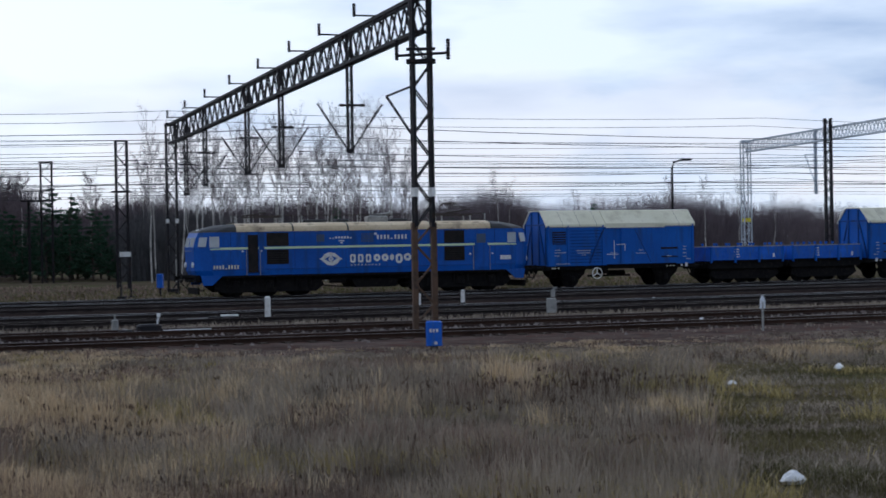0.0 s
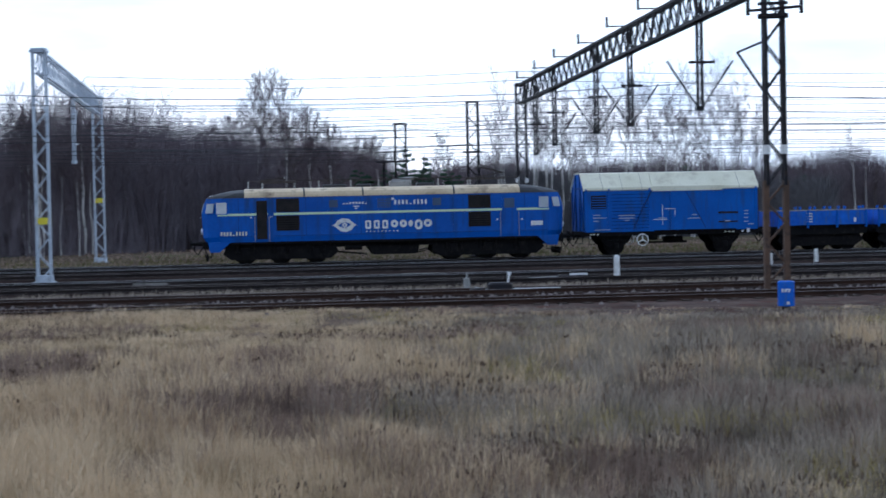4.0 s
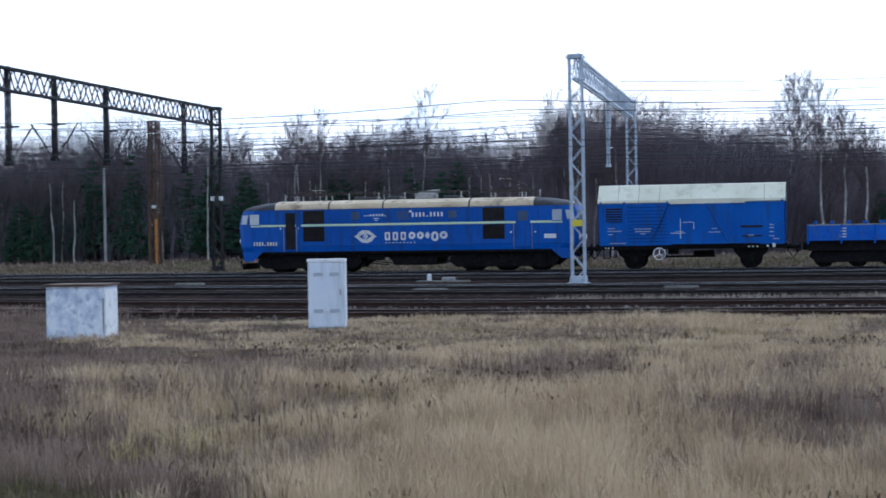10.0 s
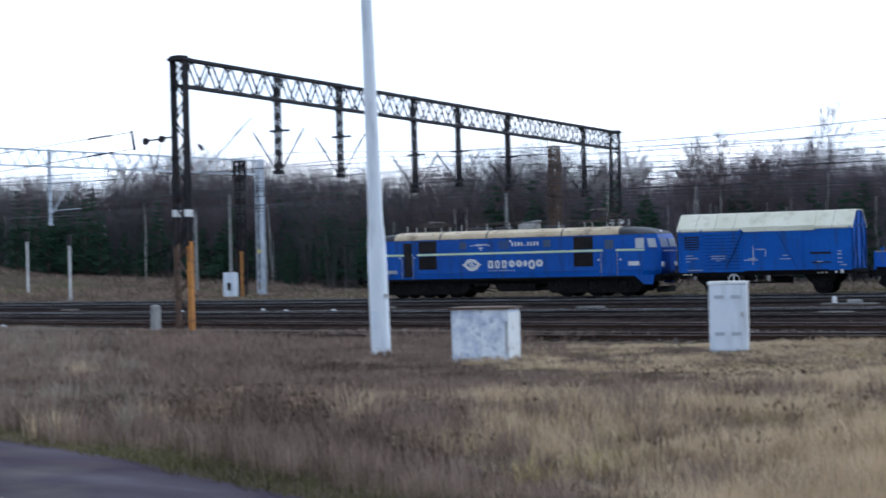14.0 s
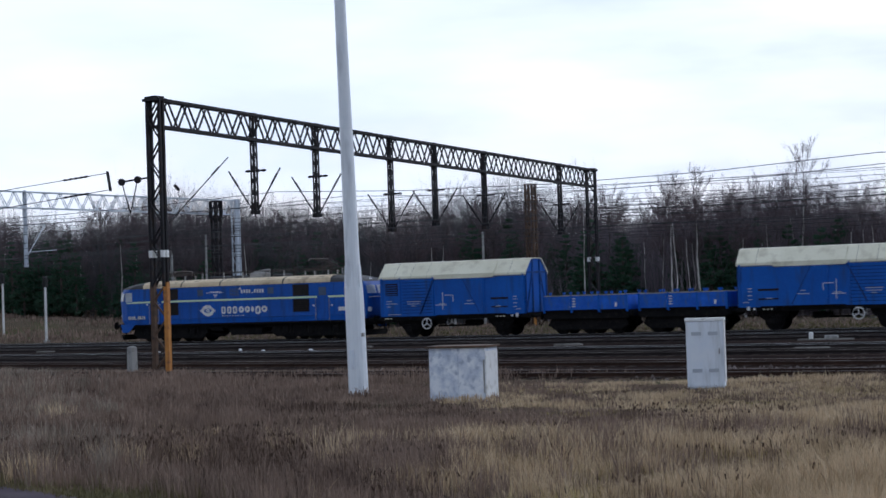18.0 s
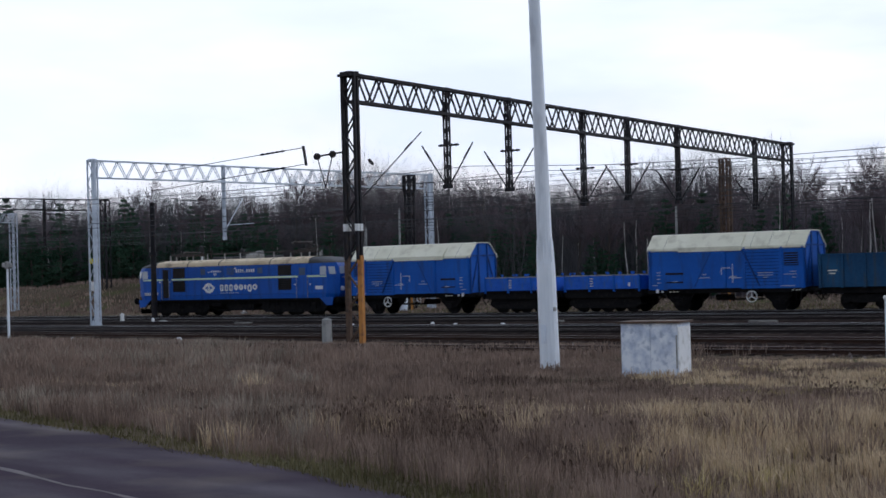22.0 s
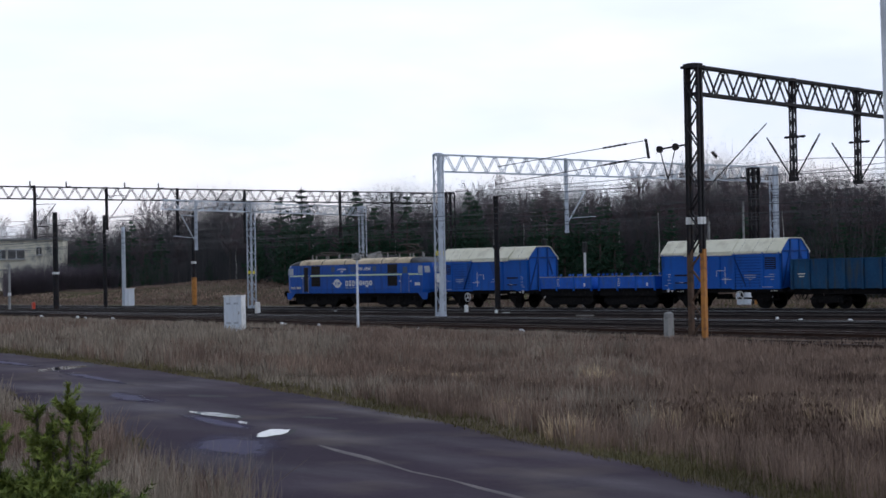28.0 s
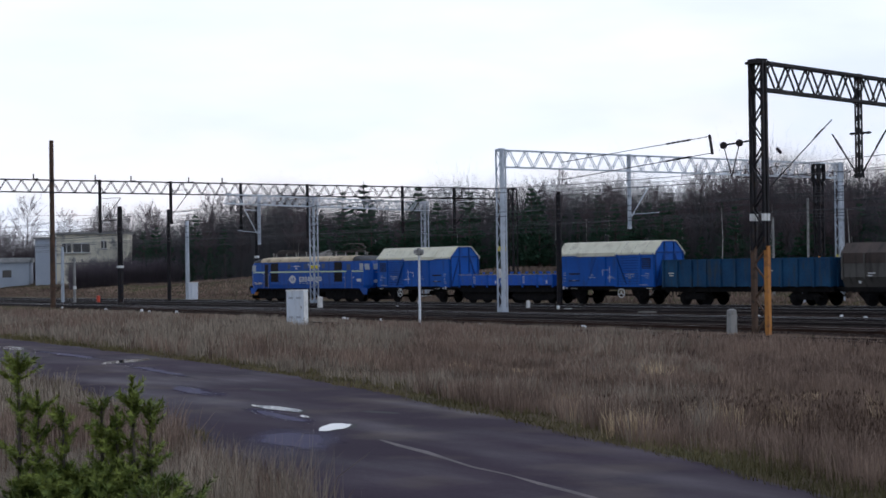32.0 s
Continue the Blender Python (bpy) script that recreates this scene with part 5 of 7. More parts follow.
            insulator_rod(g, c + Vector((0, 0, zb + 1.6)) - w * 0.55, c + Vector((0, 0, zb + 1.6)) + w * 0.4, 0.06, 4)
            part("insulator", g, DARK_IRON, hp)
        else:
            part("cantilever_tube", Mesh().bar(c + Vector((0, 0, zb + 2.5)), c + u * (1.7 * reach) + Vector((0, 0, zb + 2.55)), 0.05), iron, hp)
            part("cantilever_tube", Mesh().bar(c + u * (1.7 * reach) + Vector((0, 0, zb + 2.55)), c + u * (0.1 * reach) + Vector((0, 0, zb + 0.55)), 0.05), iron, hp)
            part("steady_arm", Mesh().bar(c + Vector((0, 0, zb + 0.8)), c + u * (2.6 * reach) + Vector((0, 0, zb + 0.95)), 0.04), iron, hp)
    for fr in pins:
        c = u * (L * fr)
        pt = top - fall * (0.15 + 0.85 * fr)
        o = c + w * 0.8
        if w.dot(Vector((-1, 0, 0))) < 0:
            o = c - w * 0.8
        part("line_bracket", Mesh().bar(c + Vector((0, 0, pt + 0.05)), o + Vector((0, 0, pt + 0.05)), 0.055), iron, e)
        g = Mesh()
        insulator_rod(g, o + Vector((0, 0, pt)), o + Vector((0, 0, pt + 0.45)), 0.07, 8)
        part("insulator", g, DARK_IRON, e, "brown pin insulator")
    return e


W_MARK = (4.15, WHITE, 0.28, "white painted band")
P1 = portal("tall dark iron catenary portal with hanging posts over the tracks", (-0.6, 53.9), (-15.7, 100.5), 10.5, 1.12, 0.56, DARK_IRON, ((0.177, 6.1), (0.406, 6.1), (0.551, 6.1), (0.774, 6.0), (0.896, 5.7)), foot=(RUST_IRON, RUST_IRON), pins=(0.10, 0.20, 0.30, 0.42, 0.55, 0.68, 0.80, 0.92), marks=(W_MARK, (4.15, WHITE, 0.25, "white painted band")), fall=0.6)
portal("galvanised lattice catenary portal with yellow mast plates", (-30.0, 65.8), (-38.9, 92.9), 9.5, 0.95, 0.52, GALV, ((0.495, 5.4),), marks=((2.55, YELLOW, 0.28, "yellow number plate"), (3.6, YELLOW, 0.28, "yellow number plate")), pitch=0.62, arms=False)
portal("dark iron catenary portal with orange and rusty foot posts", (-49.0, 40.2), (-60.4, 82.0), 10.1, 1.02, 0.52, DARK_IRON, ((0.152, 6.1), (0.264, 6.1), (0.419, 5.6), (0.523, 5.95), (0.654, 5.9), (0.888, 5.75)), foot=(RUST_IRON, ORANGE), marks=((4.25, WHITE, 0.26, "white painted band"), (4.15, WHITE, 0.25, "white painted band")), pitch=0.72, fall=0.55)
P3 = portal("galvanised lattice catenary portal with one hanging post", (-89.1, 53.4), (-94.0, 84.3), 9.8, 1.05, 0.40, GALV, ((0.34, 5.2),), marks=((3.85, YELLOW, 0.28, "yellow number plate"), (3.2, YELLOW, 0.25, "yellow number plate")), pitch=0.7, arms=False, web=True)
part("notice_plate", Mesh().box(0.30, -0.34, 2.1, 0.28, 0.03, 0.55), WHITE, P3, "white notice plate")
portal("far galvanised single-track catenary portal", (-126.8, 58.4), (-133.9, 72.4), 8.6, 0.75, 0.45, GALV, ((-0.43, 4.9),), marks=((3.0, YELLOW, 0.25, "yellow number plate"), (3.0, YELLOW, 0.0, "")), pitch=0.6, arms=False, beam_from=-0.68, single_braces=False, reach=-1)
portal("far dark iron catenary portal across the whole yard", (-125.9, 31.0), (-131.5, 80.0), 9.75, 0.95, 0.55, DARK_IRON, ((0.20, 5.9), (0.32, 6.6), (0.445, 6.2), (0.57, 5.5), (0.76, 5.9), (0.87, 5.9)), pins=(0.10, 0.2, 0.26, 0.36, 0.42), pitch=0.8, masts=(False, True), beam_from=-0.25, arms=False, single_braces=False)
portal("galvanised catenary portal beyond the wagons", (27.4, 98.5), (21.9, 125.1), 9.7, 0.8, 0.55, GALV, ((0.55, 5.6),), marks=((3.5, YELLOW, 0.0, ""), (4.0, YELLOW, 0.28, "yellow number plate")), pitch=0.7, arms=False, beam_from=-0.3, single_braces=False)
# the middle leg of the last portal
PM = thing("catenary_mast", "dark iron lattice mast under the galvanised beam", "catenary mast", Matrix.Translation((24.5, 110.0, 0)), "catenary masts")
ml, mb = Mesh(), Mesh()
lattice(ml, mb, (0, 0, 0), (0, 0, 10.2), 0.36, 0.36, (1, 0, 0), 0.12, 0.07, 0.6, (0, 1, 2, 3))
part("bracing", mb, DARK_IRON, part("mast", ml, DARK_IRON, PM))["kind"] = "stuff"

# brackets with pin insulators on the first portal's near mast
mb_ = part("mast_bracket", Mesh().bar((-0.75, 0.1, 8.55), (0.85, -0.1, 8.6), 0.08).bar((-0.45, -0.35, 8.35), (0.45, -0.35, 8.35), 0.09).bar((-0.45, -0.35, 8.7), (0.45, -0.35, 8.7), 0.09).bar((-0.45, 0.3, 8.35), (0.45, 0.3, 8.35), 0.09).bar((-0.42, -0.35, 8.35), (-0.42, 0.3, 8.35), 0.08).bar((0.42, -0.35, 8.35), (0.42, 0.3, 8.35), 0.08), DARK_IRON, P1)
for bx_ in (-0.75, 0.85):
    g = Mesh()
    insulator_rod(g, (bx_, 0, 8.4), (bx_, 0, 9.05), 0.08, 8)
    part("insulator", g, DARK_IRON, P1, "brown pin insulator")
part("stay", Mesh().bar((-0.2, 0.2, 5.9), (-1.15, 1.9, 7.45), 0.06).bar((-1.15, 1.9, 7.45), (-0.2, 0.2, 7.65), 0.055), DARK_IRON, P1)


def lattice_mast(label, x, y, h, w, iron, base=0.0, head=None, marks=(), leg=None):
    e = thing("lattice_mast", label, "lattice mast", Matrix.Translation((x, y, base)), "lattice masts")
    a, b = Mesh(), Mesh()
    lattice(a, b, (0, 0, -0.3), (0, 0, h), w, w, (1, 0.25, 0), 0.08 + 0.09 * w, 0.04 + 0.06 * w, 0.8, (0, 1, 2, 3))
    part("bracing", b, iron, part("frame", a, iron, e))["kind"] = "stuff"
    if head == "platform":
        part("platform", Mesh().box(-0.75, 0, h - 3.05, 2.3, 1.2, 0.10), iron, e)
        for py in (-0.55, 0.55):
            r = part("railing", Mesh().bar((-1.85, py, h - 2.2), (0.35, py, h - 2.2), 0.06), iron, e)
            for px in (-1.85, -1.3, -0.7, 0.35):
                part("rail_post", Mesh().bar((px, py, h - 3.0), (px, py, h - 2.2), 0.06), iron, r)
        part("column", Mesh().bar((-1.4, 0, -0.2), (-1.4, 0, h - 3.0), 0.16), iron, e)
        part("cap", Mesh().box(0, 0, h, w * 1.15, w * 1.15, 0.08), iron, e)
    elif head == "lamp":
        part("lamp_frame", Mesh().box(0, 0, h - 0.1, w * 1.6, w * 1.5, 0.12).box(-w * 0.72, -w * 0.6, h - 1.1, 0.12, 0.12, 1.0).box(w * 0.72, -w * 0.6, h - 1.1, 0.12, 0.12, 1.0).box(-w * 0.72, w * 0.6, h - 1.1, 0.12, 0.12, 1.0).box(w * 0.72, w * 0.6, h - 1.1, 0.12, 0.12, 1.0).box(0, 0, h - 1.2, w * 1.6, w * 1.5, 0.12), iron, e)
    else:
        part("cap", Mesh().box(0, 0, h, w * 1.15, w * 1.15, 0.06), iron, e)
        part("shelf", Mesh().box(0, 0, h * 0.66, w * 1.7, w * 1.5, 0.12), iron, e)
    for z, mt, hh in marks:
        part("mark", Mesh().box(0, -w * 0.52, z, w * 1.1, 0.04, hh), mt, e)
    if leg:
        part("painted_leg", Mesh().bar((w * 0.56, -w * 0.5, -0.2), (w * 0.56, -w * 0.5, 3.2), 0.15), leg, e, "orange painted foot post")
        part("painted_leg", Mesh().bar((-w * 0.56, -w * 0.5, -0.2), (-w * 0.56, -w * 0.5, 3.2), 0.15), RUST_IRON, e, "rusty foot post")
    return e


lattice_mast("rusty brown lattice mast with orange foot before the wood", -71.2, 89.9, 9.55, 0.5, RUST_IRON, marks=((3.9, WHITE, 0.2),), leg=ORANGE)
lattice_mast("dark signal mast with a platform before the wood", -31.2, 136.5, 9.6, 0.85, DARK_IRON, head="platform")
lattice_mast("dark iron lattice mast beyond the tracks", -20.3, 109.7, 9.5, 0.68, DARK_IRON)
lattice_mast("dark lattice mast with a lamp frame at its top", -92.6, 81.2, 9.6, 0.44, DARK_IRON, head="lamp", leg=ORANGE)


def plain_pole(label, x, y, h, r, material, base=0.0, bands=(), cross=None, name="pole", category="pole"):
    e = thing(name, label, category, Matrix.Translation((x, y, base)), "poles beside the tracks")
    part("shaft", Mesh().tube([(0, 0, -0.3), (0, 0, h * 0.5), (0, 0, h)], [r, r * 0.92, r * 0.8], 10), material, e)
    for z, mt, hh in bands:
        part("band", Mesh().tube([(0, 0, z), (0, 0, z + hh)], [r * 1.25, r * 1.25], 10), mt, e)
    if cross:
        m = Mesh()
        for z, l in cross:
            m.bar((-l / 2, 0, z), (l / 2, 0, z), 0.07)
        part("cross_arm", m, material, e)
    return e


plain_pole("slim dark iron pole beside the train's track", -98.0, 63.2, 7.75, 0.20, DARK_IRON, bands=((4.2, DARK_IRON, 0.3),), cross=((6.6, 0.5),))
plain_pole("tall rusty grey mast rising above the portal", -138.6, 40.5, 13.6, 0.22, RUST_IRON, cross=((10.6, 0.9),))
plain_pole("dark mast with a white band in the yard", -147.0, 49.0, 8.6, 0.26, DARK_IRON, bands=((3.2, WHITE, 0.2),), cross=((8.5, 0.8),))
plain_pole("galvanised pole in the yard", -165.0, 62.0, 7.9, 0.22, GALV)
plain_pole("dark mast with a white band and orange foot", -141.9, 59.8, 8.4, 0.18, DARK_IRON, bands=((3.9, WHITE, 0.2), (0.3, ORANGE, 2.4)))
plain_pole("short buff post with a white lamp before the signal box", -153.0, 46.7, 4.2, 0.13, CONCRETE, bands=((1.35, WHITE, 0.3),))
plain_pole("dark iron mast far in the yard", -150.3, 54.7, 8.5, 0.19, DARK_IRON, cross=((8.3, 0.9),))
plain_pole("galvanised pole before the signal box", -155.0, 46.2, 5.2, 0.16, GALV)


def curved_lamp(x, y, h):
    e = thing("street_lamp", "dark street lamp with a bent arm beyond the wagons", "street lamp", Matrix.Translation((x, y, 0)))
    part("shaft", Mesh().tube([(0, 0, -0.2), (0, 0, h - 0.6), (0.15, 0, h - 0.15), (0.9, 0, h + 0.05)], [0.13, 0.09, 0.08, 0.06], 8), DARK_IRON, e)
    part("lamp_head", Mesh().box(1.15, 0, h - 0.05, 0.8, 0.32, 0.16, chamfer=0.04), DARK_IRON, e)
    return e


curved_lamp(18.3, 138.0, 9.0)


def light_mast(x, y):
    e = thing("light_mast", "tall pale grey tapered steel light mast with a thicker foot", "light mast", pose(x, y, 0, 0, -1.3, 0))
    part("foot_sleeve", Mesh().tube([(0, 0, -0.3), (0, 0, 2.62), (0, 0, 2.86)], [0.27, 0.255, 0.245], 16), POLE_GREY, e, "thicker foot sleeve")
    part("shaft", smooth_mesh(Mesh().tube([(0, 0, 2.8), (0, 0, 2.9), (0, 0, 3.5), (0, 0, 8), (0, 0, 17)], [0.225, 0.215, 0.20, 0.165, 0.11], 18)), POLE_GREY, e)
    for k in range(6):
        a = k * math.pi / 3
        part("stiffener", Mesh().bar((0.235 * math.cos(a), 0.235 * math.sin(a), 2.85), (0.205 * math.cos(a), 0.205 * math.sin(a), 3.45), 0.03), POLE_GREY, e)
    part("hatch", Mesh().box(0.05, -0.262, 0.7, 0.16, 0.03, 0.5), CABINET, e)
    part("cable_lug", Mesh().box(0.27, -0.02, 1.55, 0.07, 0.07, 0.10), CONCRETE, e)
    part("cross_head", Mesh().bar((-0.9, 0, 16.9), (0.9, 0, 16.9), 0.1), POLE_GREY, e)
    return e


def smooth_mesh(m):
    return m


light_mast(-32.2, 33.05)


# ---- wires ----
def wire(off, z, sag, r, label, x0=120.0, x1=-250.0, marks=(62.0, 25.0, -12.0, -35.5, -58.5, -91.0, -130.0, -175.0, -230.0)):
    pts = []
    ms = [m for m in marks if x1 <= m <= x0]
    stops = [x0] + ms + [x1]
    for a, b in zip(stops, stops[1:]):
        n = max(3, int(abs(a - b) / 5))
        for k in range(n):
            f = k / n
            p = beside(a + (b - a) * f, off)
            p.z = z - sag * 4 * f * (1 - f)
            pts.append(p)
    p = beside(x1, off)
    p.z = z
    pts.append(p)
    m = Mesh().tube(pts, [r] * len(pts), 4)
    ob = single("overhead_wire", m, WIRE, label, "overhead wire", None, "overhead wires")
    return ob


for off in (0.0, 5.2, 10.6, 20.0, 25.5):
    wire(off, 5.55, 0.05, 0.014, "dark contact wire over a track")
    wire(off, 7.05, 0.40, 0.014, "dark sagging catenary wire over a track")
for off in (-7.5, -12.0):
    wire(off, 5.6, 0.1, 0.014, "dark contact wire beyond the train")
    wire(off, 7.1, 0.35, 0.014, "dark sagging catenary wire beyond the train")
for off, z in ((-10.0, 10.4), (-11.5, 10.0)):
    wire(off, z, 0.3, 0.014, "dark feeder line on top of the portals", x1=-36.0)
for off, z in ((-15.0, 8.4), (-16.0, 7.7), (-18.0, 9.0)):
    wire(off, z, 0.2, 0.014, "dark line beyond the tracks")


for off, z, sag in ((-9.0, 6.5, 0.5), (-13.6, 6.4, 0.1), (-21.0, 8.0, 0.1), (-21.5, 6.7, 0.1), (-24.0, 9.6, 0.12), (3.0, 8.0, 0.12), (-4.5, 7.4, 0.12)):
    wire(off, z, sag, 0.013, "dark line beyond the tracks" if off < 0 else "dark feeder line over the yard")


# ---- the gear that hangs on the dark portal's near mast ----
def tension_gear(x, y):
    e = thing("wire_tensioner", "dark pulley gear with insulators anchoring wires to the portal mast", "wire tensioner", Matrix.Translation((x, y, 0)))
    u = Vector((-0.96, -0.28, 0))
    part("anchor_bar", Mesh().bar((0, 0, 7.15), tuple(u * 1.2 + Vector((0, 0, 7.05))), 0.06), DARK_IRON, e)
    for k, (d, z) in enumerate(((0.45, 7.1), (1.15, 7.05))):
        c = u * d + Vector((0, 0, z))
        part("pulley", Mesh().tube([c + Vector((-0.28, 1, 0)).normalized() * -0.05, c + Vector((-0.28, 1, 0)).normalized() * 0.05], [0.13, 0.13], 14), DARK_IRON, e)
        part("cord", Mesh().bar(c, u * 0.8 + Vector((0, 0, 5.9)), 0.03), DARK_IRON, e)
    c = u * 1.65 + Vector((0, 0, 7.1))
    part("yoke_plate", Mesh().bar(c + Vector((0, 0, -0.35)), c + u * 0.12 + Vector((0, 0, 0.38)), 0.12, 0.05), DARK_IRON, e)
    for z0, z1 in ((7.42, 7.2), (6.8, 6.5)):
        g = Mesh()
        s = u * 1.75 + Vector((0, 0, z0))
        t = u * 9.0 + Vector((0, 0, z1 - 0.35))
        g.bar(s, t, 0.025)
        insulator_rod(g, s + (t - s) * 0.12, s + (t - s) * 0.28, 0.045, 5)
        part("anchor_wire", g, DARK_IRON, e)
    return e


tension_gear(-49.25, 40.0)
st = thing("cantilever", "dark bracket stay with insulator on the portal mast", "cantilever", Matrix.Translation((-49.0, 40.6, 0)))
part("stay", Mesh().bar((0, 0.1, 5.5), (-0.95, 3.9, 8.1), 0.032), DARK_IRON, st)
g = Mesh()
insulator_rod(g, (-0.69, 2.8, 7.35), (-0.81, 3.3, 7.7), 0.045)
part("insulator", g, DARK_IRON, st)
g = Mesh()
insulator_rod(g, (-0.2, 0.6, 6.9), (-0.45, 1.0, 6.75), 0.07, 3)
part("insulator", g, DARK_IRON, st)


# ---- cabinets, signals and small things of the yard ----
def tall_cabinet(x, y, turn, w, d, h, label):
    e = thing("relay_cabinet", label, "equipment cabinet", pose(x, y, 0, 0, 0, turn), "equipment cabinets")
    part("body", Mesh().box(0, 0, 0.06, w, d, h - 0.12, chamfer=0.02), CABINET, e)
    part("plinth", Mesh().box(0, 0, -0.15, w * 0.96, d * 0.94, 0.24), CONCRETE, e)
    part("cap", Mesh().box(0, 0, h - 0.07, w + 0.06, d + 0.06, 0.07, taper=0.97), CABINET_EDGE, e, "pale overhanging cap")
    part("side_panel", Mesh().box(w / 2 + 0.008, 0, 0.2, 0.016, d * 0.96, h - 0.3), CABINET_EDGE, e, "white side panel")
    dr = part("door", Mesh().box(-0.01, -d / 2 - 0.012, 0.10, w * 0.92, 0.024, h - 0.22), CABINET, e)
    for z in (h * 0.76, h * 0.25):
        for sx in (-1, 1):
            part("vent", Mesh().box(sx * w * 0.22, -d / 2 - 0.03, z, w * 0.26, 0.014, 0.09), VENT, dr)
    part("handle", Mesh().box(w * 0.38, -d / 2 - 0.045, h * 0.5, 0.03, 0.04, 0.14), STEEL, dr)
    return e


tall_cabinet(-23.8, 36.9, 28, 0.93, 0.46, 1.80, "pale blue-grey metal equipment cabinet standing in dry grass")
tall_cabinet(-75.6, 33.9, 46, 0.86, 0.62, 1.80, "pale grey metal equipment cabinet with a white side")


def low_cabinet(x, y, turn):
    e = thing("battery_cabinet", "low patchy whitewashed metal cabinet with a dark lid", "equipment cabinet", pose(x, y, 0, 0, 0, turn), "equipment cabinets")
    part("body", Mesh().box(0, 0, -0.1, 1.44, 0.95, 1.39), CABINET_OLD, e)
    part("side_panel", Mesh().box(0.728, 0, -0.05, 0.02, 0.9, 1.25), CABINET_EDGE, e, "white peeling side")
    part("lid", Mesh().box(0, 0, 1.29, 1.58, 1.08, 0.05), RUST_IRON, e, "dark rusty lid")
    part("door", Mesh().box(-0.32, -0.486, 0.02, 0.70, 0.02, 1.14), CABINET_OLD, e)
    part("door", Mesh().box(0.37, -0.486, 0.02, 0.64, 0.02, 1.14), CABINET_OLD, e)
    part("hinge", Mesh().box(0.705, -0.50, 0.2, 0.03, 0.03, 0.8), CONCRETE, e)
    return e


low_cabinet(-27.9, 32.35, 21)


def signal_post(x, y, h, label, base=0.0):
    e = thing("signal", label, "railway signal", Matrix.Translation((x, y, base)), "railway signals")
    part("post", Mesh().tube([(0, 0, -0.3), (0, 0, h)], [0.09, 0.085], 10), WHITE, e, "white post")
    part("signal_head", Mesh().box(0, 0, h - 0.05, 0.34, 0.28, 0.78, chamfer=0.06), RUBBER, e, "black signal head")
    part("hood", Mesh().box(0, -0.2, h + 0.18, 0.2, 0.18, 0.04).box(0, -0.2, h + 0.48, 0.2, 0.18, 0.04), RUBBER, e)
    part("foot", Mesh().box(0, 0, -0.2, 0.4, 0.4, 0.35, taper=0.8), CONCRETE, e)
    return e


signal_post(-114.4, 78.3, 4.5, "white signal post with a black head")
signal_post(-103.2, 74.2, 4.0, "white signal post with a black head")
signal_post(-157.9, 57.5, 4.2, "white signal post far in the yard")


def small_signal(x, y):
    e = thing("marker_post", "thin pale post with a small dark signal head", "railway signal", Matrix.Translation((x, y, 0)), "railway signals")
    part("post", Mesh().tube([(0, 0, -0.2), (0, 0, 3.5)], [0.065, 0.05], 8), POLE_GREY, e)
    part("signal_head", Mesh().box(0, 0, 3.35, 0.2, 0.2, 0.36, chamfer=0.04).box(-0.28, 0, 3.45, 0.3, 0.14, 0.2, chamfer=0.03).box(0.25, 0, 3.42, 0.25, 0.14, 0.22, chamfer=0.03), CONCRETE, e)
    part("bracket", Mesh().bar((-0.35, 0, 3.4), (0.35, 0, 3.4), 0.04), DARK_IRON, e)
    return e


small_signal(-73.6, 39.45)


def blue_box(x, y):
    e = thing("cable_box", "small bright blue number box beside the portal mast", "cable box", Matrix.Translation((x, y, 0)))
    part("box", Mesh().box(0, 0, 0.12, 0.40, 0.25, 0.62, chamfer=0.03), BRIGHT_BLUE, e)
    for k in range(3):
        part("number_bar", Mesh().box(-0.08 + 0.08 * k, -0.13, 0.46, 0.05, 0.012, 0.09), WHITE, e)
    part("label_spot", Mesh().box(0.05, -0.13, 0.16, 0.07, 0.012, 0.07), WHITE, e)
    part("foot", Mesh().box(0, 0, -0.1, 0.2, 0.15, 0.25), DARK_IRON, e)
    return e


blue_box(-0.28, 43.5)


def marker_stake(x, y, h, w, label, group="white marker stakes", material=None):
    e = thing("marker_stake", label, "marker post", Matrix.Translation((x, y, 0)), group)
    part("stake", Mesh().box(0, 0, -0.1, w, w, h + 0.1, taper=0.92), material or WHITE, e)
    part("cap", Mesh().box(0, 0, h, w * 0.9, w * 0.9, 0.05, taper=0.4), material or WHITE, e)
    part("foot", Mesh().box(0, 0, -0.05, w * 1.25, w * 1.25, 0.16), DARK_IRON, e)
    return e


marker_stake(-6.4, 62.7, 0.85, 0.2, "white painted marker stake between the tracks")
marker_stake(-1.05, 71.5, 0.6, 0.16, "short white marker stake between the tracks")
marker_stake(0.8, 75.5, 0.62, 0.18, "short white marker stake between the tracks")
marker_stake(-110.5, 51.3, 0.85, 0.3, "white painted stake before the train")
marker_stake(-94.6, 58.6, 0.55, 0.2, "short white marker stake between the tracks")
marker_stake(-51.2, 40.6, 1.0, 0.28, "old concrete stump beside the portal mast", "stumps", CONCRETE)
marker_stake(-112.0, 60.0, 0.4, 0.18, "short white marker stake between the tracks")


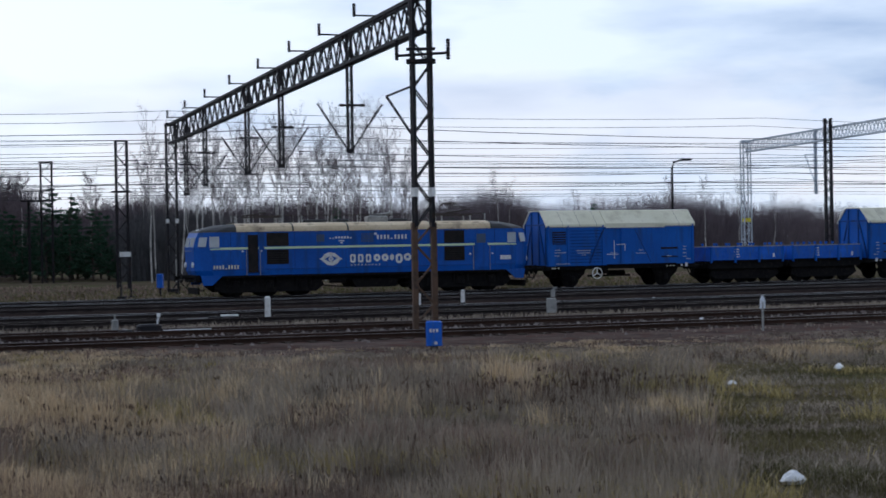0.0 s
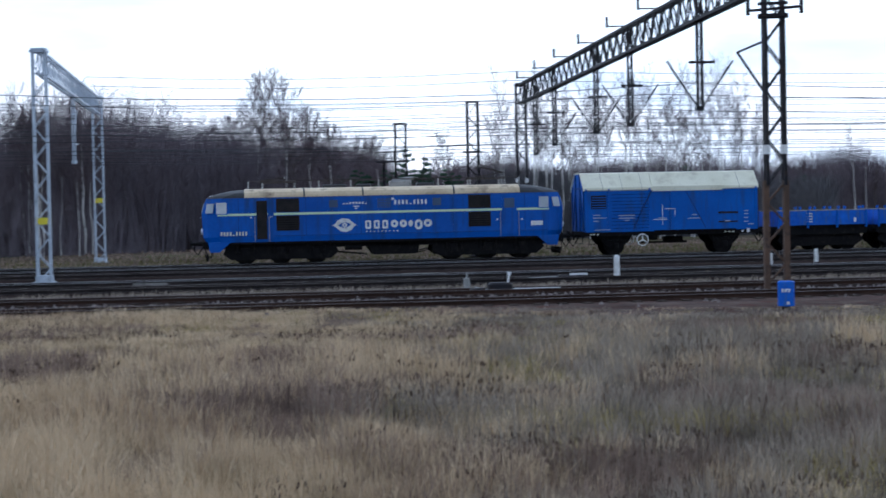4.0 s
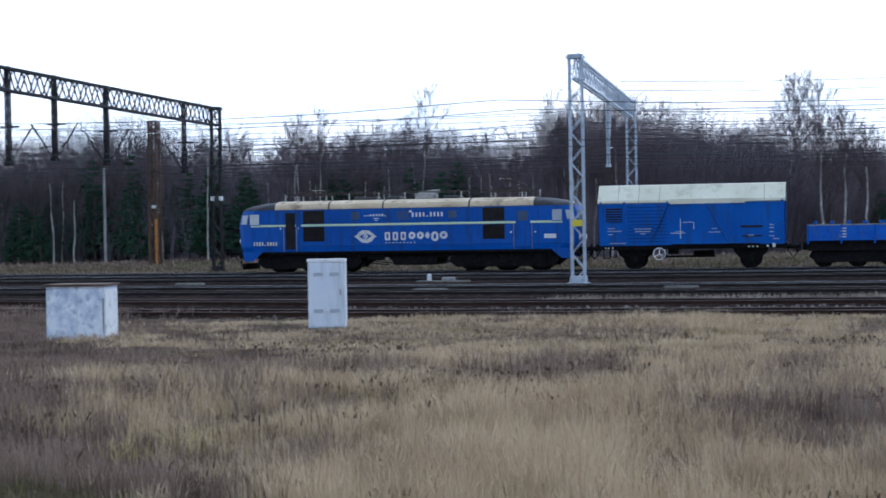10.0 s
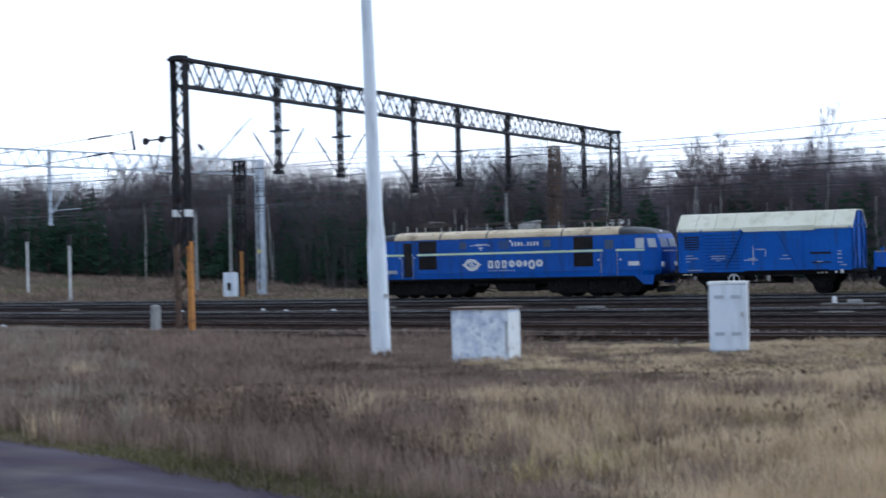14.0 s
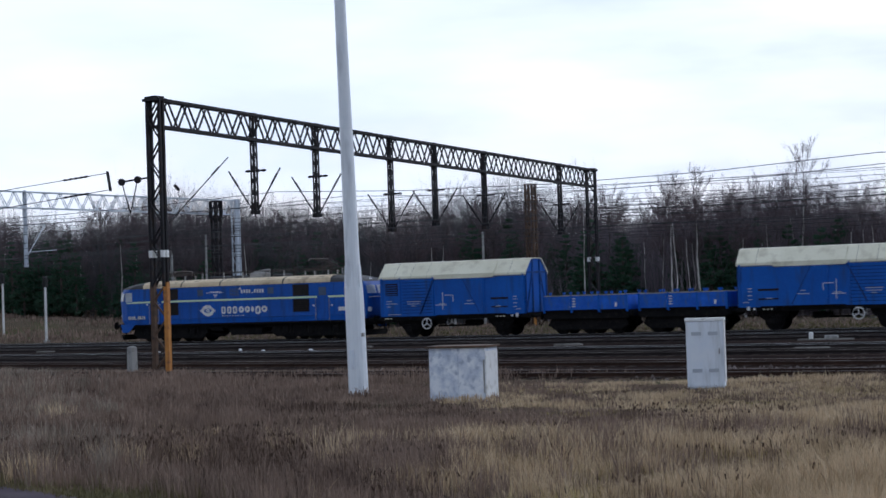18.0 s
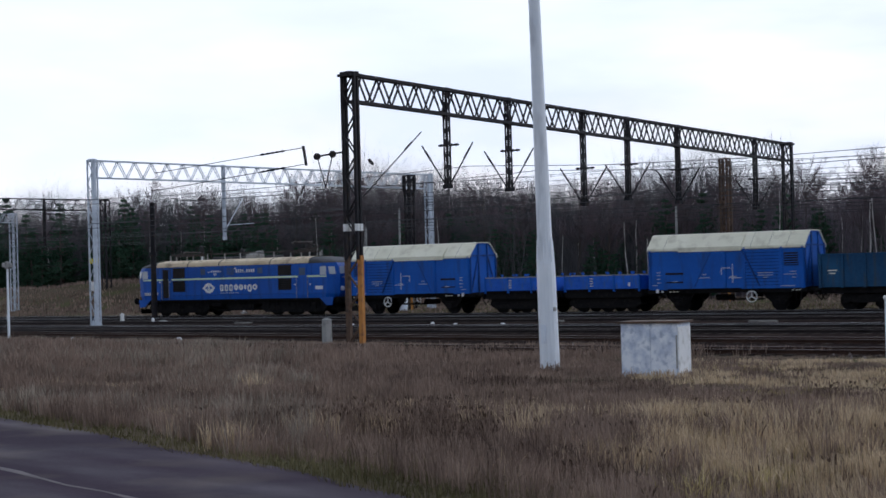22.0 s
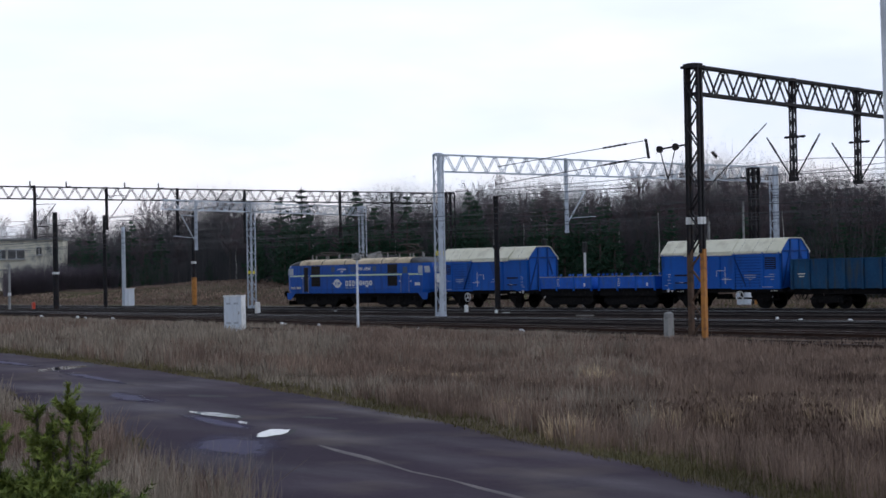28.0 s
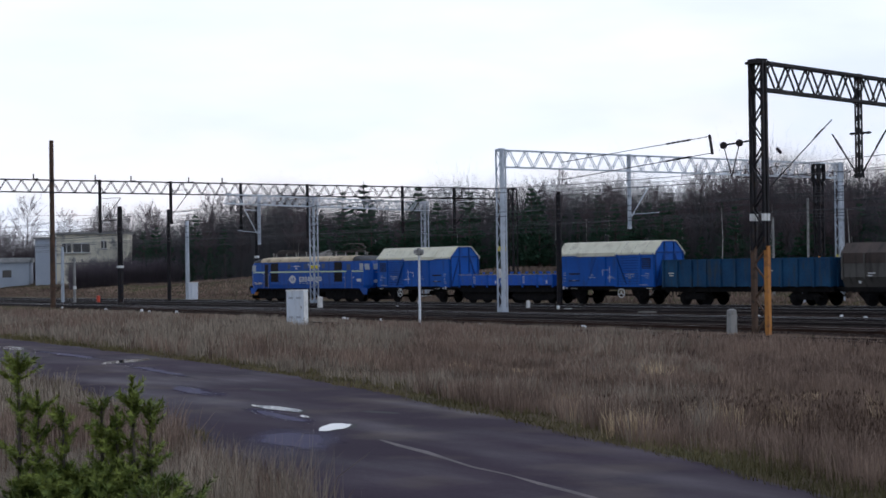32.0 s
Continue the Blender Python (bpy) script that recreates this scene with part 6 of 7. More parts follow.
def grey_box(x, y):
    e = thing("point_indicator", "grey weathered switch lantern on a box between the tracks", "switch lantern", Matrix.Translation((x, y, 0)))
    part("box", Mesh().box(0, 0, -0.05, 0.36, 0.3, 0.62, chamfer=0.03), CONCRETE, e)
    part("head", Mesh().box(0.06, 0, 0.6, 0.16, 0.14, 0.30, chamfer=0.03).bar((0.06, 0, 0.88), (0.2, 0, 0.98), 0.07), CONCRETE, e)
    part("side_arm", Mesh().bar((-0.18, 0, 0.42), (0.3, 0, 0.45), 0.05), CONCRETE, e)
    return e


grey_box(4.0, 64.8)
sm = thing("warning_post", "thin grey post with a small blue and white sign", "sign post", Matrix.Translation((9.1, 49.6, 0)))
part("post", Mesh().tube([(0, 0, -0.2), (0, 0, 0.85)], [0.035, 0.03], 8), CONCRETE, sm)
part("sign", Mesh().prism([(-0.08, 0.66), (0.08, 0.66), (0.07, 0.92), (0, 1.06), (-0.07, 0.92)], -0.02, 0.02), CABINET, sm, "small pointed sign")


nb = thing("notice_board", "small white board on two dark posts beyond the tracks", "sign", Matrix.Translation((-17.15, 93.4, 0)))
for px in (-0.27, 0.27):
    part("post", Mesh().box(px, 0, -0.2, 0.09, 0.09, 2.75), DARK_IRON, nb)
part("board", Mesh().box(0, -0.06, 2.28, 0.60, 0.04, 0.27), WHITE, nb, "white board")
part("foot", Mesh().box(0, 0, -0.1, 0.9, 0.4, 0.25), DARK_IRON, nb)
bx = thing("cable_box", "blue cable box beyond the tracks", "cable box", Matrix.Translation((-15.85, 96.7, 0)))
part("box", Mesh().box(0, 0, 0.5, 0.34, 0.3, 0.78, chamfer=0.03), BRIGHT_BLUE, bx)
part("foot", Mesh().box(0, 0, -0.2, 0.12, 0.12, 0.72), DARK_IRON, bx)


def point_machine(x, y, turn):
    e = thing("point_machine", "dark switch machine with pale rods beside the near track", "switch machine", pose(x, y, 0, 0, 0, turn), "switch machines")
    part("housing", Mesh().box(0, 0, 0.02, 0.75, 0.5, 0.32, chamfer=0.06), DARK_IRON, e)
    part("lever", Mesh().bar((0.25, 0, 0.3), (0.30, 0, 0.62), 0.05).box(0.30, 0, 0.55, 0.10, 0.10, 0.11), CABINET_EDGE, e, "pale lever weight")
    part("lantern", Mesh().box(-1.0, 0.4, 0.1, 0.20, 0.18, 0.40, chamfer=0.04).bar((-1.0, 0.4, 0), (-1.0, 0.4, 0.65), 0.05), CONCRETE, e, "grey lantern")
    part("cover_plate", Mesh().box(1.2, 0.1, 0.08, 1.5, 0.18, 0.06), CABINET_EDGE, e, "pale cover plate")
    part("rod", Mesh().bar((-0.4, 0, 0.12), (-0.6, 1.6, 0.12), 0.05).bar((0.2, 0, 0.12), (0.4, 1.6, 0.12), 0.05), STEEL, e)
    part("side_box", Mesh().box(-0.75, -0.1, 0.0, 0.4, 0.35, 0.18, chamfer=0.03), DARK_IRON, e)
    return e


point_machine(-9.2, 53.9, 18)
low2 = thing("switch_heater_box", "low white-topped switch gear between the tracks", "switch machine", pose(-8.0, 62.0, 0, 0, 0, 17), "switch machines")
part("housing", Mesh().box(0, 0, 0, 1.0, 0.35, 0.22, chamfer=0.04), DARK_IRON, low2)
part("cover_plate", Mesh().box(0.3, 0, 0.22, 0.6, 0.25, 0.06), CABINET_EDGE, low2)
part("arm", Mesh().bar((-0.5, 0, 0.15), (-1.6, -0.2, 0.12), 0.10), CONCRETE, low2)


def dwarf_signal(x, y, turn):
    e = thing("dwarf_signal", "low white dwarf signal on a concrete slab between tracks", "railway signal", pose(x, y, 0, 0, 0, turn), "railway signals")
    part("slab", Mesh().box(0.3, 0, -0.03, 2.4, 0.45, 0.12), CONCRETE_OLD, e)
    part("head", Mesh().box(-0.35, 0, 0.09, 0.18, 0.17, 0.30, chamfer=0.05), WHITE, e)
    part("cable_cover", Mesh().box(0.55, 0, 0.1, 0.6, 0.26, 0.14, chamfer=0.05), CONCRETE, e)
    return e


dwarf_signal(-37.6, 67.3, 14)
dwarf_signal(-88.0, 56.9, 8)
CABLE_COVERS = ((-60.2, 62.0, 12), (-48.0, 63.0, 14), (-15.0, 68.5, 18), (-24.0, 62.0, 17), (-33.0, 58.5, 16), (3.5, 67.0, 19), (-70.0, 60.5, 10), (-80.5, 57.8, 8), (-105.0, 57.0, 8), (-44.5, 50.5, 14), (-38.0, 47.8, 14))
for k, (x, y, a) in enumerate(CABLE_COVERS):
    e = thing("cable_trough", "pale concrete cable trough lid lying between tracks", "cable trough", pose(x, y, 0.03, 0, 0, a), "cable trough lids")
    part("lid", Mesh().box(0, 0, 0, 1.3, 0.25, 0.09, chamfer=0.02), CONCRETE_OLD, e)
    part("side", Mesh().box(0, 0.18, -0.02, 1.3, 0.06, 0.08), CONCRETE_OLD, e)
rng = random.Random(12)
for k in range(26):
    x = rng.uniform(-140, 8)
    off = rng.choice((2.6, 7.9, 13.0, 15.5, 17.0, 22.5, 28.0, 29.5, 36.5))
    p = beside(x, min(off, max(13.0, TRACKS[5][0](x) + 2.5)))
    m = Mesh()
    s = rng.uniform(0.07, 0.16)
    m.box(0, 0, -0.03, s * 1.6, s, s * 1.1, taper=0.6).box(s * 0.5, s * 0.3, -0.03, s, s, s * 0.8, taper=0.5)
    single("litter", m, PLASTIC_BAG, "scrap of white litter on the ballast", "litter", pose(p.x, p.y, 0.04, 0, 0, rng.uniform(0, 180)), "litter on the ballast")
bag, bag_rng = Mesh(), random.Random(8)
bag.loft([[((r + bag_rng.uniform(-0.025, 0.025)) * 1.25 * math.cos(q * math.pi / 6), (r + bag_rng.uniform(-0.025, 0.025)) * math.sin(q * math.pi / 6), z + bag_rng.uniform(-0.015, 0.015)) for q in range(12)] for z, r in ((0.0, 0.15), (0.06, 0.19), (0.13, 0.16), (0.19, 0.09), (0.22, 0.03))])
for x, y, s in ((3.73, 18.7, 0.62), (7.83, 34.5, 0.6), (5.19, 31.4, 0.4)):
    single("plastic_bag", bag, PLASTIC_BAG, "crumpled white plastic bag lying in the grass", "plastic bag", Matrix.Translation((x, y, 0.02)) @ Matrix.Rotation(x, 4, "Z") @ Matrix.Scale(s, 4), "plastic bags in the grass")


def pole_bin(x, y):
    e = thing("barrel", "pale blue-grey barrel beside a tall thin post", "barrel", Matrix.Translation((x, y, 0.0)))
    part("drum", Mesh().tube([(0, 0, -0.1), (0, 0, 0.8), (0, 0, 1.75)], [0.5, 0.52, 0.5], 16), CABINET, e)
    part("post", Mesh().tube([(-0.3, 0.3, 0), (-0.25, 0.3, 7.2)], [0.10, 0.07], 8), CONCRETE, e)
    part("dark_label", Mesh().box(0.3, -0.42, 0.5, 0.25, 0.12, 0.55), RUBBER, e)
    return e


pole_bin(-92.0, 79.6)
plain_pole("thin pale concrete post before the wood", -101.5, 84.5, 6.2, 0.11, CONCRETE)
plain_pole("thin pale concrete post before the wood", -77.6, 92.5, 6.8, 0.10, CONCRETE)
gc = thing("grey_box", "small pale box on the bank beside the tracks", "equipment cabinet", Matrix.Translation((-159.0, 60.3, 0.3)), "equipment cabinets")
part("body", Mesh().box(0, 0, -0.2, 1.0, 0.6, 1.6, chamfer=0.03), CABINET, gc)
part("cap", Mesh().box(0, 0, 1.4, 1.1, 0.7, 0.07), CABINET_EDGE, gc)
red = thing("stop_marker", "small red and white stop marker beside the far tracks", "marker post", Matrix.Translation((-152.4, 48.7, 0)))
part("lamp", Mesh().box(0, 0, 0.1, 0.4, 0.25, 0.65, chamfer=0.05), RED, red)
part("foot", Mesh().box(0, 0, -0.1, 0.5, 0.35, 0.22), CONCRETE, red)


# stones thrown out beside the near track
STONE = surf("pale_ballast_stone", (0.10, 0.080, 0.072), (0.24, 0.205, 0.19), 3.0, 0.95, rnd=0.8, island=True, spec=0.1)
rng, m = random.Random(31), Mesh()
for k in range(1500):
    x = rng.uniform(-62, 22)
    p = beside(x, 33.5 + rng.choice((rng.gauss(2.6, 0.7), rng.gauss(2.2, 0.4), rng.gauss(5.5, 2.0))))
    if p.x < -30:
        continue
    r = rng.uniform(0.03, 0.10)
    a = rng.uniform(0, 6.28)
    v = len(m.v)
    m.v += [(p.x + r * math.cos(a + q * 1.57) * rng.uniform(0.8, 1.4), p.y + r * math.sin(a + q * 1.57), 0.0) for q in range(4)] + [(p.x + rng.uniform(-0.3, 0.3) * r, p.y, 0.03 + r * rng.uniform(0.7, 1.3))]
    m.f += [(v, v + 1, v + 4), (v + 1, v + 2, v + 4), (v + 2, v + 3, v + 4), (v + 3, v, v + 4)]
tagged(new("ballast_stones", m.data("ballast_stones", STONE)), "pale loose stones beside the near track", "stones", kind="stuff")


# ---- the signal box building ----
def signal_house(x, y, turn, base):
    e = thing("signal_house", "two-storey flat-roofed grey-beige railway building with a bluish shade-side wing", "building", pose(x, y, base, 0, 0, turn))
    part("wall", Mesh().box(0, 0, -1.5, 9.5, 7.0, 7.1), PLASTER, e)
    # the building's shade side: its bluish shade is put into the wing's colour
    part("wing_wall", Mesh().box(-6.2, 0.4, -1.5, 3.0, 6.2, 6.6), PLASTER_BLUE, e, "side wing with its shade painted bluish")
    part("roof", Mesh().box(-0.1, 0, 5.6, 10.1, 7.6, 0.28), CONCRETE, e)
    part("wing_roof", Mesh().box(-6.3, 0.4, 5.1, 3.4, 6.6, 0.2), CONCRETE, e)
    part("cornice", Mesh().box(0.0, -3.53, 1.6, 9.6, 0.12, 0.16), CONCRETE, e)
    for wx, ww, wz, wh in ((-3.4, 1.2, 3.1, 1.3), (-1.4, 2.2, 3.1, 1.3), (1.6, 0.7, 3.6, 1.1)):
        w = part("window", Mesh().box(wx, -3.51, wz, ww, 0.06, wh), DARK_GLASS, e)
        part("frame", Mesh().box(wx, -3.55, wz, ww + 0.12, 0.05, 0.09).box(wx, -3.55, wz + wh - 0.05, ww + 0.12, 0.05, 0.09).box(wx, -3.56, wz, 0.08, 0.05, wh), WHITE, w)
        part("sill", Mesh().box(wx, -3.62, wz - 0.1, ww + 0.3, 0.25, 0.07), CONCRETE, w)
    part("door", Mesh().box(3.0, -3.51, -1.0, 1.0, 0.06, 2.1), DARK_GLASS, e)
    return e


signal_house(-231.9, 73.7, 66, 2.5)
sh = thing("shed", "low pale grey shed beside the railway building", "shed", pose(-240.6, 62.6, 1.8, 0, 0, 68))
part("wall", Mesh().box(0, 0, -1.5, 9.0, 5.0, 4.2), PLASTER_BLUE, sh)
part("roof", Mesh().prism([(-2.8, 2.65), (2.8, 2.65), (2.4, 3.3), (-2.4, 3.3)], -4.7, 4.7, axis="x"), CONCRETE, sh)
part("window", Mesh().box(1.5, -2.52, 0.6, 1.2, 0.06, 1.0), DARK_GLASS, sh)


# ---- trees ----
def sliver(m, p, q, w, rng):
    """The finest twig: one thin triangle."""
    a = rng.uniform(0, 3.14)
    s = Vector((math.cos(a), math.sin(a), 0)) * w
    v = len(m.v)
    m.v += [tuple(p - s), tuple(p + s), tuple(q)]
    m.f.append((v, v + 1, v + 2))


def twig_fan(m, p, d, length, r, rng, spread=0.6, kids=6, fine=7, up=0.12):
    """A branching twig: a stem, side shoots on it, and slivers on these."""
    e = p + (d + Vector((0, 0, up))).normalized() * length
    m.tube([p, e], [r, r * 0.4], 3, caps=False)
    for k in range(kids):
        s = p + (e - p) * rng.uniform(0.25, 1.0)
        nd = (d + Vector((rng.uniform(-1, 1), rng.uniform(-1, 1), rng.uniform(-0.3, 0.8))) * spread).normalized()
        t = s + nd * length * rng.uniform(0.4, 0.7)
        sliver(m, s, t, r * 0.75, rng)
        for j in range(fine):
            b = s + (t - s) * rng.uniform(0.2, 0.95)
            fd = (nd + Vector((rng.uniform(-1, 1), rng.uniform(-1, 1), rng.uniform(-0.4, 0.8))) * spread).normalized()
            sliver(m, b, b + fd * length * rng.uniform(0.2, 0.42), r * 0.6, rng)


def bare_tree(seed, h, birch=True, slim=False):
    rng = random.Random(seed)
    e = thing("birch_tree" if birch else "bare_tree", "bare white-stemmed birch in the wood behind the tracks" if birch else "bare dark deciduous tree in the wood", "tree", Matrix(), "birches" if birch else "bare trees")
    r = 0.058 if slim else 0.10 if birch else 0.12
    lean = Vector((rng.uniform(-0.05, 0.05), rng.uniform(-0.05, 0.05), 0))
    pts = [Vector((0, 0, -0.4))]
    for k in range(1, 8):
        pts.append(Vector((lean.x * h * k / 7 + rng.uniform(-0.09, 0.09), lean.y * h * k / 7 + rng.uniform(-0.09, 0.09), h * k / 7 * 0.97)))
    rad = [r * (1 - 0.9 * k / 7) for k in range(8)]
    if birch:
        part("trunk", Mesh().tube(pts[:6], rad[:6], 7), BARK_BIRCH, e)
        part("trunk_top", Mesh().tube(pts[5:], rad[5:], 6), TWIG, e, "dark upper stem")
    else:
        part("trunk", Mesh().tube(pts, rad, 7), BARK_DARK, e)
    limbs, crown = Mesh(), Mesh()
    n = 22 if slim else 38 if birch else 40
    for k in range(n):
        f = rng.uniform(0.5 if slim else 0.36 if birch else 0.28, 0.98)
        i = min(6, int(f * 7))
        p = pts[i] + (pts[i + 1] - pts[i]) * (f * 7 - i)
        a = rng.uniform(0, 6.28)
        up = rng.uniform(1.0, 2.4) if birch else rng.uniform(0.5, 1.5)
        d = Vector((math.cos(a), math.sin(a), up)).normalized()
        ln = h * (0.30 if birch else 0.34) * (1.15 - f * 0.75) * rng.uniform(0.7, 1.15) * (0.8 if slim else 1)
        limbs.tube([p, p + d * ln * 0.5, p + (d + Vector((0, 0, 0.15))).normalized() * ln], [0.009, 0.006, 0.003] if slim else [0.013, 0.009, 0.004], 4, caps=False)
        for j in range(5 if slim else 6):
            s = p + d * ln * rng.uniform(0.25, 1.0)
            nd = (d + Vector((rng.uniform(-1, 1), rng.uniform(-1, 1), rng.uniform(-0.2, 0.6))) * 0.6).normalized()
            twig_fan(crown, s, nd, ln * rng.uniform(0.3, 0.6), 0.0058 if slim else 0.0068, rng, 0.6, kids=4 if slim else 6, fine=4 if slim else 6, up=0.35)
    part("branchwork", limbs, BARK_DARK, e)
    part("crown", crown, TWIG, e, "leafless crown of fine brown twigs")
    return e


def pine_tree(seed, h):
    rng = random.Random(seed)
    e = thing("pine_tree", "dark green pine in the wood behind the tracks", "tree", Matrix(), "pines")
    part("trunk", Mesh().tube([(0, 0, -0.4), (rng.uniform(-0.1, 0.1), 0, h * 0.5), (0, 0, h)], [0.16, 0.11, 0.03], 7), BARK_DARK, e)
    crown, limbs = Mesh(), Mesh()
    layers = int(h * 1.7)
    for k in range(layers):
        f = 0.12 + 0.88 * k / layers
        rad = h * 0.24 * (1.02 - f) ** 0.8 + 0.28 * (1 - f)
        for j in range(rng.randint(6, 8)):
            z = h * f + rng.uniform(-0.3, 0.3) * (1 - f)
            a = rng.uniform(0, 6.28)
            ln = rad * rng.uniform(0.55, 1.25)
            tip = Vector((ln * math.cos(a), ln * math.sin(a), z + ln * rng.uniform(0.0, 0.45)))
            limbs.bar((0, 0, z), tip, 0.03)
            for q in range(6):
                c = Vector((0, 0, z)) + (tip - Vector((0, 0, z))) * rng.uniform(0.35, 1.05) + Vector((rng.uniform(-1, 1), rng.uniform(-1, 1), rng.uniform(-0.5, 0.8))) * (0.24 - 0.18 * f)
                for g in range(9):
                    d = Vector((rng.uniform(-1, 1), rng.uniform(-1, 1), rng.uniform(-0.2, 1.0))).normalized() * rng.uniform(0.26, 0.46) * (1.1 - 0.55 * f)
                    s = Vector((rng.uniform(-1, 1), rng.uniform(-1, 1), rng.uniform(-1, 1))).normalized() * (0.095 - 0.05 * f)
                    v = len(crown.v)
                    crown.v += [tuple(c - s), tuple(c + s), tuple(c + d)]
                    crown.f.append((v, v + 1, v + 2))
    part("branchwork", limbs, BARK_DARK, e)
    part("crown", crown, PINE, e, "dark green needle crown")
    return e


def wood_edge(x):
    """How far beyond the train's track the wood begins."""
    if x < -28:
        return 26.0
    return 26.0 + min(115.0, (x + 28.0) * 4.5)


BIRCHES = [bare_tree(10 + k, 8.2 + 0.75 * k, True) for k in range(5)]
SLIM = [bare_tree(25 + k, 8.4 + 0.7 * k, True, True) for k in range(5)]
BARES = [bare_tree(40 + k, 7.4 + 0.7 * k, False) for k in range(4)]
PINES = [pine_tree(70 + k, 5.6 + 1.25 * k) for k in range(4)]


def cleared(x, y):
    """The open ground before the far wood in the north, where signal masts stand."""
    return math.degrees(math.atan2(-x, y)) < 15.0 and math.hypot(x, y) < 150


def round_eye(az, d, s):
    return (-d * math.sin(radians(az)), d * math.cos(radians(az)), s)


def plant(kinds, spots, rng):
    for k, (x, y, s) in enumerate(spots):
        src = kinds[k % len(kinds)]
        m = Matrix.Translation((x, y, rise(x, y) - 0.15)) @ Matrix.Rotation(rng.uniform(0, 6.28), 4, "Z") @ Matrix.Scale(s, 4)
        if k < len(kinds):
            src.matrix_basis = m
        else:
            c = copy_thing(src, m)
            c.scale = (s, s, s)


rng = random.Random(3)


def spot(x, back, s):
    p = beside(x, -back)
    return (p.x, p.y, s)


spots = [round_eye(1.0 + 8.8 * k / 55 + rng.uniform(-0.15, 0.15), rng.uniform(122, 150), rng.uniform(0.85, 1.25)) for k in range(56)]
spots += [spot(x, 25 + rng.uniform(-1.5, 2.5), rng.uniform(0.7, 0.95)) for x in (-38, -41, -44.5, -46, -50, -53.5, -59, -63, -66, -72, -79, -86, -97, -110)]
spots += [spot(-37 - 1.9 * k + rng.uniform(-0.9, 0.9), 24.5 + rng.uniform(-1, 6), rng.uniform(0.75, 1.1)) for k in range(13)]
spots += [round_eye(az, d, s) for az, d, s in ((-1.9, 210, 1.1), (-2.2, 214, 0.9), (-4.0, 215, 0.95), (-4.4, 218, 1.0), (-7.4, 214, 1.0), (-8.6, 216, 0.95), (-9.7, 212, 0.9), (0.5, 205, 1.0), (-10.8, 215, 0.9))]
plant(SLIM, spots, rng)
spots = [round_eye(az, d, s) for az, d, s in ((15.2, 128, 1.05), (15.9, 133, 1.15), (16.6, 127, 1.2), (17.2, 135, 1.25), (17.7, 128, 1.1), (18.4, 131, 1.15), (19.0, 136, 1.0), (11.5, 170, 1.0), (13.6, 172, 0.95))]
spots += [spot(x, b, s) for x, b, s in ((-38, 27, 0.95), (-40.5, 24, 1.05), (-42, 29, 1.0), (-45, 25, 0.8), (-48, 30, 0.8), (-52, 28, 1.0), (-55, 25, 0.95), (-57, 29, 0.9), (-58.5, 26, 1.0), (-61, 27, 0.9))]
for k in range(34):
    x = rng.uniform(-185, -38)
    spots.append(spot(x, wood_edge(x) + rng.uniform(-1, 12), rng.uniform(0.62, 0.9)))
plant(BIRCHES, spots, rng)
spots = [spot(x, b, s) for x, b, s in ((-36, 34, 1.05), (-39, 31, 1.15), (-41, 36, 1.1), (-43, 32, 1.0), (-33, 38, 0.95), (-56, 33, 1.05), (-59, 36, 1.0), (-64, 35, 0.95))]
for k in range(60):
    x = rng.uniform(-220, -25)
    spots.append(spot(x, wood_edge(x) + rng.uniform(2, 22), rng.uniform(0.75, 1.05)))
for k in range(60):
    x = rng.uniform(-25, 85)
    spots.append(spot(x, wood_edge(x) + rng.uniform(-8, 24), rng.uniform(0.75, 1.05)))
for k in range(46):
    spots.append(round_eye(rng.uniform(63, 81), rng.uniform(248, 290), rng.uniform(1.0, 1.4)))
for k in range(120):
    spots.append(round_eye(rng.uniform(33, 66), rng.uniform(128, 160), rng.uniform(0.78, 1.05)))
spots = [p for p in spots if not cleared(p[0], p[1]) and track_y(p[0]) + 27 < p[1]]
plant(BARES, spots, rng)
spots = []
for k in range(150):
    x = rng.choice((rng.uniform(-225, -70), rng.uniform(-225, -70), rng.uniform(-110, -60), rng.uniform(-70, -48), rng.uniform(-34, -24)))
    spots.append(spot(x, wood_edge(x) + rng.uniform(-1, 20), rng.uniform(0.5, 0.8)))
spots += [spot(-21 - 1.1 * k, 29 + 5 * (k % 3), 0.6 + 0.12 * (k % 4)) for k in range(10)]
spots += [spot(-46 - 2.2 * k, 25 + 4 * (k % 4), 0.62 + 0.13 * (k % 3)) for k in range(16)]
spots += [spot(-6, 33, 0.5), spot(-24, 30, 0.75), spot(-27, 33, 0.8), spot(-29, 31, 0.7), spot(3, 70, 0.8), spot(20, 75, 0.8), spot(26, 60, 0.55)]
spots = [p for p in spots if not cleared(p[0], p[1])]
spots += [round_eye(10.7 + 4.2 * k / 17, 144 + 5 * (k % 3), 0.58 + 0.09 * (k * 7 % 4)) for k in range(18)]
spots += [round_eye(44 + 13 * k / 33, 124 + 6 * (k % 3), 0.55 + 0.08 * (k * 5 % 4)) for k in range(34)]
spots += [round_eye(68.3 + 0.42 * k, 226 + 4 * (k % 2), 0.75 + 0.1 * (k % 3)) for k in range(7)]
spots = [p for p in spots if track_y(p[0]) + 26 < p[1]]
for k in range(90):
    x = -52 - 1.15 * k + rng.uniform(-1, 1)
    back = rng.choice((rng.uniform(26.5, 29.0), rng.uniform(29, 36), rng.uniform(31, 40)))
    spots.append(spot(x, back, rng.uniform(0.5, 0.72) if back < 29 else rng.uniform(0.66, 0.86)))
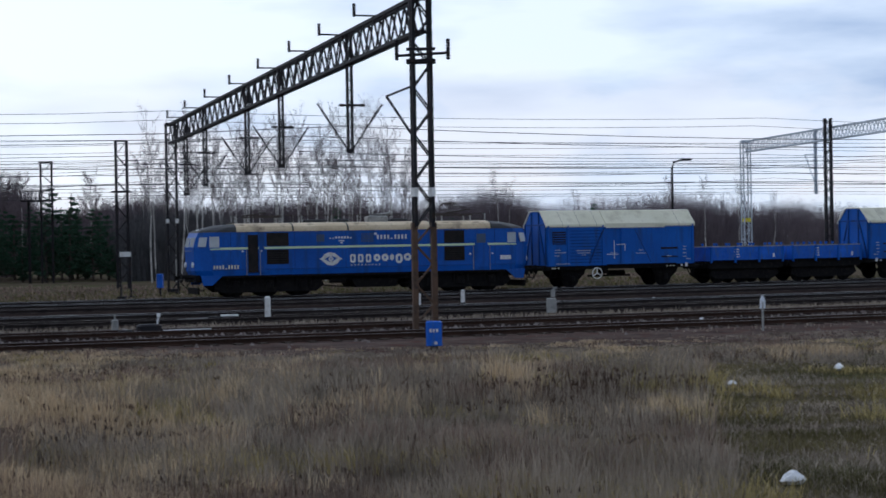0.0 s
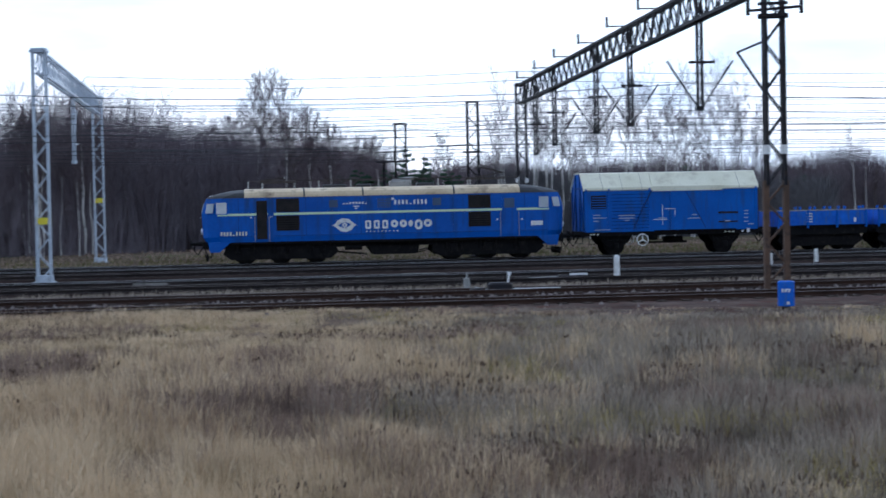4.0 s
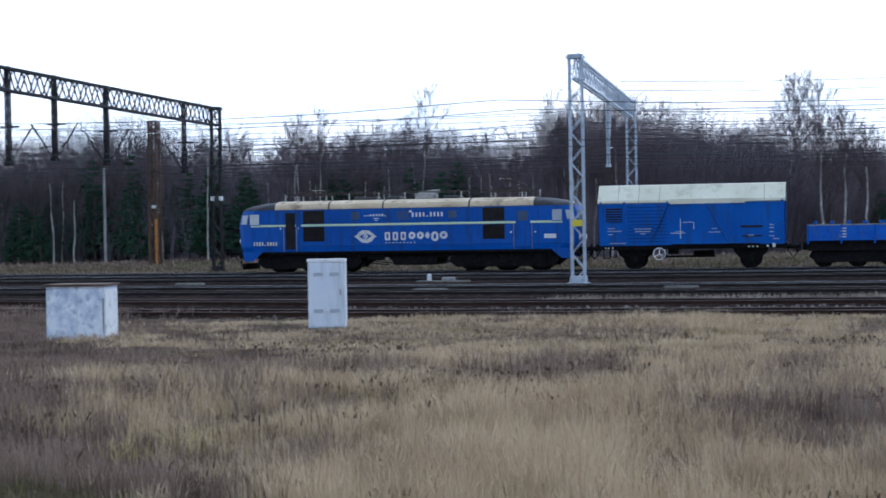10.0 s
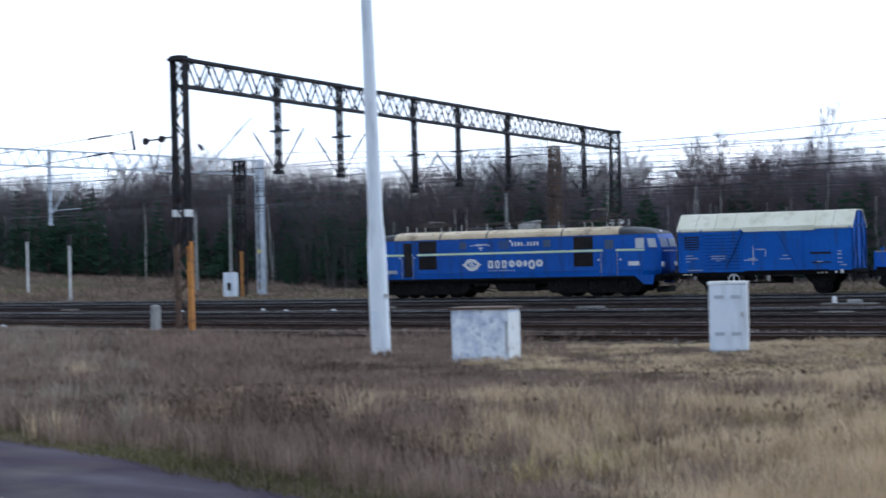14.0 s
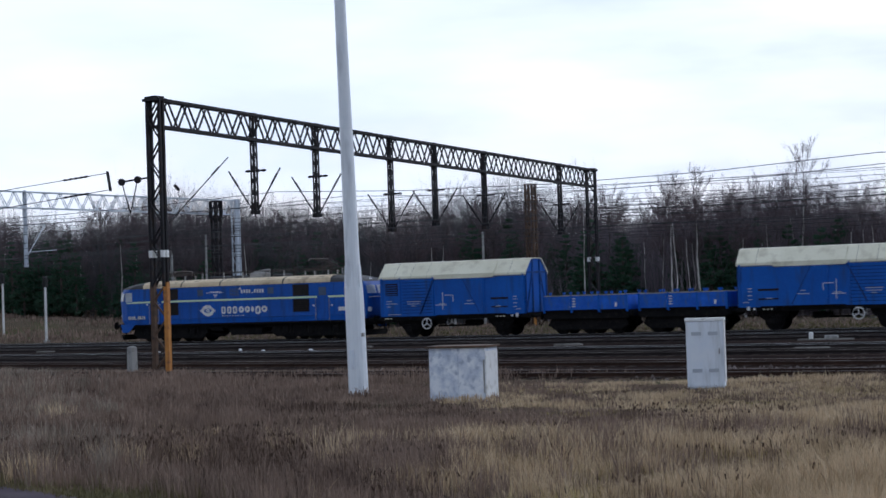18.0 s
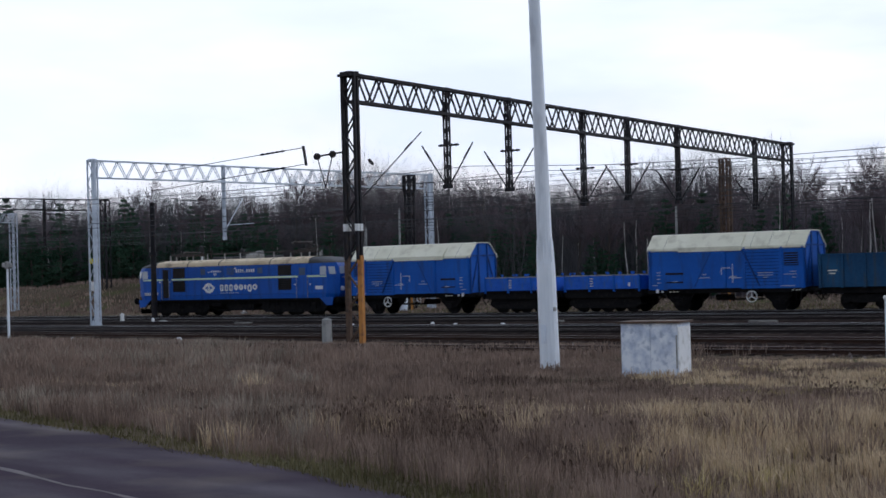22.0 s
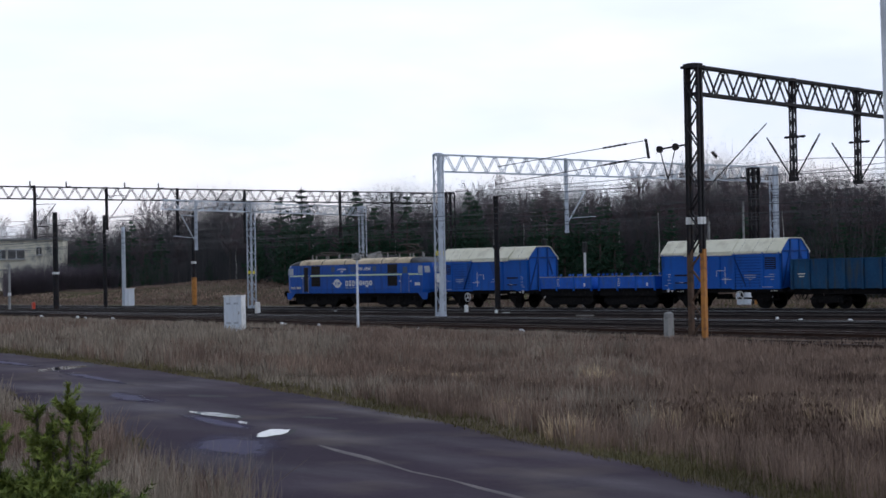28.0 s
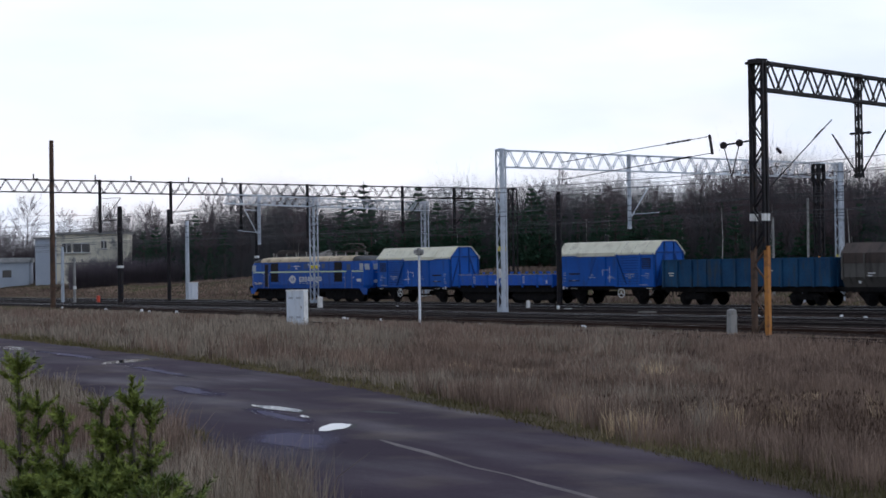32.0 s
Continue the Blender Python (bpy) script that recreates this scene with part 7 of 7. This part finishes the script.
spots += [round_eye(12.1, 150, 0.92), round_eye(12.7, 153, 0.88), round_eye(11.6, 152, 0.80), round_eye(3.4, 140, 0.6), round_eye(-5.0, 205, 0.9)]
spots = [p for p in spots if not 14.9 < math.degrees(math.atan2(-p[0], p[1])) < 24.5]
# a greener stretch along the wood's edge, with two tall tips above it
for k in range(64):
    az = rng.choice((rng.uniform(57.0, 64.5), rng.uniform(57.0, 65.5), rng.uniform(53.5, 56.0), rng.uniform(41.0, 44.5)))
    x = -137.0 - 5.0 * (az - 58.0) + 0.1 * max(0.0, 58.0 - az) ** 1.2
    spots.append(spot(x, rng.uniform(24.5, 28.5), rng.uniform(0.6, 0.92)))
plant(PINES, spots, rng)
for az, far_off, s in ((61.8, 186, 1.12), (63.6, 196, 1.2), (64.3, 199, 1.08)):
    x, y, s = round_eye(az, far_off, s)
    copy_thing(PINES[3], Matrix.Translation((x, y, rise(x, y) - 0.15)) @ Matrix.Rotation(az, 4, "Z")).scale = (s, s, s)


def thicket(name, label, n, x0, x1, b0, b1, h0, h1, seed, wide, material, polar=False):
    """Bare undergrowth: many thin upright forked shoots, in one sheet of stuff."""
    g = np.random.default_rng(seed)
    x = g.uniform(x0, x1, n)
    b = g.uniform(0, 1, n) ** 1.3 * (b1 - b0) + b0
    vs, fs = [], []
    for i in range(n):
        xx = float(x[i])
        p = Vector(round_eye(xx, float(b[i]), 0.0)) if polar else beside(xx, -(wood_edge(xx) + float(b[i])))
        if not polar and cleared(p.x, p.y):
            continue
        z = rise(p.x, p.y) - 0.2
        h = float(g.uniform(h0, h1)) * (0.75 + 0.5 * (0.5 + noise.noise((p.x * 0.07, p.y * 0.07, seed)))) * (1.0 + 0.08 * min(1.0, max(0.0, (-45 - xx) / 25.0)))
        w = wide * float(g.uniform(0.6, 1.4))
        dx, dy = float(g.normal(0, 0.16)) * h, float(g.normal(0, 0.12)) * h
        v = len(vs)
        mx, my = p.x + dx * 0.45, p.y + dy * 0.45
        vs += [(p.x - w, p.y, z), (p.x + w, p.y, z), (mx + w * 0.7, my, z + h * 0.5), (mx - w * 0.7, my, z + h * 0.5), (p.x + dx, p.y + dy, z + h)]
        fs += [(v, v + 1, v + 2, v + 3), (v + 3, v + 2, v + 4)]
        for q in range(5):
            f = float(g.uniform(0.35, 0.9))
            bx, by, bz = p.x + dx * f, p.y + dy * f, z + h * f
            sx, sz = float(g.normal(0, 0.16)) * h, float(g.uniform(0.10, 0.26)) * h
            v = len(vs)
            vs += [(bx - w * 0.45, by, bz), (bx + w * 0.45, by, bz), (bx + sx, by + float(g.normal(0, 0.1)) * h, bz + sz)]
            fs.append((v, v + 1, v + 2))
    me = bpy.data.meshes.new(name)
    me.from_pydata(vs, [], fs)
    me.materials.append(material)
    return tagged(new(name, me), label, "undergrowth", kind="stuff")


thicket("thicket", "dense leafless dark undergrowth along the wood", 13500, -235, -74, 1, 30, 2.5, 6.5, 5, 0.022, SCRUB)
thicket("birch_thicket", "dense leafless grey-brown undergrowth under the birches", 10500, -74, -25, 1, 30, 2.5, 6.8, 15, 0.022, SCRUB_PALE)
thicket("far_wood", "distant leafless wood beyond the tracks", 44000, -45, 150, 2, 36, 6.2, 9.4, 6, 0.028, FAR_SCRUB_HAZED)
thicket("deep_wood", "dense leafless wood behind the first trees", 42000, -260, -74, 10, 40, 5.4, 9.8, 8, 0.025, SCRUB)
thicket("deep_birch_wood", "dense leafless grey-brown wood behind the birches", 19000, -74, -28, 10, 40, 5.0, 9.0, 18, 0.020, SCRUB_PALE)


thicket("birch_undergrowth", "leafless brown undergrowth between the birches", 14000, -1.0, 10.5, 132, 170, 2.6, 5.0, 9, 0.026, SCRUB, True)


thicket("house_bushes", "dark leafless bushes before the railway building", 5200, 69.6, 73.2, 222, 231, 2.4, 3.8, 10, 0.03, SCRUB_PALE, True)
thicket("west_wood", "distant leafless wood behind the railway building", 16000, 62.0, 82.0, 255, 300, 4.5, 7.5, 14, 0.06, FAR_SCRUB_HAZED, True)


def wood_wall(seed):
    """An uneven rounded bank far behind the first trees, added as the wood's shaded depth."""
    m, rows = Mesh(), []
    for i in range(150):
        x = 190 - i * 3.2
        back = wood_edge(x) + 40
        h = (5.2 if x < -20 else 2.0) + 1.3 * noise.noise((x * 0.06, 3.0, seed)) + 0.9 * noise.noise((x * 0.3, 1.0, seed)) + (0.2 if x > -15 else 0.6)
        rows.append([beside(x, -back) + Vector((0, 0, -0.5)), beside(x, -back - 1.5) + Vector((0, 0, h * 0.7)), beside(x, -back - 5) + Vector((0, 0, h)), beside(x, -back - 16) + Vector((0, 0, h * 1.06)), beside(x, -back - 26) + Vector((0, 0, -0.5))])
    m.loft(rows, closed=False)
    return tagged(new("wood_depth", m.data("wood_depth", WOOD_SHADE)), "solid dark bank in place of the leafless wood's shaded depth", "woodland", kind="stuff")


# the shade inside the wood, as the colour of the added bank
WOOD_SHADE = surf("wood_depth", (0.055, 0.052, 0.058), (0.13, 0.11, 0.115), 0.25, 0.95, fine=1.5, stretch=(2.5, 2.5, 0.5), spec=0.0)
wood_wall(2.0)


# ---- grass ----
def field_limit(x, y):
    """True where the dry field lies: this side of the gravel, not on the road."""
    off = (track_y(x) - y) * 0.965
    if off < max(18.0, TRACKS[5][0](x) + verge(x)):
        return False
    f = road_far(x)
    return not (f - 6.0 < y < f + 0.7 + 0.5 * noise.noise((x * 0.5, y * 0.5, 1.0)))


def blades(name, label, material, spots, hmin, hmax, width, lean, seed, category="grass", tuft=1, on_bank=False, lift=0.0):
    """Single blades, each a bent three-sided strip, as one sheet of stuff. spots: array of x, y, scale."""
    g = np.random.default_rng(seed)
    near = np.array([(track_y(float(p)) - float(q)) * 0.965 - max(18.0, TRACKS[5][0](float(p)) + verge(float(p))) for p, q in spots[:, :2]])
    short = np.where(spots[:, 0] < -25, 0.30 + 0.70 * np.clip(near / 11.0, 0, 1), 1.0) if not on_bank else np.ones(len(spots))
    spots = np.repeat(spots, tuft, axis=0)
    n = len(spots)
    x, y, sc = spots[:, 0], spots[:, 1], spots[:, 2]
    far, az = np.hypot(x, y), np.degrees(np.arctan2(-x, y))
    # the grass is trodden lower towards the tracks and round the cabinets
    low = np.interp(az, (-20, 6, 14, 22, 28, 43, 49, 90), (0.8, 0.8, 0.66, 0.55, 0.7, 0.7, 0.35, 0.3))
    h = g.uniform(hmin, hmax, n) * sc * (1 - low * np.clip((far - np.interp(az, (6, 20), (33, 26))) / 10, 0, 1) * (np.hypot(x, y) < 50))
    h = h * np.maximum(np.repeat(short, tuft), 0.3)
    zb = np.array([rise(float(p), float(q)) for p, q in zip(x, y)]) if on_bank else np.full(n, lift)
    a, b = g.uniform(0, 2 * np.pi, n), g.uniform(0, 2 * np.pi, n)
    if tuft > 1:
        r = np.abs(g.normal(0, 0.13, n))
        x, y = x + np.cos(b) * r, y + np.sin(b) * r
    w = width * np.hypot(x, y) / 25.0 * g.uniform(0.6, 1.3, n)
    ln = np.abs(g.normal(0, lean, n)) * h
    dx, dy = np.cos(b) * ln, np.sin(b) * ln
    cx, cy = np.cos(a) * w, np.sin(a) * w
    v = np.empty((n, 5, 3))
    v[:, 0] = np.stack([x - cx, y - cy, zb - 0.03], -1)
    v[:, 1] = np.stack([x + cx, y + cy, zb - 0.03], -1)
    v[:, 2] = np.stack([x + dx * 0.35 + cx * 0.8, y + dy * 0.35 + cy * 0.8, zb + h * 0.55], -1)
    v[:, 3] = np.stack([x + dx * 0.35 - cx * 0.8, y + dy * 0.35 - cy * 0.8, zb + h * 0.55], -1)
    v[:, 4] = np.stack([x + dx, y + dy, zb + h * (1 - 0.15 * np.abs(g.normal(0, 1, n)))], -1)
    me = bpy.data.meshes.new(name)
    me.vertices.add(n * 5)
    me.vertices.foreach_set("co", v.ravel())
    me.loops.add(n * 7)
    me.polygons.add(n * 2)
    base = (np.arange(n) * 5)[:, None]
    me.loops.foreach_set("vertex_index", (base + np.array([0, 1, 2, 3, 3, 2, 4])).ravel().astype(np.int32))
    me.polygons.foreach_set("loop_start", (np.arange(n)[:, None] * 7 + np.array([0, 4])).ravel().astype(np.int32))
    me.update()
    me.validate()
    me.materials.append(material)
    return tagged(new(name, me), label, category, kind="stuff")


def scatter(n, d0, d1, az0, az1, seed, test, power=1.0):
    """Spots round the camera's place between two distances, denser near it."""
    g = np.random.default_rng(seed)
    out = []
    while len(out) < n:
        d = d0 + (d1 - d0) * g.uniform(0, 1) ** power
        az = radians(g.uniform(az0, az1))
        x, y = -d * math.sin(az), d * math.cos(az)
        if test(x, y):
            c = noise.noise((x * 0.22, y * 0.22, seed * 0.37)) + 0.6 * noise.noise((x * 0.9, y * 0.9, 5.0))
            out.append((x, y, max(0.35, 0.8 + 0.65 * c)))
    return np.array(out)


def straw(x, y):
    """Share of bright straw grass: most in the middle of the field, less at both ends, in patches of several sizes."""
    az = math.degrees(math.atan2(-x, y))
    k = 0.08 + 0.66 * min(1.0, max(0.0, (az - 4.0) / 11.0)) - 0.80 * min(1.0, max(0.0, (az - 31.0) / 14.0))
    return k + 0.65 * noise.noise((x * 0.11, y * 0.16, 3.0)) + 0.75 * noise.noise((x * 0.42, y * 0.6, 6.0)) + 0.75 * noise.noise((x * 1.2, y * 1.5, 8.0))


pick = random.Random(77)


def trodden(x, y):
    """The worn green patch at the field's eastern end."""
    d = math.hypot(x, y)
    return d < 37 and math.degrees(math.atan2(x, y)) > 8.6 + 0.05 * abs(d - 30) + 1.4 * noise.noise((x * 0.5, y * 0.35, 21.0))


def is_straw(x, y):
    return field_limit(x, y) and not trodden(x, y) and straw(x, y) > 0.5 + pick.uniform(-0.18, 0.18)


def is_dull(x, y):
    return field_limit(x, y) and not trodden(x, y) and straw(x, y) < 0.5 + pick.uniform(-0.18, 0.18)


def is_olive(x, y):
    return field_limit(x, y) and math.degrees(math.atan2(-x, y)) < 40 and noise.noise((x * 0.33, y * 0.5, 12.0)) + 0.4 * noise.noise((x * 1.0, y * 1.4, 2.0)) > 0.20


def is_weedy(x, y):
    return field_limit(x, y) and not trodden(x, y) and noise.noise((x * 0.2, y * 0.3, 9.0)) + 0.5 * noise.noise((x * 0.8, y * 1.1, 4.0)) > 0.16


blades("dry_grass", "tall dry straw-coloured grass covering the field", GRASS_DRY, scatter(24000, 9, 48, -17, 62, 1, is_straw, 1.1), 0.18, 0.68, 0.0058, 0.38, 11, tuft=7)
blades("grey_grass", "grey-brown dead grass in the duller parts of the field", GRASS_GREY, scatter(12000, 9, 50, -17, 16, 22, is_dull, 1.1), 0.16, 0.6, 0.0058, 0.4, 22, tuft=7)
blades("brown_grass", "brown dead grass in the darker parts of the field", GRASS_BROWN, scatter(15000, 9, 50, 14, 62, 21, is_dull, 1.1), 0.2, 0.74, 0.0062, 0.3, 21, tuft=7)
blades("grey_grass_west", "pale dead grass between the road and the tracks", GRASS_GREY, scatter(9000, 14, 125, 52, 80, 52, lambda x, y: field_limit(x, y) and noise.noise((x * 0.12, y * 0.3, 5.0)) > pick.uniform(-0.35, 0.1), 1.3), 0.25, 0.85, 0.0062, 0.28, 52, tuft=7)
blades("brown_grass_west", "brown dead grass between the road and the tracks", GRASS_BROWN, scatter(7000, 14, 125, 55, 80, 2, lambda x, y: field_limit(x, y) and noise.noise((x * 0.12, y * 0.3, 5.0)) < pick.uniform(-0.35, 0.15), 1.3), 0.25, 0.85, 0.0062, 0.28, 12, tuft=7)
blades("olive_grass", "yellow-green tufts of grass in the dry field", GRASS_OLIVE, scatter(7500, 9, 46, -17, 50, 31, is_olive, 1.1), 0.1, 0.45, 0.006, 0.8, 31, tuft=6)
blades("brown_tufts", "dark brown dead tufts among the straw", GRASS_BROWN, scatter(8000, 10, 46, -17, 40, 35, lambda x, y: is_weedy(x + 40, y + 7) and field_limit(x, y) and not trodden(x, y), 1.1), 0.2, 0.6, 0.0062, 0.3, 35, tuft=7)
blades("weeds", "dark dead weed stalks standing in the dry grass", WEED, scatter(4200, 11, 46, -17, 76, 3, is_weedy), 0.25, 0.66, 0.0055, 0.22, 13, "weeds", tuft=5)
blades("weed_heads", "dark dead flower heads above the dry grass", WEED, scatter(1000, 12, 34, -17, 66, 33, is_weedy), 0.03, 0.07, 0.011, 1.2, 33, "weeds", tuft=3, lift=0.40)
blades("edge_grass", "tall brown dead grass along the near tracks", GRASS_BROWN, scatter(7000, 44, 84, 34, 62, 41, lambda x, y: field_limit(x, y) and math.degrees(math.atan2(-x, y)) > 35 + pick.uniform(0, 9), 1.0), 0.3, 0.8, 0.0062, 0.3, 41, tuft=6)
blades("green_grass", "short green grass along the road's edge", GRASS_GREEN, scatter(22000, 13, 80, 30, 79, 4, lambda x, y: -0.2 < y - road_far(x) < 1.9 or (5.6 < road_far(x) - y < 6.4 and noise.noise((x * 0.4, y * 0.4, 2.0)) > 0.05), 1.2), 0.06, 0.22, 0.0065, 0.6, 14)
blades("moss_grass", "short green grass in a trodden patch of the field", GRASS_GREEN, scatter(26000, 14, 38, -17, -7, 5, lambda x, y: trodden(x, y) and noise.noise((x * 0.3, y * 0.9, 2.0)) > pick.uniform(-0.5, 0.1), 1.0), 0.04, 0.16, 0.0065, 0.6, 15)
blades("worn_straw", "short flattened straw in the trodden patch", GRASS_GREY, scatter(14000, 14, 38, -17, -7, 55, lambda x, y: trodden(x, y) and noise.noise((x * 0.3, y * 0.9, 2.0)) < pick.uniform(-0.3, 0.3), 1.0), 0.04, 0.14, 0.0065, 1.2, 55)


def bank_spots(n, x0, x1, b0, b1, seed):
    g = np.random.default_rng(seed)
    return np.array([(*beside(x, -b)[:2], s) for x, b, s in zip(g.uniform(x0, x1, n), g.uniform(b0, b1, n), g.uniform(0.6, 1.1, n))])


blades("bank_grass", "dull dead grass on the strip behind the train", GRASS_BROWN, bank_spots(12000, -100, 30, 4, 26, 6), 0.08, 0.30, 0.010, 0.4, 16, on_bank=True)
blades("bank_green", "short dull green grass behind the train", GRASS_GREEN, bank_spots(9000, -100, 30, 3.5, 16, 66), 0.08, 0.3, 0.012, 0.5, 66, on_bank=True)
blades("mound_grass", "brown dead grass on the earth bank", GRASS_BROWN, bank_spots(20000, -250, -92, 8, 34, 26), 0.15, 0.45, 0.010, 0.3, 26, on_bank=True)
blades("track_grass", "dead grass growing between the near tracks", GRASS_GREY, np.array([(*beside(x, min(o, TRACKS[5][0](x) - 2.0 if o < 36 else o))[:2], s) for x, o, s in zip(np.random.default_rng(16).uniform(-100, 25, 9000), np.random.default_rng(17).choice([22.6, 23.0, 28.6, 29.4, 30.2, 36.4, 37.0, 41.5, 42.0], 9000) + np.random.default_rng(18).normal(0, 0.45, 9000), np.random.default_rng(19).uniform(0.3, 0.8, 9000))]), 0.08, 0.24, 0.008, 0.5, 17)


strip_rng = np.random.default_rng(71)
blades("track_straw", "dull dry grass in a strip between the near tracks", GRASS_GREY, np.array([(*beside(x, o)[:2], s) for x, o, s in zip(strip_rng.uniform(-62, 18, 14000), strip_rng.normal(30.0, 0.75, 14000), strip_rng.uniform(0.4, 1.0, 14000)) if noise.noise((x * 0.25, 0.0, 3.0)) > -0.3]), 0.10, 0.30, 0.007, 0.5, 71)


def young_pine(x, y, h, seed, label, wide=0.40, shoots=54):
    rng = random.Random(seed)
    e = thing("young_pine", label, "young tree", Matrix.Translation((x, y, 0)), "young pines beside the road")
    stem, crown = Mesh(), Mesh()
    stem.tube([(0, 0, -0.1), (0.02, 0, h * 0.5), (0, 0, h)], [0.035, 0.022, 0.008], 6)
    tips = [(Vector((0, 0, h * 0.5)), Vector((0, 0, h)))] * 2
    for k in range(shoots):
        f = rng.uniform(0.04, 0.92)
        a = rng.uniform(0, 6.28)
        ln = h * wide * (1.08 - f) + (0.06 if wide > 0.1 else 0.01)
        s = Vector((0, 0, h * f))
        t = s + Vector((math.cos(a) * ln, math.sin(a) * ln, ln * rng.uniform(0.7, 1.6)))
        stem.bar(s, t, 0.014)
        tips.append((s + (t - s) * 0.25, t))
        for j in range(2):
            m = s + (t - s) * rng.uniform(0.4, 0.8)
            tips.append((m, m + (t - s) * 0.45 + Vector((rng.uniform(-0.15, 0.15), rng.uniform(-0.15, 0.15), 0.1))))
    for s, t in tips:
        n = int((t - s).length * 220)
        ax = (t - s).normalized()
        for j in range(n):
            p = s + (t - s) * rng.uniform(0, 1)
            r = Vector((rng.uniform(-1, 1), rng.uniform(-1, 1), rng.uniform(-1, 1)))
            r = (r - ax * r.dot(ax)).normalized()
            d = (r + ax * rng.uniform(0.5, 1.2)).normalized() * rng.uniform(0.06, 0.105) * (1.0 if wide > 0.1 else 0.75)
            w = ax.cross(r) * 0.009
            v = len(crown.v)
            crown.v += [tuple(p - w), tuple(p + w), tuple(p + d)]
            crown.f.append((v, v + 1, v + 2))
    part("stem", stem, BARK_DARK, e)
    part("needles", crown, PINE_NEAR, e, "yellow-green needles")
    return e


young_pine(-15.4, 5.0, 0.72, 1, "bushy yellow-green young pine beside the road", 0.40, 90)
young_pine(-15.5, 4.5, 0.74, 3, "small bushy young pine beside the road", 0.40, 90)
young_pine(-15.2, 5.4, 0.6, 4, "small bushy young pine beside the road", 0.45, 80)
young_pine(-15.45, 4.75, 0.70, 5, "small bushy young pine beside the road", 0.42, 80)
for k, (lx, ly, lh) in enumerate(((-15.34, 5.21, 1.72), (-15.43, 4.95, 1.52), (-15.29, 5.36, 1.50), (-15.59, 4.40, 1.62), (-15.4, 5.08, 1.45), (-15.55, 4.62, 1.45), (-15.64, 4.24, 1.98))):
    young_pine(lx, ly, lh, 20 + k, "slender young pine with an upright leader beside the road", 0.05, 26)


# ---- sleepers: the nearest track's one by one, the rest as joined stuff ----
def sleeper_loop(m, p, a):
    u, n = Vector((math.cos(a), math.sin(a), 0)), Vector((-math.sin(a), math.cos(a), 0))
    s = len(m.v)
    for z, k in ((-0.06, 1.0), (0.05, 0.94)):
        for i, j in ((-1, -1), (1, -1), (1, 1), (-1, 1)):
            m.v.append(tuple(p + n * (i * 1.3 * k) + u * (j * 0.125 * k) + Vector((0, 0, z))))
    m.f += [(s + 4, s + 5, s + 6, s + 7)] + [(s + i, s + (i + 1) % 4, s + 4 + (i + 1) % 4, s + 4 + i) for i in range(4)]


one = Mesh()
sleeper_loop(one, Vector((0, 0, 0)), 0.0)
SLEEPER_MESH = one.data("sleeper", SLEEPER)
for i, (off, x0, x1, mt) in enumerate(TRACKS):
    rest, x, count = Mesh(), min(x0, 60), 0
    while x > max(x1, -200):
        p, q = beside(x, off(x)), beside(x - 0.5, off(x - 0.5))
        a = math.atan2(q.y - p.y, q.x - p.x)
        if i == 5 and 18 > x > -75 and count < 170:
            s = new("sleeper", SLEEPER_MESH)
            s.parent = TRACK_OBS[i]
            s.matrix_basis = Matrix.Translation(p) @ Matrix.Rotation(a, 4, "Z")
            count += 1
        else:
            sleeper_loop(rest, p, a)
        x -= 0.6
    ob = part("sleepers", rest, SLEEPER, TRACK_OBS[i])
    ob["kind"] = "stuff"
motions()
